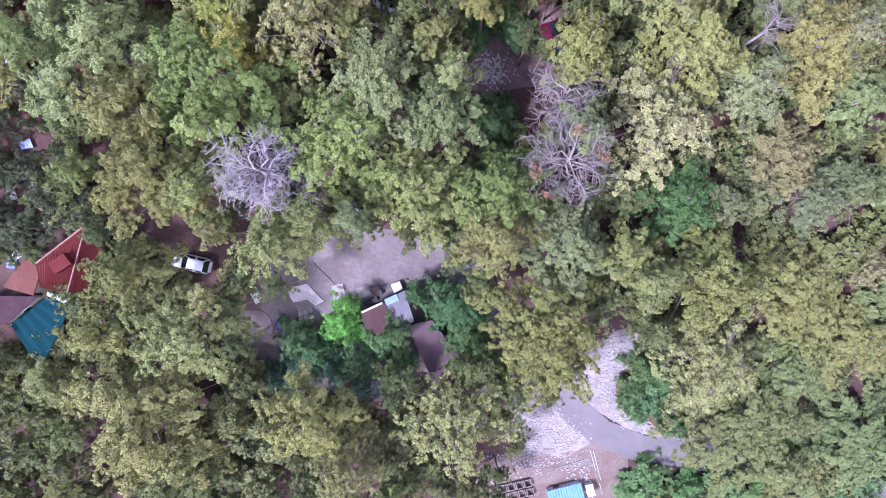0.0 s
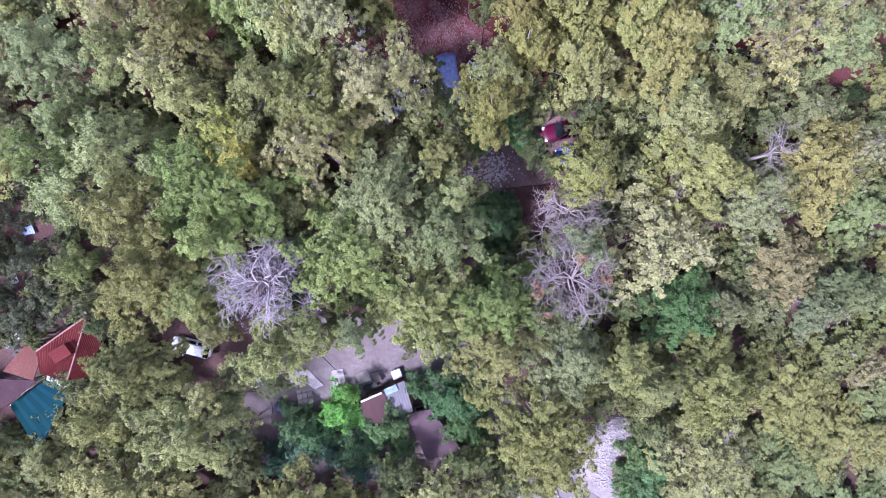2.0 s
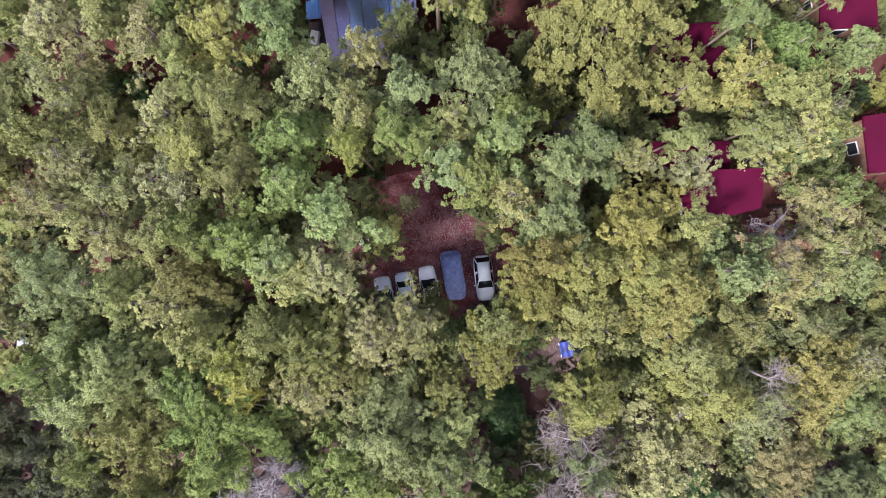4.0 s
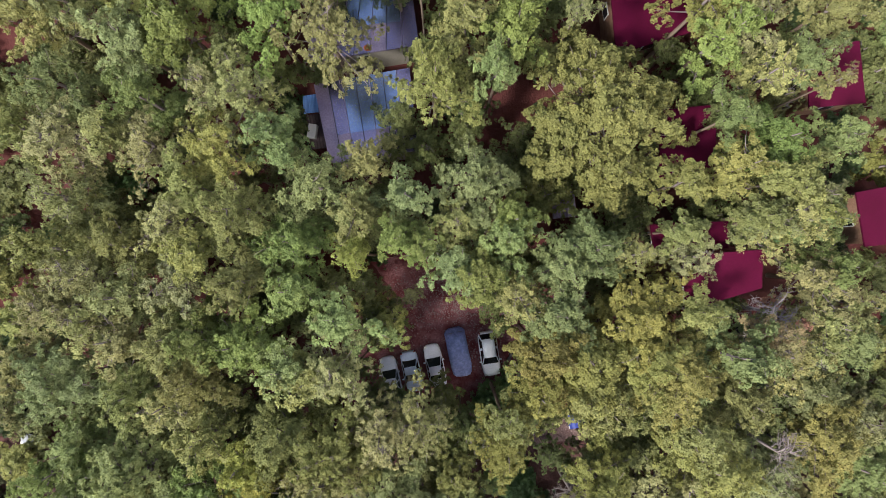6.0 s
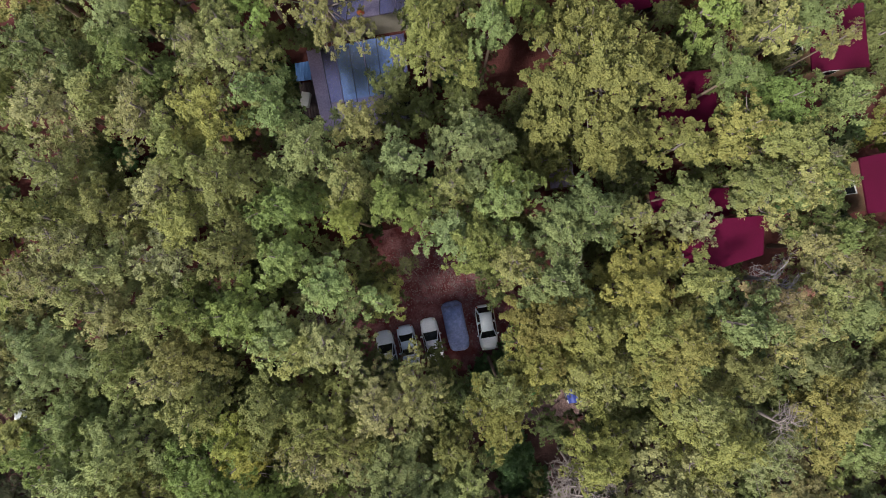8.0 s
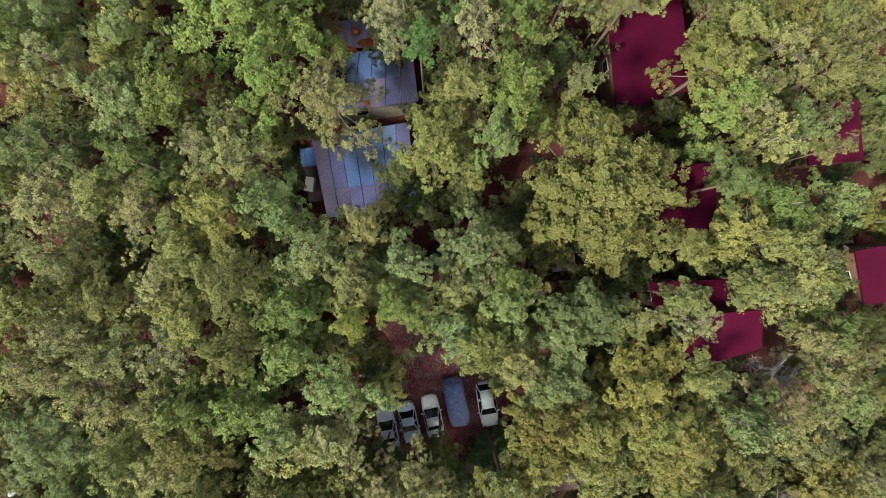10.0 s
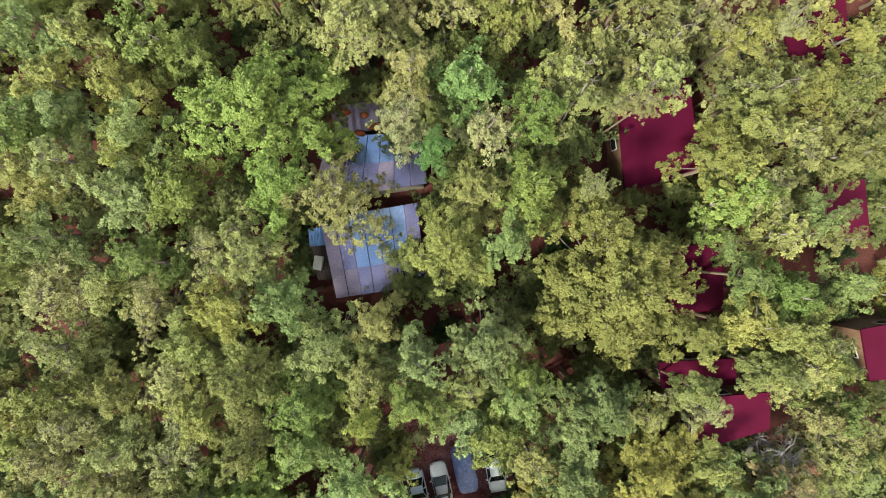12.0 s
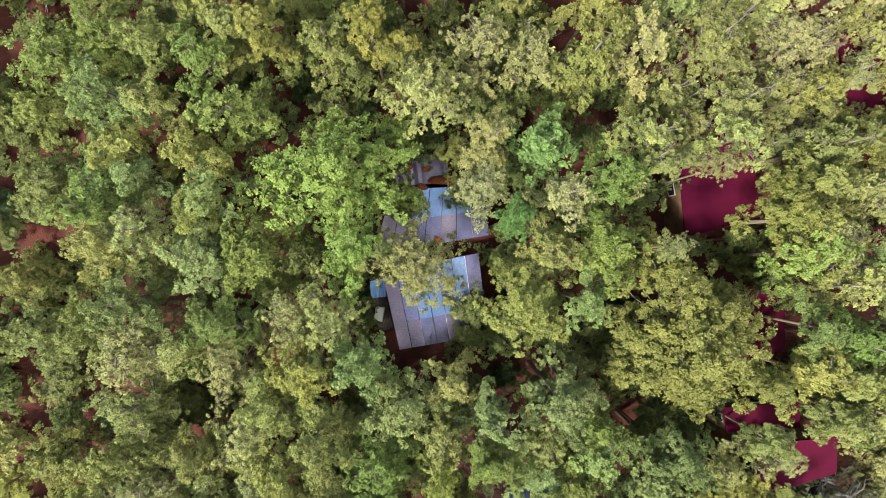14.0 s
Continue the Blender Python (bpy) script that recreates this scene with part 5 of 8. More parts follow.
# ---- bare trees ----
def dead_tree(x, y, tall, reach, limbs, seed, label, low=0.35, brown=0, wood=PALE_WOOD):
    rng = random.Random(seed)
    ob = thing("dead_tree", Matrix.Translation((x, y, land(x, y))), label, "dead tree", "dead trees")
    verts, faces = [], []
    tube(verts, faces, [Vector((0, 0, -0.4)), Vector((0.1, 0.1, tall * 0.4)), Vector((0.2, 0, tall * 0.8))], [0.26, 0.19, 0.08], 8)
    part("trunk", smooth(mesh_from("trunk", verts, faces, wood)), ob)
    leaves = []
    for k in range(limbs):
        a = k * 2.39996 + rng.uniform(-0.3, 0.3)
        z0 = tall * rng.uniform(low, 0.8)
        far_end = reach * rng.uniform(0.6, 1.1)
        tip = Vector((math.cos(a) * far_end, math.sin(a) * far_end, min(tall, z0 + tall * rng.uniform(0.02, 0.28))))
        start = Vector((0.1, 0.05, z0))
        pts = [start]
        sway = rng.uniform(-0.9, 0.9)
        for s in (0.25, 0.5, 0.75, 1.0):
            bow = Vector((-math.sin(a), math.cos(a), 0)) * sway * math.sin(s * 2.4)
            pts.append(start.lerp(tip, s) + bow + Vector((rng.uniform(-0.35, 0.35), rng.uniform(-0.35, 0.35), rng.uniform(-0.2, 0.35))))
        verts, faces = [], []
        tube(verts, faces, pts, [0.085, 0.07, 0.055, 0.04, 0.015], 5)
        for j in range(13):
            s = rng.uniform(0.2, 1.0)
            i = min(3, int(s * 4))
            p = pts[i].lerp(pts[i + 1], s * 4 - i if s < 1 else 1)
            b = a + rng.choice((-1, 1)) * rng.uniform(0.4, 1.6)
            step = rng.uniform(0.5, 1.6)
            p1 = p + Vector((math.cos(b), math.sin(b), rng.uniform(-0.3, 0.5))) * step * 0.55
            b2 = b + rng.uniform(-0.9, 0.9)
            p2 = p1 + Vector((math.cos(b2), math.sin(b2), rng.uniform(-0.4, 0.4))) * step * 0.6
            tube(verts, faces, [p, p1, p2], [0.036, 0.025, 0.01], 4)
            for q in (0.4, 0.8):
                p3 = p1.lerp(p2, q)
                b3 = b2 + rng.choice((-1, 1)) * 0.9
                tube(verts, faces, [p3, p3 + Vector((math.cos(b3), math.sin(b3), 0.3)) * step * 0.35], [0.018, 0.007], 3)
        part("limb", smooth(mesh_from("limb", verts, faces, wood)), ob)
        if brown and k % brown == 0:
            for _ in range(14):
                way = Vector((rng.gauss(0, 1), rng.gauss(0, 1), abs(rng.gauss(0.6, 0.6))))
                leaves.append((pts[-1] + way * 0.25, way, rng.uniform(0.12, 0.2)))
    if brown:
        crown = part("crown", tuft_mesh("crown", seed, leaves, 5, NEEDLES), ob, "last browned needles")
        crown.color = (*DEAD_NEEDLE, 1)


dead_tree(-16.6, 6.5, 13.2, 3.3, 46, 5, "bleached leafless tree with tangled grey branches")
dead_tree(-13.36, 4.27, 10.5, 1.3, 9, 8, "small bleached leafless tree")
dead_tree(9.8, 7.3, 13.2, 3.4, 34, 6, "dying pine with bare grey limbs and a few brown needles", 0.45, 4, GREY_TWIG)
dead_tree(9.6, 12.9, 12.3, 2.3, 20, 9, "bare grey-branched tree among pines", 0.35, 0, GREY_TWIG)
dead_tree(26.29, 18.06, 9.6, 1.2, 4, 10, "leafless tree with twisted pale limbs", 0.6, 0, GREY_TWIG)
dead_tree(24.63, 30.37, 8.5, 1.5, 8, 14, "thin leafless tree near the bungalow", 0.4, 3)

# ---- odds and ends on the roofs and in the yard ----
rng = random.Random(31)
for hx, hy, hz, long in ((-10.6, 56.95, 12.05, 0.7), (-9.3, 56.98, 12.05, 0.5), (-8.9, 58.4, 12.2, 0.35), (-10.4, 58.6, 12.2, 0.45), (-11.0, 58.9, 12.25, 0.3), (-8.2, 52.7, 11.7, 0.4)):
    litter = thing("needle_mound", Matrix.Translation((hx, hy, hz)) @ Matrix.Rotation(rng.uniform(-0.3, 0.3), 4, "Z"), "small rusty heap of needles on the metal roof", "leaf litter", "needle heaps on the roofs")
    part("mound", loft("mound", [(-long, 0.08, -0.2, -0.06), (-long * 0.6, 0.22, -0.2, 0.03), (0, 0.28, -0.2, 0.08), (long * 0.7, 0.2, -0.2, 0.04), (long, 0.06, -0.2, -0.05)], RUST_CLOTH, 9, 2), litter)
cable = thing("cable", Matrix.Translation((-15.1, -1.7, rest(-15.1, -1.7))), "dark cable lying across the yard", "cable")
part("sheath", beam("sheath", (0, 0, 0.02), (2.6, -2.8, rest(-12.5, -4.5) - rest(-15.1, -1.7) + 0.02), 0.05, BLACK), cable)

# ---- the wood and its undergrowth ----
plant_tree(OLIVE, 37.9, -25.5, 6.2, 5.2)
plant_tree(GREY, -29.3, -24.3, 9.3, 6.2)
plant_tree(SPARSE, -10.8, -22.6, 12.6, 4.5)
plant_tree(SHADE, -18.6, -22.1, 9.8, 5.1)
plant_tree(GREY, 47.1, -22.1, 4.5, 7.9)
plant_tree(OLIVE, 33.6, -19.0, 5.9, 7.8)
plant_tree(SPARSE, 0.2, -18.2, 12.2, 7.2)
plant_tree(OLIVE, -31.7, -17.7, 12.1, 9.4)
plant_tree(OLIVE, -14.3, -17.5, 13.3, 5.1)
plant_tree(OLIVE, -43.7, -14.8, 7.4, 4.1)
plant_tree(GREY, 37.7, -12.8, 4.5, 6.3)
plant_tree(SPARSE, 27.8, -11.8, 8.4, 7.1)
plant_tree(OLIVE, 44.1, -9.9, 4.5, 6.1)
plant_tree(GOLD, -35.9, -9.1, 9.4, 3.5)
plant_tree(OLIVE, -25.7, -8.9, 12.4, 5.7)
plant_tree(OLIVE, 8.8, -7.5, 12.5, 6.7)
plant_tree(OLIVE, 35.9, -4.8, 5.5, 6.5)
plant_tree(OLIVE, 20.0, -3.3, 10.4, 3.7)
plant_tree(OLIVE, 25.9, -3.1, 9.6, 6.9)
plant_tree(RUST, 43.9, -2.6, 4.5, 3.5)
plant_tree(OLIVE, -30.7, -2.2, 10.8, 4.3)
plant_tree(OLIVE, 15.4, -0.7, 11.5, 3.2)
plant_tree(GREY, 9.8, -0.0, 12.3, 4.9)
plant_tree(OLIVE, 4.1, 0.3, 13.0, 4.2)
plant_tree(OLIVE, -16.2, 0.4, 13.3, 4.0)
plant_tree(OLIVE, -11.9, 2.2, 14.0, 2.3)
plant_tree(GREY, -8.4, 2.3, 14.3, 1.5)
plant_tree(SHADE, -38.8, 5.0, 5.8, 3.6)
plant_tree(OLIVE, -2.5, 5.3, 13.8, 5.3)
plant_tree(GREEN, 3.3, 5.3, 13.2, 4.6)
plant_tree(GREEN, -22.0, 5.8, 12.7, 3.5)
plant_tree(GREY, 44.6, 6.3, 4.5, 3.2)
plant_tree(OLIVE, -26.2, 6.3, 12.7, 5.9)
plant_tree(GREEN, -9.0, 8.5, 13.9, 5.2)
plant_tree(GREY, 11.1, 10.0, 12.8, 2.4)
plant_tree(GREEN, -20.3, 10.4, 13.2, 4.0)
plant_tree(GREY, -1.4, 11.1, 14.1, 3.7)
plant_tree(SPARSE, 18.6, 11.6, 11.5, 7.4)
plant_tree(OLIVE, -28.2, 12.6, 11.6, 4.5)
plant_tree(GREY, -6.8, 13.5, 13.9, 5.3)
plant_tree(GREY, 38.9, 13.6, 5.7, 3.7)
plant_tree(GREY, -34.7, 14.6, 9.9, 4.0)
plant_tree(SPARSE, 27.1, 14.6, 8.8, 4.8)
plant_tree(GREEN, -20.4, 14.7, 12.8, 5.9)
plant_tree(GOLD, 11.0, 16.0, 13.2, 3.5)
plant_tree(GREY, -29.0, 16.8, 11.5, 5.0)
plant_tree(LEMON, -18.0, 16.8, 12.9, 2.8)
plant_tree(OLIVE, 19.8, 16.8, 11.4, 4.8)
plant_tree(GREEN, -35.3, 17.5, 9.9, 3.2)
plant_tree(SPARSE, -11.2, 18.0, 13.9, 3.9)
plant_tree(GOLD, 33.6, 18.3, 7.9, 5.2)
plant_tree(LEMON, -18.5, 19.1, 13.0, 2.3)
plant_tree(GREY, -34.0, 19.5, 10.2, 3.2)
plant_tree(STRAW, 36.2, 19.8, 6.7, 3.3)
plant_tree(GOLD, 2.7, 20.3, 14.6, 3.1)
plant_tree(OLIVE, -10.9, 20.9, 14.2, 4.4)
plant_tree(OLIVE, -21.1, 21.3, 12.9, 2.8)
plant_tree(OLIVE, 17.9, 21.5, 12.3, 3.8)
plant_tree(SPARSE, -7.1, 21.9, 14.5, 3.1)
plant_tree(OLIVE, -15.0, 22.1, 14.1, 3.4)
plant_tree(SPARSE, -3.9, 22.9, 14.6, 3.0)
plant_tree(OLIVE, 2.3, 22.9, 14.8, 2.4)
plant_tree(OLIVE, 22.2, 23.5, 12.0, 3.3)
plant_tree(OLIVE, 10.1, 23.7, 13.8, 3.7)
plant_tree(SPARSE, -24.6, 24.0, 12.5, 3.7)
plant_tree(OLIVE, -27.5, 24.5, 12.1, 3.0)
plant_tree(GOLD, 5.1, 24.6, 15.1, 3.5)
plant_tree(GREY, -34.6, 25.1, 10.3, 4.2)
plant_tree(OLIVE, -22.0, 25.6, 13.3, 2.9)
plant_tree(GOLD, 16.9, 26.0, 13.5, 4.4)
plant_tree(OLIVE, -12.4, 26.0, 14.8, 2.8)
plant_tree(SPARSE, -10.5, 26.6, 15.0, 3.3)
plant_tree(SPARSE, 25.8, 26.7, 11.0, 3.6)
plant_tree(GREY, -13.9, 26.7, 14.8, 2.8)
plant_tree(GOLD, 9.3, 27.3, 15.0, 4.0)
plant_tree(OLIVE, 13.1, 27.4, 14.1, 2.9)
plant_tree(GREY, 19.6, 27.6, 13.4, 3.9)
plant_tree(RUST, 22.6, 27.8, 12.6, 2.4)
plant_tree(GREY, 32.4, 27.8, 8.9, 3.0)
plant_tree(GOLD, 5.2, 28.4, 15.4, 3.3)
plant_tree(GREEN, -18.1, 28.6, 14.4, 3.8)
plant_tree(SPARSE, -28.5, 28.8, 12.2, 4.0)
plant_tree(RUST, 22.9, 29.1, 12.3, 1.9)
plant_tree(SPARSE, 29.5, 29.2, 9.5, 3.7)
plant_tree(OLIVE, -22.6, 29.8, 13.4, 3.4)
plant_tree(GREEN, -20.7, 29.8, 13.8, 3.3)
plant_tree(GOLD, 12.4, 30.2, 14.4, 4.5)
plant_tree(GREY, -9.8, 30.5, 15.4, 2.7)
plant_tree(SPARSE, -29.7, 30.9, 11.9, 3.7)
plant_tree(OLIVE, 16.9, 31.0, 12.9, 2.2)
plant_tree(GREY, 6.5, 31.4, 15.4, 3.2)
plant_tree(SPARSE, -34.0, 31.7, 10.9, 3.1)
plant_tree(SPARSE, 3.3, 32.4, 15.2, 2.5)
plant_tree(GREY, -26.9, 32.6, 12.2, 3.9)
plant_tree(GREEN, -13.4, 33.0, 15.1, 2.7)
plant_tree(SPARSE, 28.1, 33.2, 9.8, 3.4)
plant_tree(STRAW, -22.2, 33.4, 13.4, 2.8)
plant_tree(OLIVE, 0.9, 33.6, 14.7, 3.1)
plant_tree(OLIVE, -16.6, 33.7, 14.6, 3.0)
plant_tree(SPARSE, -31.1, 34.3, 11.5, 3.5)
plant_tree(GREEN, 29.3, 34.4, 9.3, 2.5)
plant_tree(GREY, -0.9, 34.5, 14.4, 2.6)
plant_tree(GREY, 6.7, 34.7, 15.1, 2.3)
plant_tree(STRAW, 16.5, 35.1, 12.1, 2.4)
plant_tree(SPARSE, 11.3, 35.3, 14.7, 1.6)
plant_tree(GREY, 8.6, 35.5, 15.0, 2.9)
plant_tree(LEMON, -8.4, 35.6, 14.9, 1.8)
plant_tree(OLIVE, -32.9, 36.1, 11.0, 4.0)
plant_tree(OLIVE, -20.7, 36.3, 13.4, 3.0)
plant_tree(GREY, 2.1, 36.3, 14.7, 2.3)
plant_tree(OLIVE, -27.0, 36.4, 11.4, 3.0)
plant_tree(GREEN, -3.5, 36.6, 14.7, 2.0)
plant_tree(GREEN, -5.7, 36.7, 14.8, 1.8)
plant_tree(GREEN, -13.3, 36.8, 14.7, 3.4)
plant_tree(OLIVE, 15.3, 37.1, 13.2, 1.8)
plant_tree(SPARSE, -1.5, 37.8, 14.6, 2.0)
plant_tree(GREY, 27.1, 37.8, 9.6, 1.9)
plant_tree(SPARSE, 22.9, 37.9, 10.8, 2.7)
plant_tree(GREEN, 3.0, 38.0, 14.9, 2.5)
plant_tree(OLIVE, 21.2, 38.2, 11.5, 2.0)
plant_tree(SPARSE, -23.0, 38.3, 12.4, 3.1)
plant_tree(OLIVE, 26.3, 38.5, 9.8, 2.3)
plant_tree(SPARSE, 24.3, 38.7, 10.4, 3.3)
plant_tree(OLIVE, -8.0, 38.7, 14.5, 2.5)
plant_tree(OLIVE, -17.1, 39.2, 14.2, 3.2)
plant_tree(SPARSE, 26.3, 39.6, 9.9, 2.0)
plant_tree(GREY, -4.9, 39.8, 14.7, 2.4)
plant_tree(SPARSE, -32.0, 40.4, 11.0, 3.7)
plant_tree(OLIVE, 15.3, 40.5, 13.4, 2.1)
plant_tree(GREY, -10.9, 40.6, 14.4, 3.8)
plant_tree(OLIVE, 23.3, 40.7, 11.1, 3.3)
plant_tree(GREY, -0.0, 40.9, 15.0, 3.1)
plant_tree(OLIVE, -21.1, 41.1, 13.2, 3.0)
plant_tree(OLIVE, 19.3, 41.5, 12.6, 2.6)
plant_tree(OLIVE, -7.6, 42.2, 13.6, 2.0)
plant_tree(SPARSE, -23.6, 43.8, 12.4, 3.2)
plant_tree(GREEN, 22.8, 43.8, 11.9, 3.4)
plant_tree(GOLD, -18.7, 43.9, 13.7, 3.1)
plant_tree(GREY, 28.9, 44.0, 9.7, 2.3)
plant_tree(GREY, -13.8, 44.1, 14.1, 2.6)
plant_tree(STRAW, -31.6, 45.1, 10.6, 3.9)
plant_tree(GREY, 18.7, 45.2, 12.8, 2.0)
plant_tree(OLIVE, -27.4, 45.4, 11.4, 2.8)
plant_tree(GOLD, 9.3, 45.6, 14.8, 6.9)
plant_tree(GREEN, -23.2, 46.8, 12.3, 3.0)
plant_tree(OLIVE, -2.7, 47.1, 15.1, 3.1)
plant_tree(SPARSE, -16.0, 47.4, 13.7, 3.1)
plant_tree(SPARSE, 26.3, 47.7, 11.0, 1.3)
plant_tree(GREY, 1.7, 47.8, 15.0, 1.9)
plant_tree(SPARSE, -18.9, 47.8, 13.2, 2.2)
plant_tree(SPARSE, 21.3, 47.8, 12.4, 2.7)
plant_tree(GREY, -31.3, 49.1, 10.1, 3.3)
plant_tree(GREY, 24.7, 49.3, 11.4, 2.2)
plant_tree(GREEN, 17.5, 50.5, 13.5, 2.8)
plant_tree(SPARSE, -10.1, 51.2, 14.0, 3.6)
plant_tree(GREEN, 2.8, 51.2, 14.8, 2.7)
plant_tree(GREY, -25.0, 51.3, 11.2, 3.4)
plant_tree(SPARSE, 6.9, 51.4, 14.6, 1.2)
plant_tree(SPARSE, 20.2, 51.5, 12.6, 2.2)
plant_tree(SHADE, -18.0, 51.8, 8.2, 2.4)
plant_tree(GREEN, -14.3, 52.2, 13.2, 2.6)
plant_tree(GREEN, -21.4, 52.7, 11.9, 3.8)
plant_tree(OLIVE, 16.5, 53.0, 13.8, 3.1)
plant_tree(FRESH, -3.5, 53.7, 14.8, 1.4)
plant_tree(OLIVE, 27.9, 54.2, 9.8, 3.3)
plant_tree(OLIVE, -25.9, 54.8, 10.3, 2.3)
plant_tree(STRAW, -0.1, 54.9, 14.7, 2.2)
plant_tree(SPARSE, 22.5, 55.1, 11.7, 2.7)
plant_tree(OLIVE, 18.5, 55.6, 12.9, 2.6)
plant_tree(STRAW, -5.4, 55.7, 14.4, 2.2)
plant_tree(GREEN, 3.0, 55.9, 14.5, 2.4)
plant_tree(GREEN, -15.7, 57.5, 13.3, 5.6)
plant_tree(SPARSE, 10.0, 56.4, 14.3, 1.3)
plant_tree(GREY, -24.4, 56.5, 10.6, 2.7)
plant_tree(SPARSE, 6.1, 57.2, 14.5, 2.4)
plant_tree(GREY, -32.0, 57.9, 9.2, 3.3)
plant_tree(GREY, -29.7, 57.9, 9.5, 2.0)
plant_tree(OLIVE, -36.9, 58.2, 7.6, 3.4)
plant_tree(SPARSE, 19.8, 58.3, 12.4, 2.6)
plant_tree(SPARSE, 11.5, 58.3, 14.0, 2.4)
plant_tree(FRESH, -1.1, 58.4, 14.2, 2.7)
plant_tree(SPARSE, 5.4, 58.6, 14.3, 2.2)
plant_tree(GOLD, 23.1, 58.7, 11.4, 3.1)
plant_tree(SPARSE, -4.8, 58.9, 14.0, 2.0)
plant_tree(GOLD, -25.0, 59.2, 10.2, 2.7)
plant_tree(OLIVE, 28.4, 59.3, 9.5, 2.3)
plant_tree(GOLD, -30.6, 60.1, 8.9, 2.8)
plant_tree(SPARSE, -8.4, 61.8, 13.3, 3.0)
plant_tree(STRAW, 21.3, 62.9, 11.0, 2.2)
plant_tree(GREEN, -36.3, 63.3, 7.2, 2.4)
plant_tree(OLIVE, -28.3, 63.4, 8.7, 2.1)
plant_tree(OLIVE, 1.9, 63.6, 13.3, 2.8)
plant_tree(GREY, -31.7, 64.1, 8.0, 3.0)
plant_tree(STRAW, -1.8, 64.3, 13.1, 2.6)
plant_tree(STRAW, 5.5, 64.4, 13.2, 2.8)
plant_tree(SPARSE, 10.1, 64.7, 13.0, 3.2)
plant_tree(STRAW, -5.1, 64.7, 12.9, 2.4)
plant_tree(STRAW, 16.6, 65.0, 12.1, 2.9)
plant_tree(GREEN, -24.4, 65.6, 9.3, 2.7)
plant_tree(OLIVE, -15.0, 65.8, 11.5, 2.3)
plant_tree(GOLD, -12.1, 65.8, 12.1, 2.0)
plant_tree(GREEN, -35.0, 66.9, 7.4, 3.7)
plant_tree(GOLD, -19.5, 67.2, 10.1, 2.4)
plant_tree(OLIVE, -27.7, 67.5, 8.2, 2.3)
plant_tree(OLIVE, -22.2, 67.9, 9.4, 2.2)
plant_tree(GREEN, -31.7, 68.2, 7.6, 3.0)
plant_tree(OUTER, -23.1, -43.9, 14.8, 3.5)
plant_tree(OUTER, -43.1, -43.8, 12.0, 3.7)
plant_tree(OUTER, 22.2, -43.7, 10.0, 3.4)
plant_tree(OUTER, 36.7, -43.7, 6.5, 3.4)
plant_tree(OUTER, -28.7, -43.6, 14.4, 3.3)
plant_tree(OUTER, 3.0, -43.6, 14.8, 3.9)
plant_tree(OUTER, 57.5, -43.6, 6.5, 3.5)
plant_tree(OUTER, -13.4, -43.4, 15.1, 3.4)
plant_tree(OUTER, -49.1, -43.0, 10.3, 4.0)
plant_tree(OUTER, -58.2, -42.5, 10.8, 3.9)
plant_tree(OUTER, 11.2, -42.5, 12.8, 3.6)
plant_tree(OUTER, 27.8, -42.5, 7.5, 3.2)
plant_tree(OUTER, 17.3, -42.0, 11.2, 3.5)
plant_tree(OUTER, -6.3, -41.4, 14.5, 3.8)
plant_tree(OUTER, 42.0, -41.2, 6.5, 3.8)
plant_tree(OUTER, 48.1, -41.1, 6.5, 3.7)
plant_tree(OUTER, -33.4, -40.2, 13.1, 3.9)
plant_tree(OUTER, 63.6, -39.0, 6.5, 3.4)
plant_tree(OUTER, -19.0, -38.7, 14.6, 3.4)
plant_tree(OUTER, 55.2, -38.6, 6.5, 3.7)
plant_tree(OUTER, -55.0, -37.7, 8.7, 3.4)
plant_tree(OUTER, -24.7, -37.7, 13.5, 3.8)
plant_tree(OUTER, 25.8, -37.2, 7.7, 3.7)
plant_tree(OUTER, -42.5, -36.4, 10.4, 3.4)
plant_tree(OUTER, 50.1, -35.9, 6.5, 3.3)
plant_tree(OUTER, 40.9, -35.6, 6.5, 3.2)
plant_tree(OUTER, -35.8, -35.3, 10.6, 3.4)
plant_tree(OUTER, -8.8, -35.1, 13.4, 3.6)
plant_tree(OUTER, 34.2, -35.0, 6.5, 3.3)
plant_tree(OUTER, -51.8, -33.5, 8.5, 3.9)
plant_tree(OUTER, -59.8, -33.0, 8.6, 4.2)
plant_tree(GOLD, -25.8, -31.9, 10.4, 2.9)
plant_tree(OLIVE, 49.2, -31.9, 4.0, 2.4)
plant_tree(OLIVE, -47.4, -31.6, 7.6, 2.4)
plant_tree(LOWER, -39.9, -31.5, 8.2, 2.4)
plant_tree(GOLD, 25.8, -31.4, 4.0, 2.8)
plant_tree(LOWER, -31.0, -31.3, 8.4, 2.8)
plant_tree(OUTER, 57.8, -30.9, 6.5, 3.5)
plant_tree(GOLD, -21.5, -30.1, 10.6, 2.7)
plant_tree(SPARSE, -36.4, -30.0, 7.8, 2.6)
plant_tree(GREY, -10.0, -29.9, 11.4, 2.6)
plant_tree(LOWER, -51.1, -29.5, 4.8, 2.7)
plant_tree(LOWER, -28.1, -29.4, 4.4, 1.8)
plant_tree(SHRUB, 28.8, -29.3, 2.6, 3.2)
plant_tree(SHRUB, 38.5, -29.2, 2.6, 3.7)
plant_tree(SHRUB, 22.6, -29.0, 2.6, 3.8)
plant_tree(OUTER, 63.8, -29.0, 6.5, 3.6)
plant_tree(SHRUB, 33.1, -28.9, 2.6, 3.3)
plant_tree(LOWER, -41.6, -28.8, 6.1, 2.7)
plant_tree(GREEN, -16.9, -28.6, 10.0, 1.8)
plant_tree(SHRUB, 43.8, -28.6, 2.6, 3.7)
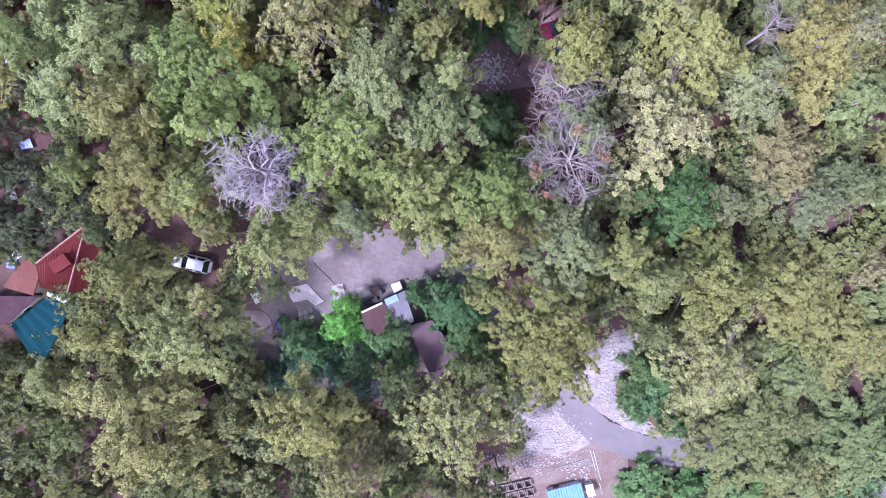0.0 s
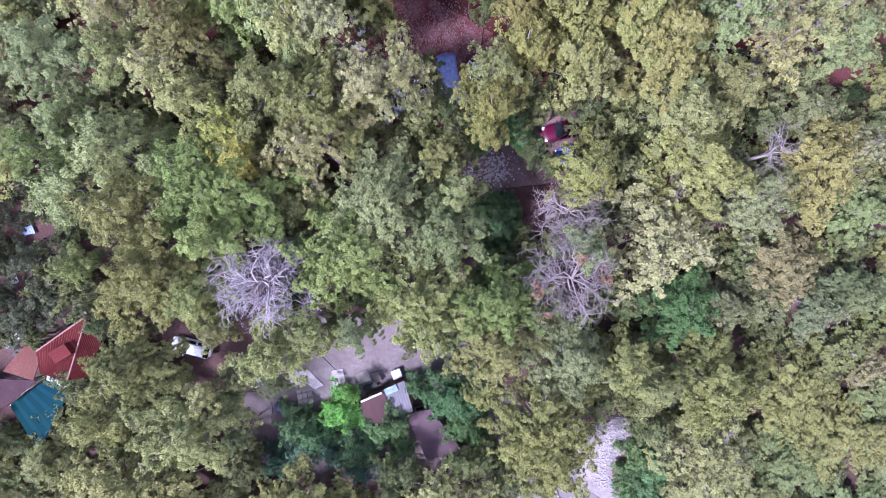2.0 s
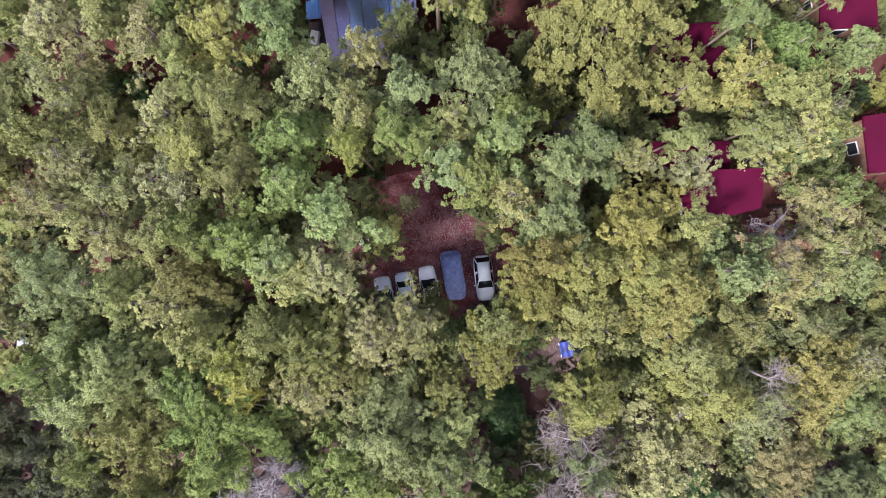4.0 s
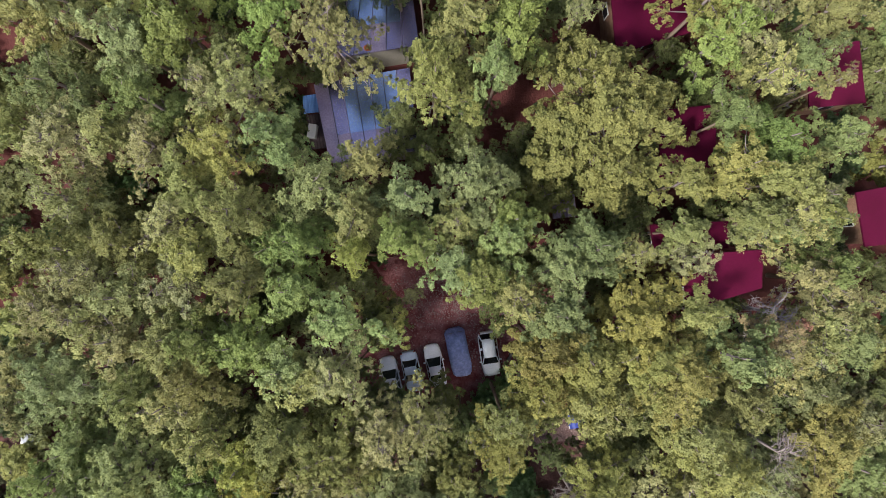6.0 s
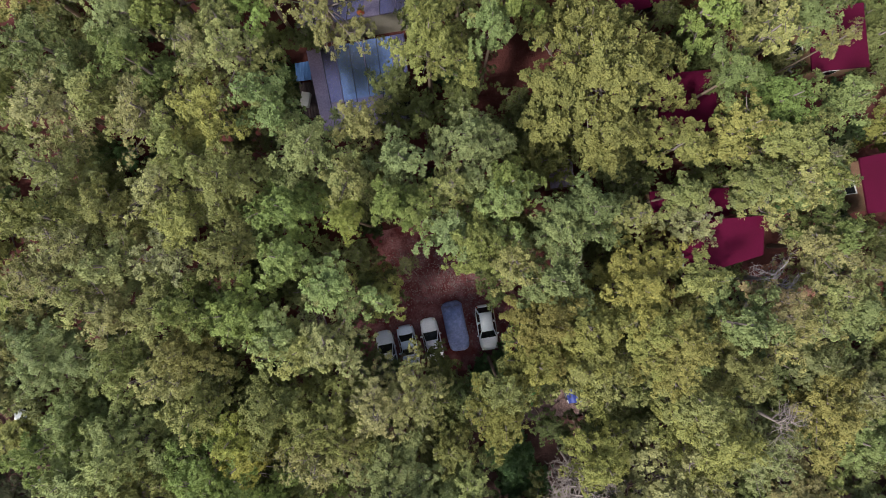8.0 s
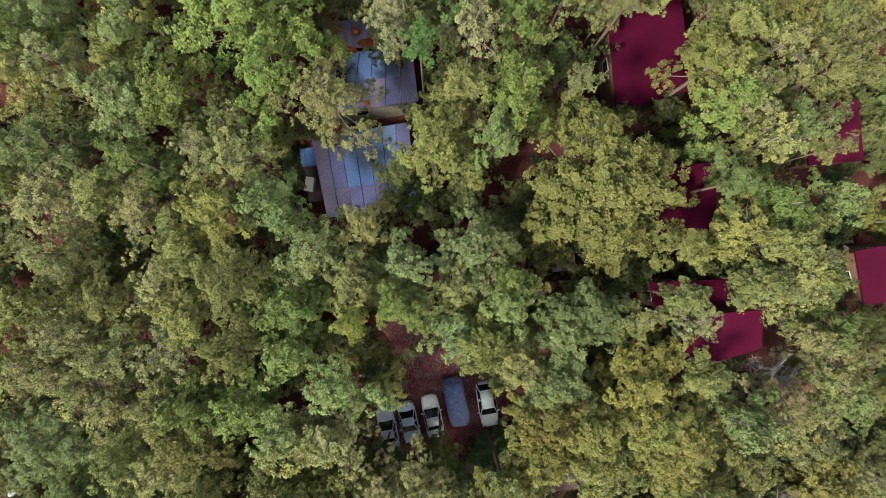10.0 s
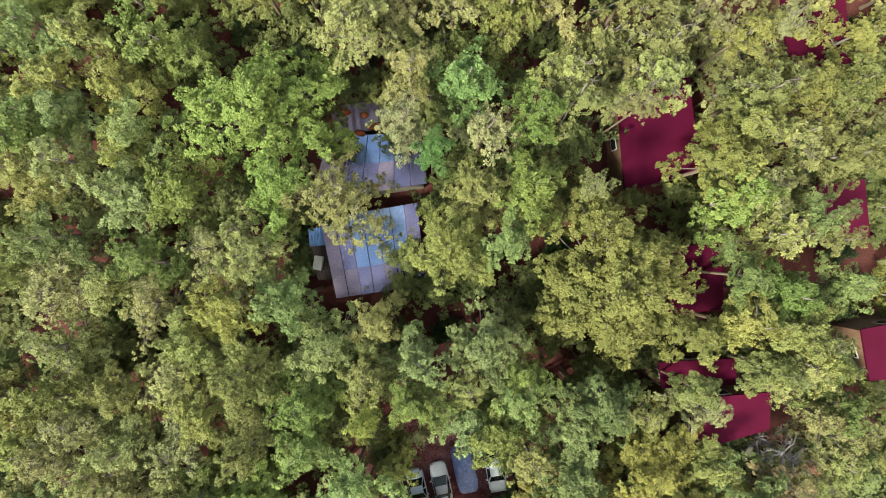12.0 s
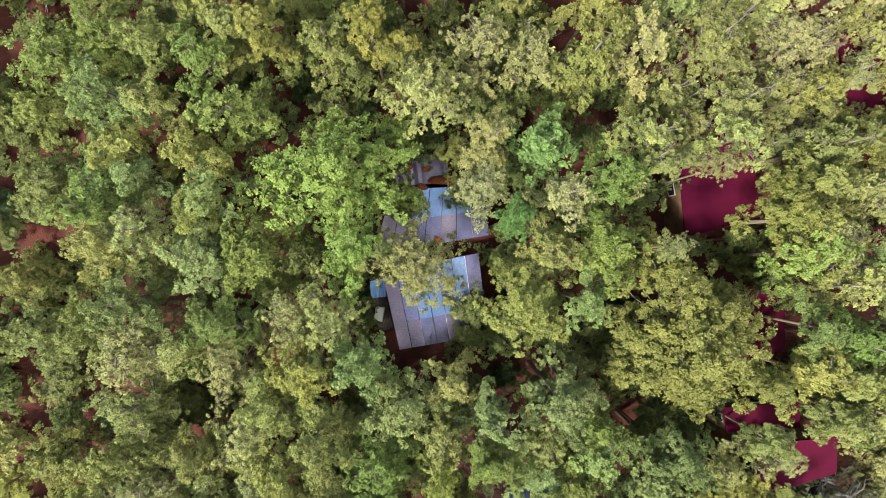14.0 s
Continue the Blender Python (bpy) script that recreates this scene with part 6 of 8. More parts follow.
plant_tree(SHADE, 5.3, -28.4, 6.9, 1.5)
plant_tree(OLIVE, -44.2, -28.2, 7.4, 2.9)
plant_tree(SHRUB, 49.1, -28.1, 2.6, 3.7)
plant_tree(OUTER, -54.9, -27.8, 7.1, 3.9)
plant_tree(LOWER, -51.7, -27.5, 4.6, 2.7)
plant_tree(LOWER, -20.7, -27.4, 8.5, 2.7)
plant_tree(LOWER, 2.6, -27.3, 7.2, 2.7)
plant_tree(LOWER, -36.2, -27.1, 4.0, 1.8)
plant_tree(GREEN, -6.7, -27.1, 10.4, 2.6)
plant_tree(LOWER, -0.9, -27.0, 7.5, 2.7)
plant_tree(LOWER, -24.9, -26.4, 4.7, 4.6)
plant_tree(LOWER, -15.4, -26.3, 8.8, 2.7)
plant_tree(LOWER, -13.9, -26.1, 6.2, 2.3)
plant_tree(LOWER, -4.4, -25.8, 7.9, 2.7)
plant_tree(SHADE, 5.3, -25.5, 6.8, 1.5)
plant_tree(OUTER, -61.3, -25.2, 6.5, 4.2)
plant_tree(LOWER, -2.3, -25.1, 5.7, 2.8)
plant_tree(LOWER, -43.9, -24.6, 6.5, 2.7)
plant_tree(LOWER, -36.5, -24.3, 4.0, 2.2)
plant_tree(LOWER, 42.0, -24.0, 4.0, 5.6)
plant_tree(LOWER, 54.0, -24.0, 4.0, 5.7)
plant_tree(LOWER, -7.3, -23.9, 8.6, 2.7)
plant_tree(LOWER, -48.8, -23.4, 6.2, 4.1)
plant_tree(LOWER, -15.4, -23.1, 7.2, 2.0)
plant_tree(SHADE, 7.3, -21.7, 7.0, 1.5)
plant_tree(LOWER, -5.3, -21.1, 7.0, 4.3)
plant_tree(GREEN, -43.1, -21.0, 6.4, 2.6)
plant_tree(OUTER, 59.7, -20.9, 6.5, 3.5)
plant_tree(SHRUB, 26.5, -20.6, 2.6, 1.8)
plant_tree(LOWER, 38.6, -20.4, 4.0, 2.0)
plant_tree(SHRUB, 25.1, -19.9, 2.6, 2.6)
plant_tree(LOWER, -50.7, -19.8, 4.8, 2.7)
plant_tree(LOWER, -46.2, -19.5, 4.8, 2.7)
plant_tree(LOWER, 5.9, -19.4, 5.6, 2.4)
plant_tree(LOWER, -10.6, -18.9, 8.3, 3.8)
plant_tree(OUTER, -58.6, -18.7, 6.5, 3.9)
plant_tree(LOWER, -23.8, -18.7, 7.9, 3.4)
plant_tree(SHRUB, 22.7, -18.3, 2.6, 2.4)
plant_tree(LOWER, -41.5, -18.1, 4.0, 2.2)
plant_tree(SHRUB, 20.8, -18.0, 2.6, 1.9)
plant_tree(LOWER, 27.0, -17.5, 4.0, 3.9)
plant_tree(LOWER, -50.2, -16.8, 4.7, 2.7)
plant_tree(LOWER, 51.2, -16.6, 4.0, 5.0)
plant_tree(SHRUB, 24.1, -16.2, 2.6, 2.6)
plant_tree(SHRUB, 20.7, -16.1, 2.6, 1.9)
plant_tree(OUTER, 56.6, -16.1, 6.5, 3.3)
plant_tree(SHADE, -6.4, -16.0, 8.1, 1.5)
plant_tree(TEAL, -9.9, -15.9, 3.6, 1.6)
plant_tree(SHADE, 10.2, -15.5, 8.0, 1.5)
plant_tree(LOWER, -47.0, -15.5, 4.0, 2.8)
plant_tree(LOWER, 43.2, -15.0, 4.0, 2.2)
plant_tree(TEAL, -19.3, -14.8, 3.6, 2.2)
plant_tree(OUTER, -51.9, -14.6, 7.5, 3.4)
plant_tree(LOWER, -22.6, -14.6, 7.7, 3.0)
plant_tree(LOWER, 5.9, -14.5, 8.4, 2.7)
plant_tree(LOWER, 31.6, -14.2, 4.0, 4.9)
plant_tree(SHADE, -4.7, -14.1, 8.1, 2.1)
plant_tree(LOWER, -49.5, -13.8, 4.6, 2.7)
plant_tree(TEAL, -13.1, -13.7, 3.6, 2.2)
plant_tree(TEAL, -16.3, -13.6, 3.6, 2.5)
plant_tree(SHRUB, 21.2, -13.5, 2.6, 2.1)
plant_tree(SHRUB, 23.1, -13.5, 2.6, 2.7)
plant_tree(LOWER, -35.5, -13.1, 4.0, 2.1)
plant_tree(LOWER, 10.0, -13.1, 6.9, 2.4)
plant_tree(SHADE, -6.3, -13.1, 8.3, 1.5)
plant_tree(LOWER, 12.9, -13.0, 6.5, 2.0)
plant_tree(LOWER, 3.4, -12.7, 8.7, 2.7)
plant_tree(LOWER, -46.5, -12.6, 4.0, 2.0)
plant_tree(FIG, -5.0, -12.6, 4.0, 1.6)
plant_tree(FIG, -9.3, -11.9, 5.2, 3.1)
plant_tree(SHADE, 1.0, -11.9, 8.6, 1.5)
plant_tree(SHADE, -48.1, -11.8, 4.7, 1.5)
plant_tree(OUTER, 63.5, -11.7, 6.5, 3.3)
plant_tree(LOWER, -43.1, -11.4, 4.0, 3.3)
plant_tree(LOWER, -29.9, -11.3, 5.5, 1.8)
plant_tree(FIG, -15.0, -11.3, 4.0, 2.4)
plant_tree(FIG, 3.1, -11.2, 4.0, 2.2)
plant_tree(LOWER, -38.5, -11.1, 4.0, 3.5)
plant_tree(SHADE, -49.0, -11.0, 4.5, 1.5)
plant_tree(OUTER, -60.4, -10.3, 7.2, 4.1)
plant_tree(FIG, -16.9, -10.1, 4.0, 2.5)
plant_tree(FIG, -7.5, -10.1, 5.2, 2.7)
plant_tree(FIG, 8.9, -9.9, 4.0, 1.3)
plant_tree(SHADE, -21.3, -9.6, 8.5, 1.5)
plant_tree(LOWER, -33.5, -9.6, 4.4, 4.0)
plant_tree(FIG, -5.8, -9.2, 5.2, 1.9)
plant_tree(GREY, 51.6, -9.2, 4.0, 3.0)
plant_tree(FIG, 1.0, -9.0, 4.0, 3.1)
plant_tree(LOWER, 38.6, -8.8, 4.0, 1.8)
plant_tree(SHADE, 19.9, -8.7, 6.7, 1.5)
plant_tree(LOWER, 21.7, -8.7, 6.3, 2.7)
plant_tree(OUTER, -52.9, -8.7, 6.7, 3.5)
plant_tree(OUTER, 56.7, -8.4, 6.5, 3.4)
plant_tree(BRIGHT, -11.7, -8.3, 4.2, 2.9)
plant_tree(LOWER, 26.9, -7.5, 4.0, 4.5)
plant_tree(LOWER, 19.1, -6.9, 5.8, 2.1)
plant_tree(LOWER, -34.4, -6.4, 5.9, 2.7)
plant_tree(LOWER, -39.0, -6.3, 5.3, 2.7)
plant_tree(BRIGHT, -10.4, -6.1, 4.2, 1.1)
plant_tree(LOWER, 47.7, -6.0, 4.0, 5.1)
plant_tree(SHADE, -21.8, -6.0, 8.6, 2.1)
plant_tree(LOWER, 15.2, -5.8, 7.4, 2.7)
plant_tree(LOWER, -31.0, -5.0, 5.3, 2.4)
plant_tree(FIG, -3.7, -4.9, 4.0, 1.5)
plant_tree(SHADE, -39.9, -4.7, 4.9, 2.1)
plant_tree(OLIVE, -22.9, -4.9, 10.0, 2.5)
plant_tree(OUTER, -57.3, -3.8, 6.8, 4.2)
plant_tree(SHRUB, 18.1, -3.8, 2.6, 3.0)
plant_tree(SHADE, -16.8, -3.7, 8.8, 1.5)
plant_tree(LOWER, 2.9, -3.3, 7.4, 1.8)
plant_tree(LOWER, 14.7, -3.3, 6.5, 2.4)
plant_tree(LOWER, -20.7, -3.1, 7.9, 2.0)
plant_tree(LOWER, -34.1, -3.0, 4.3, 2.6)
plant_tree(OUTER, 60.3, -2.9, 6.5, 3.4)
plant_tree(SHADE, -39.6, -2.8, 4.8, 2.1)
plant_tree(SHADE, 0.7, -1.5, 8.6, 1.5)
plant_tree(LOWER, 42.1, -0.8, 4.0, 4.8)
plant_tree(SHADE, -47.3, -0.6, 4.0, 2.1)
plant_tree(SHADE, -43.1, -0.5, 4.0, 1.5)
plant_tree(LOWER, -33.1, -0.2, 4.4, 2.0)
plant_tree(LOWER, 13.5, 0.3, 7.0, 2.9)
plant_tree(LOWER, 18.9, 0.3, 5.5, 3.4)
plant_tree(LOWER, 35.9, 0.5, 4.0, 2.7)
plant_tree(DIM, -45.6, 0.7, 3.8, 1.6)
plant_tree(LOWER, 47.7, 1.1, 4.0, 2.7)
plant_tree(LOWER, -3.6, 1.2, 9.5, 1.6)
plant_tree(OLIVE, -21.9, 1.5, 10.5, 2.1)
plant_tree(SHADE, -34.5, 1.4, 6.3, 1.5)
plant_tree(OUTER, 63.5, 1.6, 6.5, 3.8)
plant_tree(LOWER, -0.4, 1.7, 9.2, 2.7)
plant_tree(OUTER, -52.9, 1.8, 6.6, 3.5)
plant_tree(LOWER, 26.7, 1.9, 4.0, 3.8)
plant_tree(LOWER, 48.9, 1.9, 4.0, 2.7)
plant_tree(LOWER, 47.5, 2.0, 4.0, 2.7)
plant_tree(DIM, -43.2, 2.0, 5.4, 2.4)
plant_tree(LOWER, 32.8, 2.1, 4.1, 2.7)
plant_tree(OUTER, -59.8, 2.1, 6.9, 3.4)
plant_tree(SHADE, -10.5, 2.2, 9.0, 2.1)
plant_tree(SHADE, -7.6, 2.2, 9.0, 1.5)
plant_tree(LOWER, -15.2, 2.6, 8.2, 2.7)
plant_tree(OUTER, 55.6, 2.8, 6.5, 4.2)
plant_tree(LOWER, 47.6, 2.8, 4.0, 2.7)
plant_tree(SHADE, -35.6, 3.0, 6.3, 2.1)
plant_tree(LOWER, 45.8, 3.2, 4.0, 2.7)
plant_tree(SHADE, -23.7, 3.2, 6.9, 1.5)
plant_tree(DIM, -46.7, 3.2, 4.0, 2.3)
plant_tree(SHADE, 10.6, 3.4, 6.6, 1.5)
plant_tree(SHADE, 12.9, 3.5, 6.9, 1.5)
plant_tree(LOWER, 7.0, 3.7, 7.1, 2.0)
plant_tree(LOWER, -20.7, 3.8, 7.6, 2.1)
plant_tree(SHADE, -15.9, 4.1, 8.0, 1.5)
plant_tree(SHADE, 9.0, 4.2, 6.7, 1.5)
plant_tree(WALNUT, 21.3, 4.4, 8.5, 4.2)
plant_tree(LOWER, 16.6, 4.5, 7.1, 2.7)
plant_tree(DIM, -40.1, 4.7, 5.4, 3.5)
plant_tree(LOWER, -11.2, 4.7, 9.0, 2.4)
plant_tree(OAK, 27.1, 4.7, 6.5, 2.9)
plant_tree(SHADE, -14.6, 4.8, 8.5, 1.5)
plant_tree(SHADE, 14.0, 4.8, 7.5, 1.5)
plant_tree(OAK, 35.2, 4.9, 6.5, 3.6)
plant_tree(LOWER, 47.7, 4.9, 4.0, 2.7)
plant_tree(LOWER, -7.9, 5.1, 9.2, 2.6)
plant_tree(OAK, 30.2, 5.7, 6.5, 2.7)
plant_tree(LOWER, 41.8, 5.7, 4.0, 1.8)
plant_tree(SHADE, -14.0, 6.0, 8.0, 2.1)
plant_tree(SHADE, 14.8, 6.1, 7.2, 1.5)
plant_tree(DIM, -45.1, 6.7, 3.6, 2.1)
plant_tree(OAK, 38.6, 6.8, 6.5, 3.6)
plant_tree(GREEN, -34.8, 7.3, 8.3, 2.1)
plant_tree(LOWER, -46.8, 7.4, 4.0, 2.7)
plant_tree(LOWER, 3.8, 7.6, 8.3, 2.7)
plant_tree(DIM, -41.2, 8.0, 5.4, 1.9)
plant_tree(SHADE, 15.0, 8.1, 6.7, 2.1)
plant_tree(OUTER, -57.4, 8.3, 6.5, 3.7)
plant_tree(LOWER, 6.8, 8.3, 7.5, 2.7)
plant_tree(OUTER, 55.5, 8.3, 6.5, 3.2)
plant_tree(SHADE, -37.8, 8.4, 4.7, 1.5)
plant_tree(LOWER, 28.5, 8.4, 5.4, 2.7)
plant_tree(OUTER, 51.6, 8.5, 6.5, 2.3)
plant_tree(BROWN_OAK, 31.8, 8.7, 7.5, 4.0)
plant_tree(OUTER, 63.5, 8.7, 6.5, 4.1)
plant_tree(LOWER, -31.0, 8.8, 6.1, 3.0)
plant_tree(LOWER, 25.0, 9.1, 4.4, 3.3)
plant_tree(OUTER, -51.8, 9.4, 6.5, 3.4)
plant_tree(LOWER, -14.5, 9.4, 8.6, 2.6)
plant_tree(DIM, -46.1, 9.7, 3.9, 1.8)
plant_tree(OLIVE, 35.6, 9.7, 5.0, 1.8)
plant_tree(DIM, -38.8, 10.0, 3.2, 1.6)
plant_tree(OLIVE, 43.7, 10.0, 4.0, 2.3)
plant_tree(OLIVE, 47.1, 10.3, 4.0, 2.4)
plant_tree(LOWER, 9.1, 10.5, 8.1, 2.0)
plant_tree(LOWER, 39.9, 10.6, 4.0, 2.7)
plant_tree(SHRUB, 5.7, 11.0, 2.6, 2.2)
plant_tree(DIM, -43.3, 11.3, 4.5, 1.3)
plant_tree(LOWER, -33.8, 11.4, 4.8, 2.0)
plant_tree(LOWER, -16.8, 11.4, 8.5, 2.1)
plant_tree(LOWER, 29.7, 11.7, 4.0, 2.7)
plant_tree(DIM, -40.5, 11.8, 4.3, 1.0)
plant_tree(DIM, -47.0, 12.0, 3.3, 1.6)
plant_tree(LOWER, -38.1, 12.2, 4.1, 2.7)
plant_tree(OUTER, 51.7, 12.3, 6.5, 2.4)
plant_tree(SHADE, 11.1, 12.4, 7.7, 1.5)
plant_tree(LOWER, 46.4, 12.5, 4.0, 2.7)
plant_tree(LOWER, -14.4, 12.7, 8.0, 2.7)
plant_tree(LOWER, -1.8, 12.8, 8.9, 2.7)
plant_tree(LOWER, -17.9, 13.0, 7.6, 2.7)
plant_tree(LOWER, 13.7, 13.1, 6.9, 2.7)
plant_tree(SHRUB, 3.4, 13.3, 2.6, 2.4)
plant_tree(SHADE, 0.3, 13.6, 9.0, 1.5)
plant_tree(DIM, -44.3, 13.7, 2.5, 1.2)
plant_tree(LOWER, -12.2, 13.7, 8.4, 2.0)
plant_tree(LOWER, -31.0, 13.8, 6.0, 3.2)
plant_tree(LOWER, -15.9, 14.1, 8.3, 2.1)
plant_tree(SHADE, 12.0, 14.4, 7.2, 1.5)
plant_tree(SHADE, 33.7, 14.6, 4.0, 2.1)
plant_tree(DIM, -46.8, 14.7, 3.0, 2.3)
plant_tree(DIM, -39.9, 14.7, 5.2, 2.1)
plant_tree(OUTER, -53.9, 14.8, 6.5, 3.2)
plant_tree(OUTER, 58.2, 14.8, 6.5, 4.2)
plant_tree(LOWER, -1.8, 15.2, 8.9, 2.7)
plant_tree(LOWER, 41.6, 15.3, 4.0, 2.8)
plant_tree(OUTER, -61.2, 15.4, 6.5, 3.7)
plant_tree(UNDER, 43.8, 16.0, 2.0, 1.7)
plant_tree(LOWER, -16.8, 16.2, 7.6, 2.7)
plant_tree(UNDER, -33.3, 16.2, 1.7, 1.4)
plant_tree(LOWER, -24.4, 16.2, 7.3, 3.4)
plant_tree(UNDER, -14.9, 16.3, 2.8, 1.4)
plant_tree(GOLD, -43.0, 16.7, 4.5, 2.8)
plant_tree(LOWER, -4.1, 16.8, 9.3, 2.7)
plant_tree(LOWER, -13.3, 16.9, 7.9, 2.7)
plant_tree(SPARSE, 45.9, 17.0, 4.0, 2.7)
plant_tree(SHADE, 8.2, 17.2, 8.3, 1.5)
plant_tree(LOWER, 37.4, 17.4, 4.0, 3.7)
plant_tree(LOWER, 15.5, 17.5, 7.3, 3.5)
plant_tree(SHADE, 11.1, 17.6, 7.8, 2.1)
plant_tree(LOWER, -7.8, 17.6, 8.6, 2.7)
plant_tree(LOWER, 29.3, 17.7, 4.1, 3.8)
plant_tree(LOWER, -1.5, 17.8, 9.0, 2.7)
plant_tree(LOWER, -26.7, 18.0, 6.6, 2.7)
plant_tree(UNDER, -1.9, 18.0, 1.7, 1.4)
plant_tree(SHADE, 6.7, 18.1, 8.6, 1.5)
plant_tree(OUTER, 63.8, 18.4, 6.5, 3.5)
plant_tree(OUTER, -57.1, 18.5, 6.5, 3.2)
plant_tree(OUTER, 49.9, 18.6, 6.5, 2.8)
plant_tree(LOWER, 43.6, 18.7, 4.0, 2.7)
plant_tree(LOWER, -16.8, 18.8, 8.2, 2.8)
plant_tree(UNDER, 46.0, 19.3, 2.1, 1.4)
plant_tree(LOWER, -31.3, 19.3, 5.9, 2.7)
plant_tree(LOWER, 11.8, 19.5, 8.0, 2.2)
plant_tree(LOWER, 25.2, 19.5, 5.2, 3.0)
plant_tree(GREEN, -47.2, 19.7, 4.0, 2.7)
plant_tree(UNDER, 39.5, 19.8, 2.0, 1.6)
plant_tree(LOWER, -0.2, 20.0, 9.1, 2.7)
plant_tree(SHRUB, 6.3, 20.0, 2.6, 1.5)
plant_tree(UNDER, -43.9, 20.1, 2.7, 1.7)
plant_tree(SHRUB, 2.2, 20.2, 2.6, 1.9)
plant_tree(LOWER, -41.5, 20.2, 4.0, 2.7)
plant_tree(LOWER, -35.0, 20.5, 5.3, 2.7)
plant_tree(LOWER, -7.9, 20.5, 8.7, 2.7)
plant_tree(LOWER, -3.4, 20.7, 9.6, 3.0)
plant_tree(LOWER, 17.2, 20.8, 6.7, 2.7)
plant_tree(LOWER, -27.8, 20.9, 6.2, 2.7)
plant_tree(OUTER, -52.4, 21.2, 6.5, 3.3)
plant_tree(LOWER, 21.8, 21.2, 6.6, 2.7)
plant_tree(OUTER, 54.6, 21.2, 6.5, 3.4)
plant_tree(LOWER, -20.5, 21.2, 7.7, 2.7)
plant_tree(LOWER, 15.1, 21.3, 7.7, 1.7)
plant_tree(LOWER, 13.4, 21.3, 7.2, 2.7)
plant_tree(SHADE, -0.8, 21.4, 9.1, 1.5)
plant_tree(UNDER, 6.2, 21.4, 2.5, 1.6)
plant_tree(LOWER, 37.8, 21.4, 4.0, 2.6)
plant_tree(LOWER, -17.9, 21.4, 7.8, 2.7)
plant_tree(SPARSE, -42.9, 21.5, 4.8, 2.3)
plant_tree(OUTER, 46.8, 21.8, 6.5, 2.4)
plant_tree(SHADE, 11.2, 21.9, 7.5, 2.1)
plant_tree(UNDER, -17.9, 21.9, 2.4, 1.3)
plant_tree(UNDER, 43.1, 21.9, 1.5, 1.2)
plant_tree(SHRUB, 5.0, 22.2, 2.6, 1.7)
plant_tree(SHADE, 7.4, 22.2, 8.7, 2.1)
plant_tree(LOWER, 40.8, 22.2, 4.0, 2.7)
plant_tree(LOWER, 29.4, 22.3, 4.8, 2.7)
plant_tree(SHADE, 9.0, 22.3, 8.1, 1.5)
plant_tree(LOWER, 24.8, 22.4, 5.3, 2.7)
plant_tree(LOWER, 34.4, 22.5, 4.0, 3.2)
plant_tree(OAK, 31.1, 22.7, 6.5, 2.8)
plant_tree(LOWER, -34.9, 23.0, 5.1, 2.7)
plant_tree(OUTER, -61.4, 23.0, 6.5, 3.3)
plant_tree(UNDER, 24.1, 23.1, 1.5, 1.8)
plant_tree(SHADE, -5.9, 23.4, 9.0, 1.5)
plant_tree(LOWER, -21.0, 23.4, 7.8, 2.7)
plant_tree(SHADE, -7.2, 23.4, 9.0, 1.5)
plant_tree(LOWER, -43.5, 23.6, 4.0, 2.7)
plant_tree(GREEN, -46.6, 23.7, 4.0, 2.8)
plant_tree(LOWER, 15.0, 23.8, 7.6, 2.7)
plant_tree(UNDER, 27.8, 23.8, 2.6, 1.4)
plant_tree(LOWER, 5.6, 23.9, 9.4, 2.7)
plant_tree(LOWER, 18.9, 24.0, 7.9, 2.8)
plant_tree(UNDER, 15.3, 24.1, 2.4, 1.1)
plant_tree(SHADE, -8.6, 24.2, 9.0, 1.5)
plant_tree(LOWER, -31.6, 24.3, 6.1, 3.2)
plant_tree(LOWER, -2.4, 24.4, 9.8, 1.6)
plant_tree(UNDER, -27.7, 24.6, 2.6, 1.3)
plant_tree(LOWER, -13.8, 24.7, 9.6, 2.6)
plant_tree(UNDER, 37.9, 24.8, 2.2, 1.3)
plant_tree(OUTER, 61.3, 24.9, 6.5, 4.1)
plant_tree(LOWER, -22.5, 25.2, 7.6, 2.7)
plant_tree(LOWER, 23.0, 25.4, 7.3, 2.6)
plant_tree(OLIVE, 41.1, 26.0, 4.0, 2.9)
plant_tree(SHADE, -9.8, 26.1, 7.4, 1.5)
plant_tree(LOWER, -43.1, 26.2, 4.2, 2.8)
plant_tree(LOWER, 30.6, 26.2, 3.7, 3.0)
plant_tree(UNDER, 47.1, 26.6, 1.8, 1.3)
plant_tree(OUTER, -52.5, 26.7, 6.5, 3.8)
plant_tree(OUTER, -58.4, 26.9, 6.5, 3.5)
plant_tree(LOWER, -19.7, 26.9, 7.2, 3.3)
plant_tree(OLIVE, -39.1, 27.1, 7.4, 2.8)
plant_tree(UNDER, 35.0, 27.9, 2.3, 1.4)
plant_tree(OUTER, 48.2, 28.0, 6.5, 2.4)
plant_tree(UNDER, -42.9, 28.2, 2.4, 1.7)
plant_tree(SPARSE, -47.5, 28.5, 4.4, 2.9)
plant_tree(UNDER, 41.9, 28.8, 1.7, 1.5)
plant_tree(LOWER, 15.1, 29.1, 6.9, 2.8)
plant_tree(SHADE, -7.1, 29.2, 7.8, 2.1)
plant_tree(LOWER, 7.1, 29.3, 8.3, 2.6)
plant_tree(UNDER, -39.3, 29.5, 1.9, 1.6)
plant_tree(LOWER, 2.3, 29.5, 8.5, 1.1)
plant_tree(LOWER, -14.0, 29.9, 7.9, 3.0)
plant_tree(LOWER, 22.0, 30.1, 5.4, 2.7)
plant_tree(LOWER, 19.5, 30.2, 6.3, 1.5)
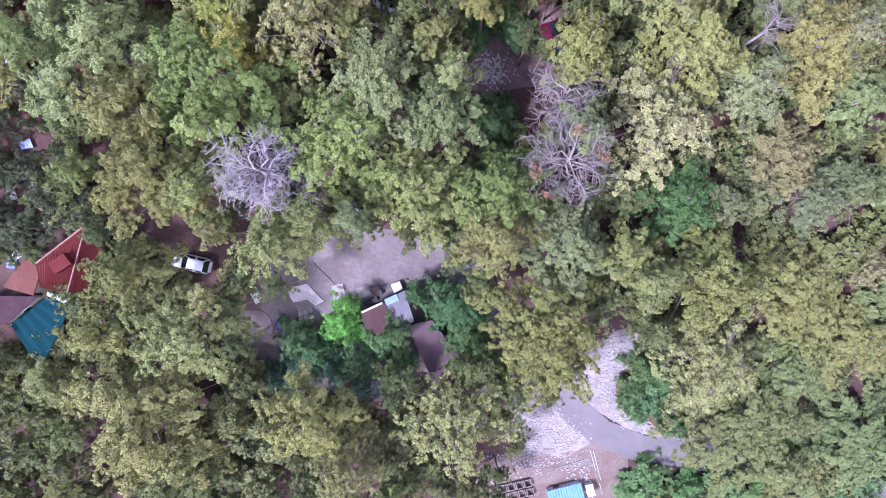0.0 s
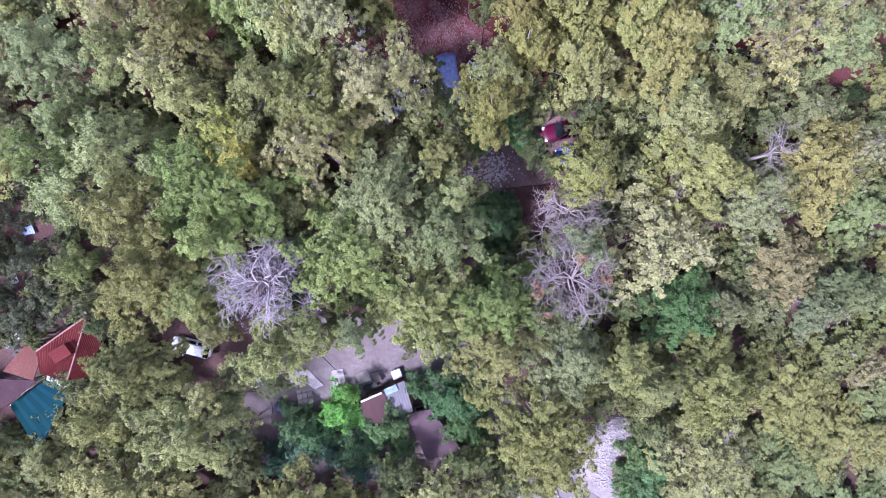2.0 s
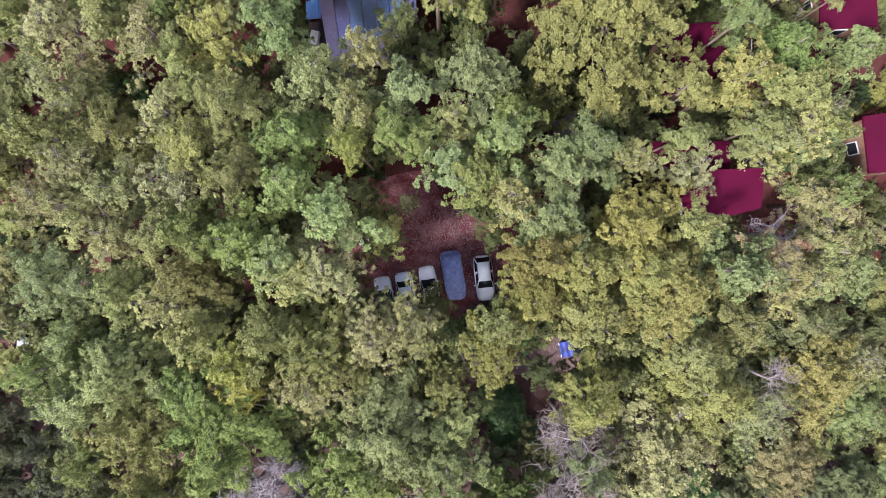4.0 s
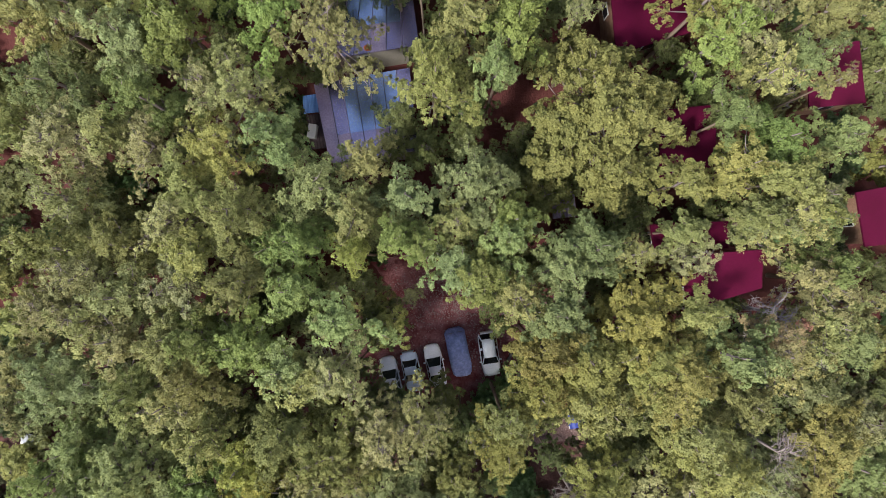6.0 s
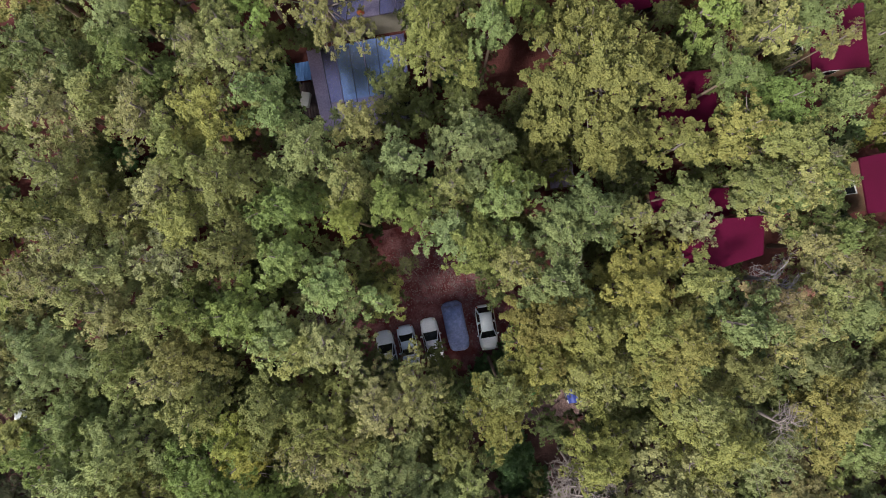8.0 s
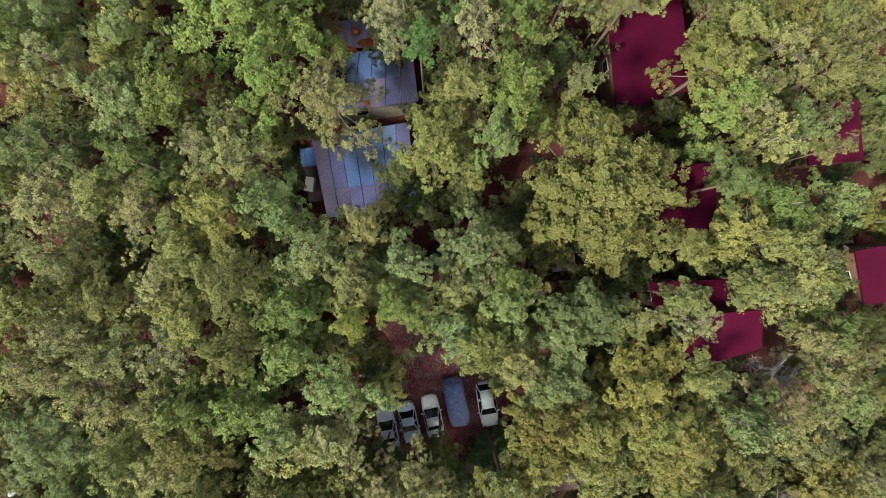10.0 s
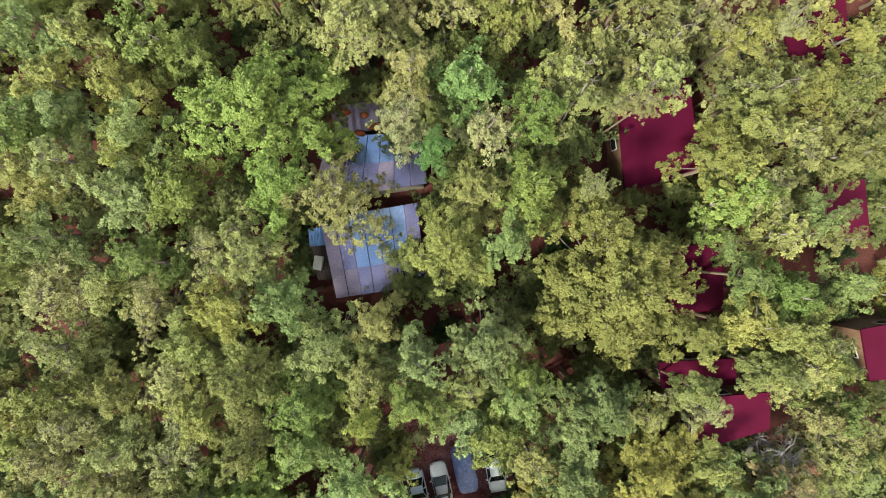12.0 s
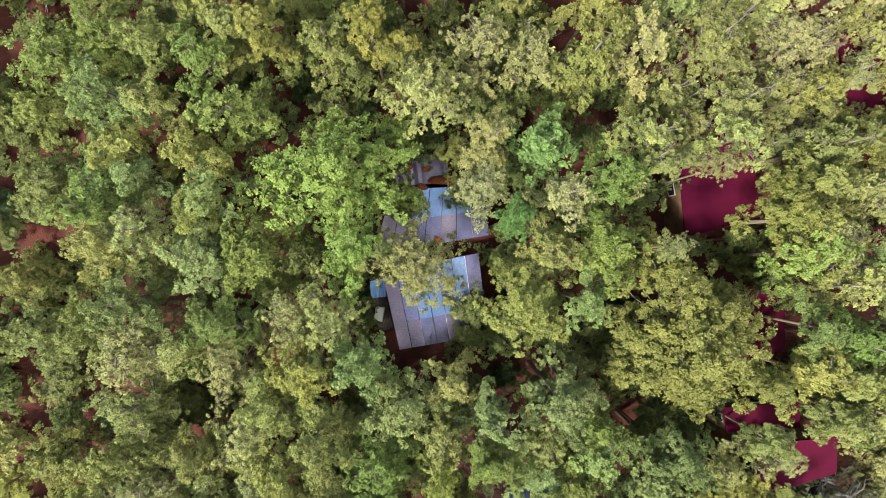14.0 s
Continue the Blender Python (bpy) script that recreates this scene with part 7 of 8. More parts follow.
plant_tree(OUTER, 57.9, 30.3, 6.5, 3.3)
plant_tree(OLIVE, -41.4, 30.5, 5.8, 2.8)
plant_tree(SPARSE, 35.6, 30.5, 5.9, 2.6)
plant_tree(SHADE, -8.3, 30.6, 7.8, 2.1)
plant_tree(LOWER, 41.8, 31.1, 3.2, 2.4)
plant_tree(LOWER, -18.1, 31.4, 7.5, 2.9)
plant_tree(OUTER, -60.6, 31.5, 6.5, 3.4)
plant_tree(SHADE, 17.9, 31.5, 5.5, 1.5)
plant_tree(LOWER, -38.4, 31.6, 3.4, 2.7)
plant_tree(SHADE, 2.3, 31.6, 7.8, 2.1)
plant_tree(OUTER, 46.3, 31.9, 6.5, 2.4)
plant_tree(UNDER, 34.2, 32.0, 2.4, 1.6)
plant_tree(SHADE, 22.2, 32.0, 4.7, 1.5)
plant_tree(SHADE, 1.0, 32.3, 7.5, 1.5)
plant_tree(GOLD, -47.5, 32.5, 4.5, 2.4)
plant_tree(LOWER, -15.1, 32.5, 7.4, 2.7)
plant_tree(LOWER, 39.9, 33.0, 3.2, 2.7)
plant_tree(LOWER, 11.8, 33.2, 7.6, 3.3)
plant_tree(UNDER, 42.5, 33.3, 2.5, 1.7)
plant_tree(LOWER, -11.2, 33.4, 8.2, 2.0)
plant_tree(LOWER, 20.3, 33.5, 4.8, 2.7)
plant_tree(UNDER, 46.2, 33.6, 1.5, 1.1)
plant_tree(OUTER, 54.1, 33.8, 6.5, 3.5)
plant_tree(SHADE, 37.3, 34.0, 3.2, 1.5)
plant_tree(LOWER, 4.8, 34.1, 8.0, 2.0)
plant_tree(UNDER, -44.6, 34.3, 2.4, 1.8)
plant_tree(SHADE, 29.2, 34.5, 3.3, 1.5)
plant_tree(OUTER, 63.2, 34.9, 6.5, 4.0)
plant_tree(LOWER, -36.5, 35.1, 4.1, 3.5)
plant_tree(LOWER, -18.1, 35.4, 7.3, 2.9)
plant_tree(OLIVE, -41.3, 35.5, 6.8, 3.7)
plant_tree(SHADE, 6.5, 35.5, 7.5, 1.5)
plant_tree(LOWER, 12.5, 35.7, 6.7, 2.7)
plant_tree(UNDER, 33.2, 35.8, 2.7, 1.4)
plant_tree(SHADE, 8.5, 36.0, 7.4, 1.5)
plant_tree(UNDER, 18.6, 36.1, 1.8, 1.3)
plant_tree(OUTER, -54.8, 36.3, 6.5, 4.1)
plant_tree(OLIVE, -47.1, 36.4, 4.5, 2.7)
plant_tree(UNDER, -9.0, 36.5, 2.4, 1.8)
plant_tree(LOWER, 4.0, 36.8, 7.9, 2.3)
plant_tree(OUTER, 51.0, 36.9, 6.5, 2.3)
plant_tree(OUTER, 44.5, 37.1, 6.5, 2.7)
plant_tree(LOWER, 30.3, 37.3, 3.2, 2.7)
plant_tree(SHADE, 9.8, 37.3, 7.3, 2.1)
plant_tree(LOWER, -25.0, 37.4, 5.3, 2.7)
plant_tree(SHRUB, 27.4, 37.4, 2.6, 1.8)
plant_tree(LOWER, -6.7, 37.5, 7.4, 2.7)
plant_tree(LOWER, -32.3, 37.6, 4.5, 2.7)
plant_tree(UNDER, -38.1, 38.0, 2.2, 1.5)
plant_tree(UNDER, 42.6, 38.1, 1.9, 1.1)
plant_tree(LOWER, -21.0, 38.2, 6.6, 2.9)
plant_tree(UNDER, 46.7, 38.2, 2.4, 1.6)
plant_tree(LOWER, -11.0, 38.2, 7.3, 2.7)
plant_tree(SHADE, 23.2, 38.3, 4.1, 2.1)
plant_tree(LOWER, 14.0, 38.3, 7.0, 2.8)
plant_tree(LOWER, 20.9, 38.4, 4.8, 2.7)
plant_tree(UNDER, 29.2, 38.6, 1.5, 1.3)
plant_tree(SHADE, -41.1, 38.8, 3.2, 2.1)
plant_tree(LOWER, -29.0, 39.0, 5.0, 2.9)
plant_tree(LOWER, 0.4, 39.1, 7.5, 2.7)
plant_tree(OUTER, -60.5, 39.2, 6.5, 3.6)
plant_tree(LOWER, -15.1, 39.3, 7.6, 3.0)
plant_tree(SPARSE, 40.6, 39.3, 5.2, 2.9)
plant_tree(UNDER, -2.7, 39.7, 1.6, 1.7)
plant_tree(OUTER, 53.8, 39.8, 6.6, 3.2)
plant_tree(LOWER, 6.1, 40.1, 8.2, 2.9)
plant_tree(LOWER, -6.5, 40.3, 7.7, 2.7)
plant_tree(LOWER, -31.3, 40.3, 4.4, 2.7)
plant_tree(LOWER, 11.9, 40.4, 7.2, 2.7)
plant_tree(SHADE, 19.8, 40.4, 5.4, 1.5)
plant_tree(OUTER, 61.4, 40.7, 6.5, 3.7)
plant_tree(LOWER, -41.9, 41.0, 3.2, 2.7)
plant_tree(LOWER, -46.8, 41.4, 4.0, 2.7)
plant_tree(UNDER, 24.7, 41.4, 2.5, 1.7)
plant_tree(SHADE, 32.6, 41.5, 3.2, 1.5)
plant_tree(UNDER, 16.9, 41.7, 2.3, 1.7)
plant_tree(OUTER, 45.8, 41.7, 6.5, 2.7)
plant_tree(LOWER, 11.5, 41.9, 7.9, 1.5)
plant_tree(LOWER, 8.3, 42.0, 7.8, 2.7)
plant_tree(LOWER, -47.7, 42.1, 4.0, 2.7)
plant_tree(SHADE, -18.2, 42.3, 6.5, 1.5)
plant_tree(LOWER, -32.7, 42.4, 4.1, 2.7)
plant_tree(UNDER, -31.2, 42.4, 2.7, 1.2)
plant_tree(LOWER, 3.1, 42.4, 8.1, 2.8)
plant_tree(OUTER, 49.4, 42.4, 6.5, 2.4)
plant_tree(SHRUB, -29.9, 42.5, 2.6, 1.4)
plant_tree(UNDER, -27.2, 42.5, 1.4, 1.5)
plant_tree(LOWER, 29.3, 42.5, 3.4, 2.2)
plant_tree(LOWER, 14.2, 42.5, 6.6, 2.7)
plant_tree(SHADE, -15.8, 42.6, 6.9, 1.5)
plant_tree(LOWER, -49.5, 42.8, 4.0, 2.7)
plant_tree(LOWER, -48.5, 42.8, 4.0, 2.7)
plant_tree(OUTER, -50.9, 42.8, 6.5, 3.2)
plant_tree(GOLD, 36.7, 42.8, 5.9, 2.6)
plant_tree(LOWER, -41.8, 43.1, 3.2, 2.7)
plant_tree(UNDER, 34.8, 43.2, 2.1, 1.2)
plant_tree(LOWER, 5.6, 43.6, 7.7, 2.7)
plant_tree(UNDER, -1.3, 43.8, 2.1, 1.1)
plant_tree(OUTER, 55.8, 44.3, 6.5, 3.3)
plant_tree(SHADE, -0.5, 44.6, 7.5, 2.1)
plant_tree(LOWER, -3.6, 44.6, 7.4, 2.7)
plant_tree(SHADE, -6.1, 44.7, 7.0, 1.5)
plant_tree(SHADE, 4.4, 45.1, 7.5, 1.5)
plant_tree(OUTER, -61.2, 45.4, 6.5, 3.5)
plant_tree(UNDER, -20.5, 45.4, 1.8, 1.6)
plant_tree(OUTER, 63.9, 45.7, 6.9, 3.5)
plant_tree(UNDER, -29.4, 45.8, 2.7, 1.4)
plant_tree(SPARSE, 38.4, 45.8, 5.8, 2.0)
plant_tree(UNDER, 43.6, 45.8, 1.9, 1.2)
plant_tree(SHADE, -0.1, 45.9, 7.7, 1.5)
plant_tree(GREY, -41.4, 46.0, 6.3, 3.0)
plant_tree(SHADE, -14.2, 46.1, 6.6, 1.5)
plant_tree(LOWER, -45.5, 46.1, 4.7, 2.6)
plant_tree(OLIVE, -36.2, 46.2, 8.2, 3.2)
plant_tree(SHADE, -5.4, 46.5, 7.4, 2.1)
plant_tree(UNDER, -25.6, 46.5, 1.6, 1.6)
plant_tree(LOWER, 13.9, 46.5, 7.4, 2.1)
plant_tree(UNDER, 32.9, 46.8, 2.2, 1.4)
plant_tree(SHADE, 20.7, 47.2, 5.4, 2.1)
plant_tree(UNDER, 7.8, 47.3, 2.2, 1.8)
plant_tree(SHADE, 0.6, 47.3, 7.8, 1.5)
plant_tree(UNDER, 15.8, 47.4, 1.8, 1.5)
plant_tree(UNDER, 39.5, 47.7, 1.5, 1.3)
plant_tree(LOWER, -49.1, 48.0, 4.0, 2.7)
plant_tree(LOWER, -27.4, 48.2, 5.0, 2.4)
plant_tree(OUTER, -51.5, 48.5, 6.5, 4.0)
plant_tree(UNDER, -42.9, 48.6, 2.4, 1.7)
plant_tree(LOWER, 38.0, 48.7, 3.2, 2.7)
plant_tree(UNDER, -1.3, 48.8, 1.8, 1.8)
plant_tree(LOWER, 26.9, 48.8, 4.6, 2.3)
plant_tree(SHADE, 20.2, 48.9, 5.4, 2.1)
plant_tree(OUTER, 50.8, 49.1, 6.5, 2.6)
plant_tree(SHADE, 32.2, 49.4, 3.2, 1.5)
plant_tree(OUTER, 55.0, 49.7, 6.5, 3.5)
plant_tree(LOWER, 0.1, 49.9, 7.6, 2.7)
plant_tree(LOWER, -21.5, 50.1, 5.8, 2.6)
plant_tree(OLIVE, 39.2, 50.2, 5.7, 2.4)
plant_tree(LOWER, -15.2, 50.3, 6.7, 2.1)
plant_tree(OLIVE, 34.6, 50.3, 6.0, 2.4)
plant_tree(SHADE, -12.3, 50.3, 6.6, 1.5)
plant_tree(UNDER, 11.8, 50.4, 1.9, 1.3)
plant_tree(UNDER, -17.1, 50.6, 1.8, 1.3)
plant_tree(LOWER, 17.9, 50.7, 5.9, 2.7)
plant_tree(LOWER, -40.4, 50.7, 3.2, 2.7)
plant_tree(LOWER, 10.1, 50.8, 7.6, 1.5)
plant_tree(LOWER, 8.1, 50.9, 7.1, 2.7)
plant_tree(OLIVE, -41.7, 51.0, 6.1, 3.3)
plant_tree(SHADE, -3.5, 51.1, 7.6, 1.5)
plant_tree(LOWER, -30.4, 51.1, 4.0, 2.9)
plant_tree(UNDER, -33.1, 51.3, 2.3, 1.2)
plant_tree(UNDER, 27.0, 51.3, 2.5, 1.2)
plant_tree(LOWER, -37.5, 51.3, 3.2, 2.7)
plant_tree(SHADE, 12.5, 51.4, 6.8, 1.5)
plant_tree(OLIVE, -0.4, 51.5, 14.1, 2.3)
plant_tree(OUTER, -60.8, 51.6, 6.5, 4.1)
plant_tree(LOWER, -47.7, 51.6, 4.0, 2.4)
plant_tree(LOWER, 24.9, 51.6, 4.6, 2.6)
plant_tree(SHADE, -2.3, 51.6, 7.6, 1.5)
plant_tree(SHADE, 16.3, 51.8, 6.3, 1.5)
plant_tree(OUTER, 46.9, 51.9, 6.5, 3.0)
plant_tree(LOWER, -34.2, 52.6, 3.2, 2.7)
plant_tree(UNDER, -25.4, 52.6, 2.1, 1.4)
plant_tree(UNDER, 6.9, 52.7, 1.9, 1.7)
plant_tree(LOWER, 21.2, 52.7, 5.8, 2.4)
plant_tree(LOWER, 34.5, 52.9, 3.2, 2.7)
plant_tree(GREY, 36.5, 52.9, 5.6, 1.8)
plant_tree(OUTER, 60.1, 53.1, 6.5, 3.2)
plant_tree(LOWER, 28.5, 53.2, 3.4, 2.7)
plant_tree(UNDER, -29.7, 53.4, 2.1, 1.7)
plant_tree(LOWER, -1.3, 53.7, 7.4, 2.7)
plant_tree(LOWER, 37.6, 53.8, 3.2, 2.7)
plant_tree(LOWER, 2.7, 53.9, 7.8, 2.3)
plant_tree(SHADE, -2.3, 53.9, 7.5, 1.5)
plant_tree(OUTER, -51.9, 54.1, 6.5, 3.2)
plant_tree(SHADE, -32.9, 54.2, 3.3, 1.5)
plant_tree(LOWER, -27.7, 54.2, 4.2, 2.3)
plant_tree(LOWER, 4.8, 55.0, 7.4, 2.7)
plant_tree(SHADE, -10.7, 55.3, 6.4, 1.5)
plant_tree(SPARSE, 39.2, 55.3, 4.5, 2.7)
plant_tree(LOWER, -43.9, 55.7, 3.2, 2.7)
plant_tree(LOWER, -44.7, 55.7, 3.2, 2.7)
plant_tree(UNDER, 29.3, 56.0, 2.3, 1.7)
plant_tree(OUTER, 55.6, 56.0, 6.5, 3.3)
plant_tree(OUTER, -56.9, 56.1, 6.5, 4.1)
plant_tree(SHADE, -5.9, 56.1, 7.1, 1.5)
plant_tree(LOWER, 7.7, 56.2, 7.2, 2.7)
plant_tree(SPARSE, 19.0, 56.2, 7.6, 1.5)
plant_tree(UNDER, 34.7, 56.4, 2.5, 1.5)
plant_tree(SPARSE, 37.7, 56.4, 5.8, 2.8)
plant_tree(UNDER, -0.3, 56.5, 1.6, 1.3)
plant_tree(SHADE, -11.7, 56.6, 6.3, 1.5)
plant_tree(SPARSE, 31.0, 56.7, 8.3, 2.4)
plant_tree(OUTER, -47.1, 56.9, 6.5, 2.8)
plant_tree(UNDER, -43.5, 56.9, 2.4, 1.6)
plant_tree(UNDER, 25.0, 56.9, 2.3, 1.4)
plant_tree(UNDER, -21.0, 57.0, 1.7, 1.6)
plant_tree(OUTER, 50.9, 57.2, 6.5, 2.7)
plant_tree(LOWER, -1.7, 57.4, 7.0, 2.7)
plant_tree(SHADE, -30.1, 57.6, 3.2, 2.1)
plant_tree(UNDER, 41.8, 57.6, 2.2, 1.2)
plant_tree(UNDER, -33.2, 57.7, 2.3, 1.7)
plant_tree(SPARSE, 9.8, 57.7, 10.4, 1.6)
plant_tree(LOWER, -40.0, 58.3, 3.2, 3.4)
plant_tree(UNDER, 8.2, 58.3, 2.6, 1.1)
plant_tree(SPARSE, 20.6, 58.8, 6.6, 2.7)
plant_tree(LOWER, -4.0, 59.1, 6.7, 2.7)
plant_tree(SPARSE, 31.3, 59.3, 4.5, 2.7)
plant_tree(LOWER, -12.4, 59.3, 6.5, 2.1)
plant_tree(UNDER, 37.6, 59.3, 2.2, 1.3)
plant_tree(SPARSE, 19.2, 59.4, 7.0, 1.5)
plant_tree(LOWER, -6.4, 59.5, 7.0, 2.1)
plant_tree(SHADE, -9.9, 59.8, 6.4, 1.5)
plant_tree(LOWER, 3.5, 59.9, 7.2, 1.8)
plant_tree(STRAW, 43.4, 60.1, 6.5, 2.4)
plant_tree(OUTER, 63.4, 60.1, 6.5, 4.2)
plant_tree(LOWER, -35.1, 60.3, 3.2, 3.3)
plant_tree(SHADE, -8.6, 60.3, 6.4, 1.5)
plant_tree(SPARSE, 11.0, 60.4, 9.0, 2.7)
plant_tree(OUTER, -60.3, 60.5, 6.5, 3.5)
plant_tree(LOWER, -15.9, 60.6, 5.8, 3.3)
plant_tree(UNDER, 1.3, 60.6, 2.6, 1.7)
plant_tree(SPARSE, 24.1, 60.6, 6.4, 2.9)
plant_tree(OLIVE, 31.3, 60.8, 8.0, 2.0)
plant_tree(OUTER, 48.8, 60.8, 6.5, 2.9)
plant_tree(UNDER, 26.9, 61.0, 1.5, 1.6)
plant_tree(LOWER, -44.9, 61.2, 3.2, 2.9)
plant_tree(SPARSE, 12.5, 61.4, 12.8, 2.7)
plant_tree(GOLD, 34.9, 61.5, 7.3, 2.7)
plant_tree(LOWER, -23.5, 61.9, 3.4, 2.7)
plant_tree(LOWER, -3.6, 62.0, 6.7, 2.3)
plant_tree(GREEN, -21.7, 62.1, 9.8, 2.8)
plant_tree(LOWER, 7.2, 62.1, 7.0, 2.0)
plant_tree(OLIVE, 18.5, 62.1, 11.1, 1.8)
plant_tree(SPARSE, 20.1, 62.1, 5.9, 2.7)
plant_tree(LOWER, 1.3, 62.6, 6.3, 2.7)
plant_tree(SPARSE, 9.0, 62.7, 8.7, 2.7)
plant_tree(SPARSE, 10.9, 62.8, 8.5, 2.7)
plant_tree(OUTER, -54.1, 62.8, 6.5, 3.5)
plant_tree(SPARSE, 30.7, 63.0, 4.5, 2.7)
plant_tree(LOWER, -40.0, 63.0, 3.2, 2.7)
plant_tree(LOWER, -41.0, 63.1, 3.2, 2.7)
plant_tree(LOWER, -42.1, 63.3, 3.2, 2.7)
plant_tree(LOWER, -26.8, 63.3, 3.3, 2.6)
plant_tree(OLIVE, 28.8, 63.3, 8.4, 2.7)
plant_tree(STRAW, 40.4, 63.3, 6.5, 2.4)
plant_tree(UNDER, -8.9, 63.4, 2.3, 1.3)
plant_tree(UNDER, 17.1, 63.4, 2.7, 1.4)
plant_tree(LOWER, -16.0, 63.5, 4.6, 2.7)
plant_tree(UNDER, -13.7, 63.5, 2.4, 1.3)
plant_tree(LOWER, -2.2, 63.6, 6.1, 2.7)
plant_tree(OUTER, 57.5, 63.6, 6.5, 3.2)
plant_tree(SPARSE, 17.8, 63.6, 6.6, 2.7)
plant_tree(LOWER, -44.3, 63.6, 3.2, 2.7)
plant_tree(OUTER, -45.4, 63.8, 6.5, 2.7)
plant_tree(OUTER, -46.6, 64.0, 6.5, 2.7)
plant_tree(LOWER, 5.6, 64.0, 5.9, 2.7)
plant_tree(UNDER, -35.3, 64.1, 1.6, 1.1)
plant_tree(LOWER, -21.4, 64.1, 3.5, 2.7)
plant_tree(LOWER, -5.0, 64.3, 5.9, 2.7)
plant_tree(UNDER, 22.7, 64.5, 2.5, 1.6)
plant_tree(UNDER, -39.4, 64.6, 1.8, 1.3)
plant_tree(OUTER, -45.7, 64.6, 6.5, 2.7)
plant_tree(LOWER, -9.0, 64.7, 6.2, 2.0)
plant_tree(GREEN, -42.2, 64.8, 4.0, 2.4)
plant_tree(STRAW, 36.9, 64.8, 6.5, 2.7)
plant_tree(OUTER, 44.0, 64.8, 6.5, 2.7)
plant_tree(UNDER, -28.9, 64.9, 2.8, 1.5)
plant_tree(OUTER, -47.4, 65.3, 6.5, 2.9)
plant_tree(UNDER, 30.9, 65.4, 1.9, 1.6)
plant_tree(UNDER, -23.2, 65.6, 2.4, 1.3)
plant_tree(UNDER, -18.8, 65.8, 1.7, 1.6)
plant_tree(LOWER, -2.8, 65.8, 6.2, 2.4)
plant_tree(LOWER, -13.9, 66.1, 4.7, 2.7)
plant_tree(UNDER, 40.1, 66.3, 1.8, 1.4)
plant_tree(UNDER, 35.7, 66.4, 1.8, 1.8)
plant_tree(OUTER, 49.6, 66.6, 6.5, 2.9)
plant_tree(LOWER, -7.9, 66.7, 5.6, 2.7)
plant_tree(SPARSE, 17.7, 66.8, 6.2, 2.7)
plant_tree(SPARSE, 26.2, 67.0, 8.4, 2.4)
plant_tree(LOWER, -10.6, 67.4, 5.7, 3.0)
plant_tree(SPARSE, 13.9, 67.6, 11.2, 2.7)
plant_tree(UNDER, -0.3, 67.7, 1.9, 1.4)
plant_tree(GREY, 7.6, 67.7, 11.4, 2.8)
plant_tree(SPARSE, 33.7, 67.7, 7.7, 2.6)
plant_tree(OLIVE, 2.9, 67.8, 11.5, 3.0)
plant_tree(UNDER, 11.0, 67.8, 1.5, 1.7)
plant_tree(LOWER, -22.9, 67.8, 3.2, 2.7)
plant_tree(LOWER, -32.3, 68.0, 3.2, 2.7)
plant_tree(LOWER, -18.9, 68.0, 3.4, 2.7)
plant_tree(LOWER, -29.3, 68.6, 3.2, 2.7)
plant_tree(SPARSE, 26.3, 68.6, 4.5, 2.7)
plant_tree(OUTER, -46.5, 69.1, 6.5, 2.7)
plant_tree(SPARSE, 33.6, 69.2, 4.5, 2.7)
plant_tree(OUTER, 55.7, 69.2, 6.5, 3.8)
plant_tree(OUTER, -47.6, 69.3, 6.5, 2.7)
plant_tree(LOWER, -2.7, 69.4, 6.2, 2.7)
plant_tree(LOWER, -0.4, 69.4, 6.2, 2.7)
plant_tree(OUTER, -48.7, 69.5, 6.5, 2.7)
plant_tree(SPARSE, 12.9, 69.7, 7.6, 2.7)
plant_tree(OUTER, -46.1, 69.7, 6.5, 2.7)
plant_tree(OUTER, -57.7, 69.7, 6.5, 3.7)
plant_tree(LOWER, -38.2, 69.7, 3.2, 2.8)
plant_tree(OUTER, 62.4, 69.7, 6.5, 3.4)
plant_tree(LOWER, -7.2, 69.8, 5.7, 2.7)
plant_tree(OUTER, -47.3, 69.9, 6.5, 2.7)
plant_tree(STRAW, 18.4, 70.0, 11.7, 4.2)
plant_tree(OUTER, -48.3, 70.1, 6.5, 2.7)
plant_tree(LOWER, -11.8, 70.2, 5.1, 2.7)
plant_tree(LOWER, -14.7, 70.5, 4.8, 2.7)
plant_tree(OUTER, -46.9, 70.5, 6.5, 2.7)
plant_tree(OUTER, -48.0, 70.7, 6.5, 2.7)
plant_tree(LOWER, -27.5, 70.8, 3.2, 2.7)
plant_tree(SPARSE, 28.1, 71.0, 4.5, 2.7)
plant_tree(OUTER, -46.6, 71.0, 6.5, 2.7)
plant_tree(LOWER, -17.3, 71.1, 3.8, 2.7)
plant_tree(STRAW, 25.5, 71.2, 10.6, 3.5)
plant_tree(OUTER, -47.7, 71.3, 6.5, 2.7)
plant_tree(OUTER, -48.2, 71.3, 6.5, 3.9)
plant_tree(OUTER, -4.5, 71.3, 12.8, 4.2)
plant_tree(OUTER, -10.3, 71.6, 11.8, 3.3)
plant_tree(OUTER, -46.3, 71.6, 6.5, 2.7)
plant_tree(LOWER, -20.0, 71.8, 3.2, 2.7)
plant_tree(OUTER, -47.4, 71.8, 6.5, 2.7)
plant_tree(OUTER, -23.9, 72.0, 8.2, 3.5)
plant_tree(STRAW, 36.7, 72.0, 8.6, 3.8)
plant_tree(OUTER, -47.1, 72.5, 6.5, 2.7)
plant_tree(LOWER, -30.0, 72.9, 3.2, 2.7)
plant_tree(OUTER, -47.0, 73.1, 6.5, 2.7)
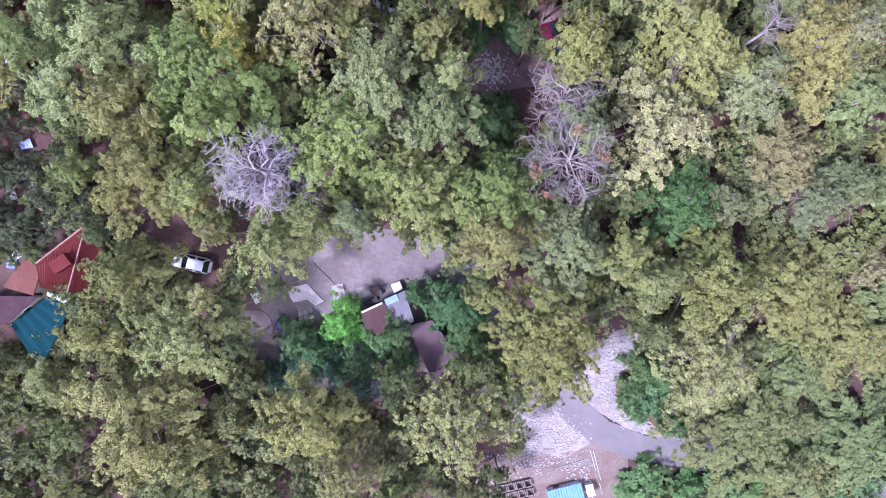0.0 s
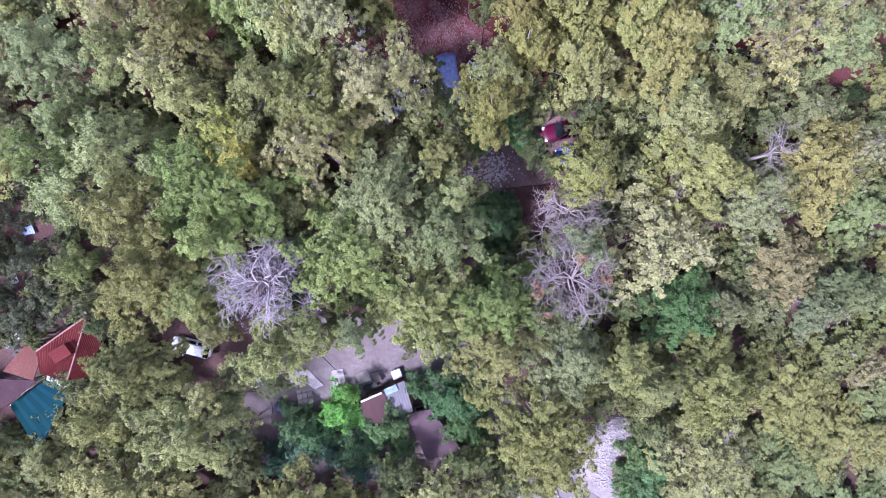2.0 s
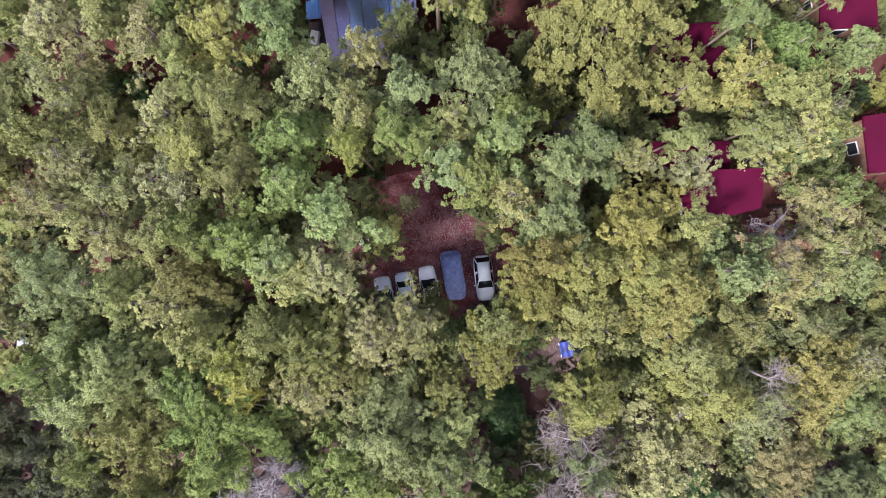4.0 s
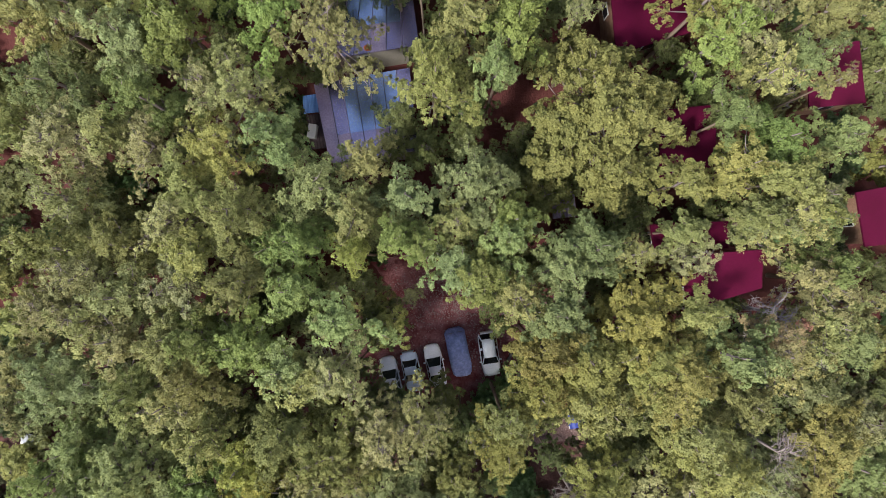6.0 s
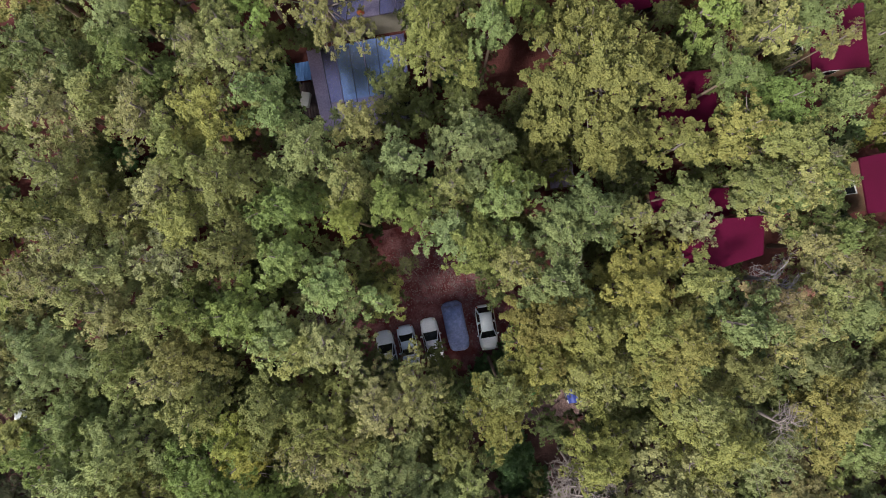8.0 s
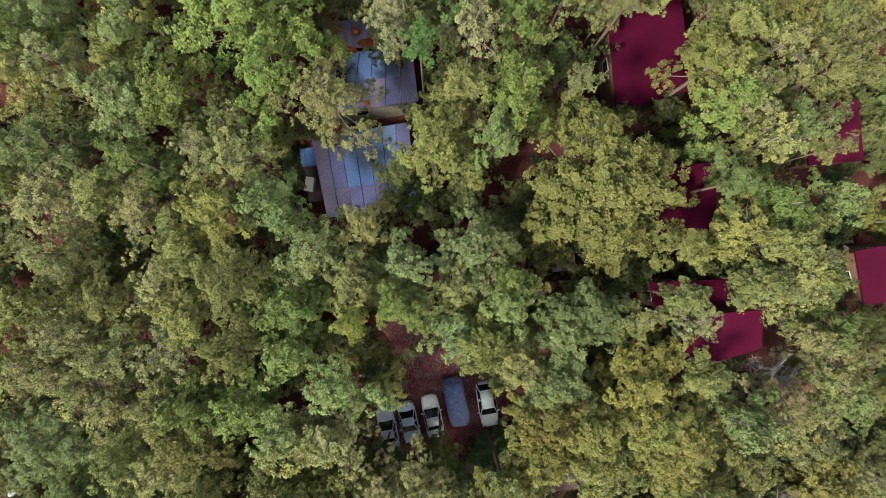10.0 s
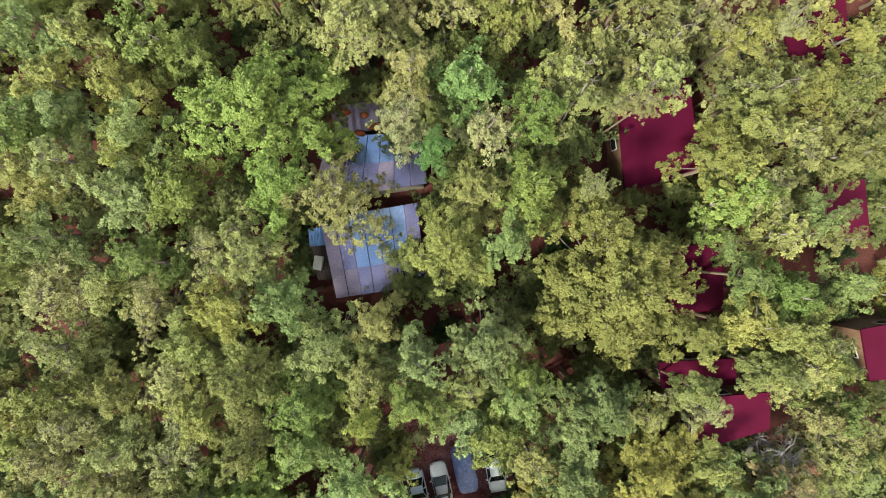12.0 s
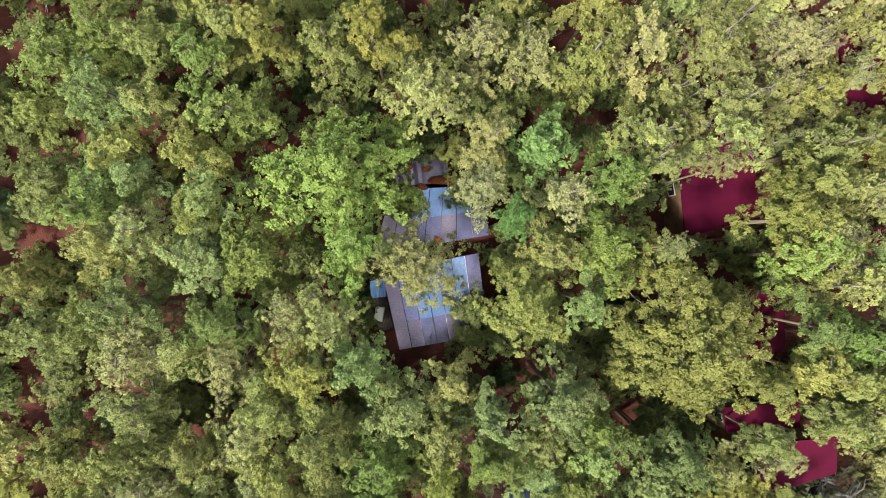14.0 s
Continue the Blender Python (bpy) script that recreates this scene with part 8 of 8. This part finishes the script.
plant_tree(OUTER, -42.6, 73.2, 6.5, 3.5)
plant_tree(LOWER, -32.9, 73.2, 3.2, 2.7)
plant_tree(LOWER, -33.6, 73.4, 3.2, 2.7)
plant_tree(LOWER, -34.4, 73.5, 3.2, 2.7)
plant_tree(OUTER, 47.7, 73.5, 6.5, 4.2)
plant_tree(LOWER, -35.1, 73.6, 3.2, 2.7)
plant_tree(OUTER, -61.9, 73.7, 6.5, 3.9)
plant_tree(OUTER, -46.9, 73.8, 6.5, 2.7)
plant_tree(LOWER, -40.1, 73.8, 3.2, 2.7)
plant_tree(OUTER, 5.4, 73.9, 12.7, 3.3)
plant_tree(LOWER, -41.1, 74.0, 3.2, 2.7)
plant_tree(LOWER, -39.2, 74.3, 3.2, 2.7)
plant_tree(OUTER, -46.8, 74.4, 6.5, 2.7)
plant_tree(STRAW, 13.4, 74.5, 13.0, 4.1)
plant_tree(OUTER, 55.5, 74.5, 6.5, 3.4)
plant_tree(LOWER, -40.2, 74.5, 3.2, 2.7)
plant_tree(LOWER, -41.1, 74.8, 3.2, 2.7)
plant_tree(LOWER, -42.1, 75.0, 3.2, 2.7)
plant_tree(OUTER, -46.7, 75.1, 6.5, 2.7)
plant_tree(OUTER, -43.1, 75.2, 6.5, 2.7)
plant_tree(OUTER, -44.0, 75.4, 6.5, 2.7)
plant_tree(OUTER, -44.9, 75.5, 6.5, 2.7)
plant_tree(OUTER, -45.8, 75.7, 6.5, 2.7)
plant_tree(OUTER, -36.4, 75.7, 6.5, 3.3)
plant_tree(OUTER, -46.6, 75.8, 6.5, 2.7)
plant_tree(OUTER, 62.4, 75.9, 6.5, 3.8)
plant_tree(STRAW, 42.2, 76.2, 7.4, 3.9)
plant_tree(OUTER, 0.1, 76.3, 13.1, 4.1)
plant_tree(OUTER, -56.6, 77.3, 6.5, 4.2)
plant_tree(OUTER, -15.6, 77.3, 11.0, 4.0)
plant_tree(STRAW, 33.9, 77.3, 8.8, 3.6)
plant_tree(OUTER, -26.2, 77.7, 8.5, 3.4)
plant_tree(STRAW, 24.7, 77.9, 11.5, 4.1)
plant_tree(OUTER, 53.1, 78.9, 6.7, 3.3)
plant_tree(OUTER, -44.2, 79.8, 6.5, 3.6)
plant_tree(OUTER, -50.8, 80.4, 6.5, 3.7)
plant_tree(OUTER, -5.4, 80.5, 12.7, 4.1)
plant_tree(OUTER, 6.1, 80.6, 13.1, 3.3)
plant_tree(OUTER, -21.3, 81.0, 9.9, 3.3)
plant_tree(STRAW, 13.9, 81.4, 13.0, 4.0)
plant_tree(STRAW, 20.4, 81.4, 11.8, 3.2)
plant_tree(OUTER, -12.0, 81.5, 11.9, 3.3)
plant_tree(OUTER, 58.1, 81.5, 6.5, 3.8)
plant_tree(OUTER, -32.6, 82.0, 6.9, 3.9)
plant_tree(OUTER, -38.4, 82.1, 6.5, 3.6)
plant_tree(STRAW, 42.8, 82.2, 6.6, 3.6)
plant_tree(STRAW, 28.9, 82.4, 9.7, 3.4)
plant_tree(STRAW, 36.3, 82.5, 8.2, 3.8)
plant_tree(OUTER, 49.2, 82.7, 6.6, 3.4)
plant_tree(OUTER, 1.3, 83.1, 12.4, 3.2)
plant_tree(OUTER, -56.9, 83.4, 6.5, 3.3)
plant_tree(OUTER, -26.0, 83.4, 8.2, 3.8)
plant_tree(OUTER, 63.7, 83.5, 6.5, 3.9)
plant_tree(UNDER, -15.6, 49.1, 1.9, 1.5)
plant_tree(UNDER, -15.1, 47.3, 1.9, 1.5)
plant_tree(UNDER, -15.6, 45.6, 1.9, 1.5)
plant_tree(OLIVE, -6.9, 30.2, 9.5, 2.4)
plant_tree(LOWER, -8.8, 33.4, 8.5, 1.8)
plant_tree(STRAW, -4.8, 32.3, 9.0, 1.0)
plant_tree(GREY, -0.3, 14.4, 11.3, 2.6)
plant_tree(OLIVE, -1.6, 17.6, 11.0, 2.4)
plant_tree(SHRUB, 4.4, 9.7, 2.4, 2.0)
plant_tree(SHRUB, 6.7, 9.0, 2.6, 2.1)
plant_tree(SHRUB, 5.2, 14.0, 2.2, 1.7)
plant_tree(SHRUB, 2.0, 21.4, 2.5, 1.8)
plant_tree(SHRUB, 3.4, 22.2, 2.3, 1.6)
plant_tree(FIG, 4.2, 12.0, 3.6, 2.0)
plant_tree(FIG, 0.0, -6.6, 5.6, 3.6)
plant_tree(OLIVE, -31.9, 53.5, 11.5, 3.0)
plant_tree(SPARSE, -29.1, 54.2, 11.5, 2.6)
plant_tree(GREEN, -32.4, 55.7, 11.5, 2.6)
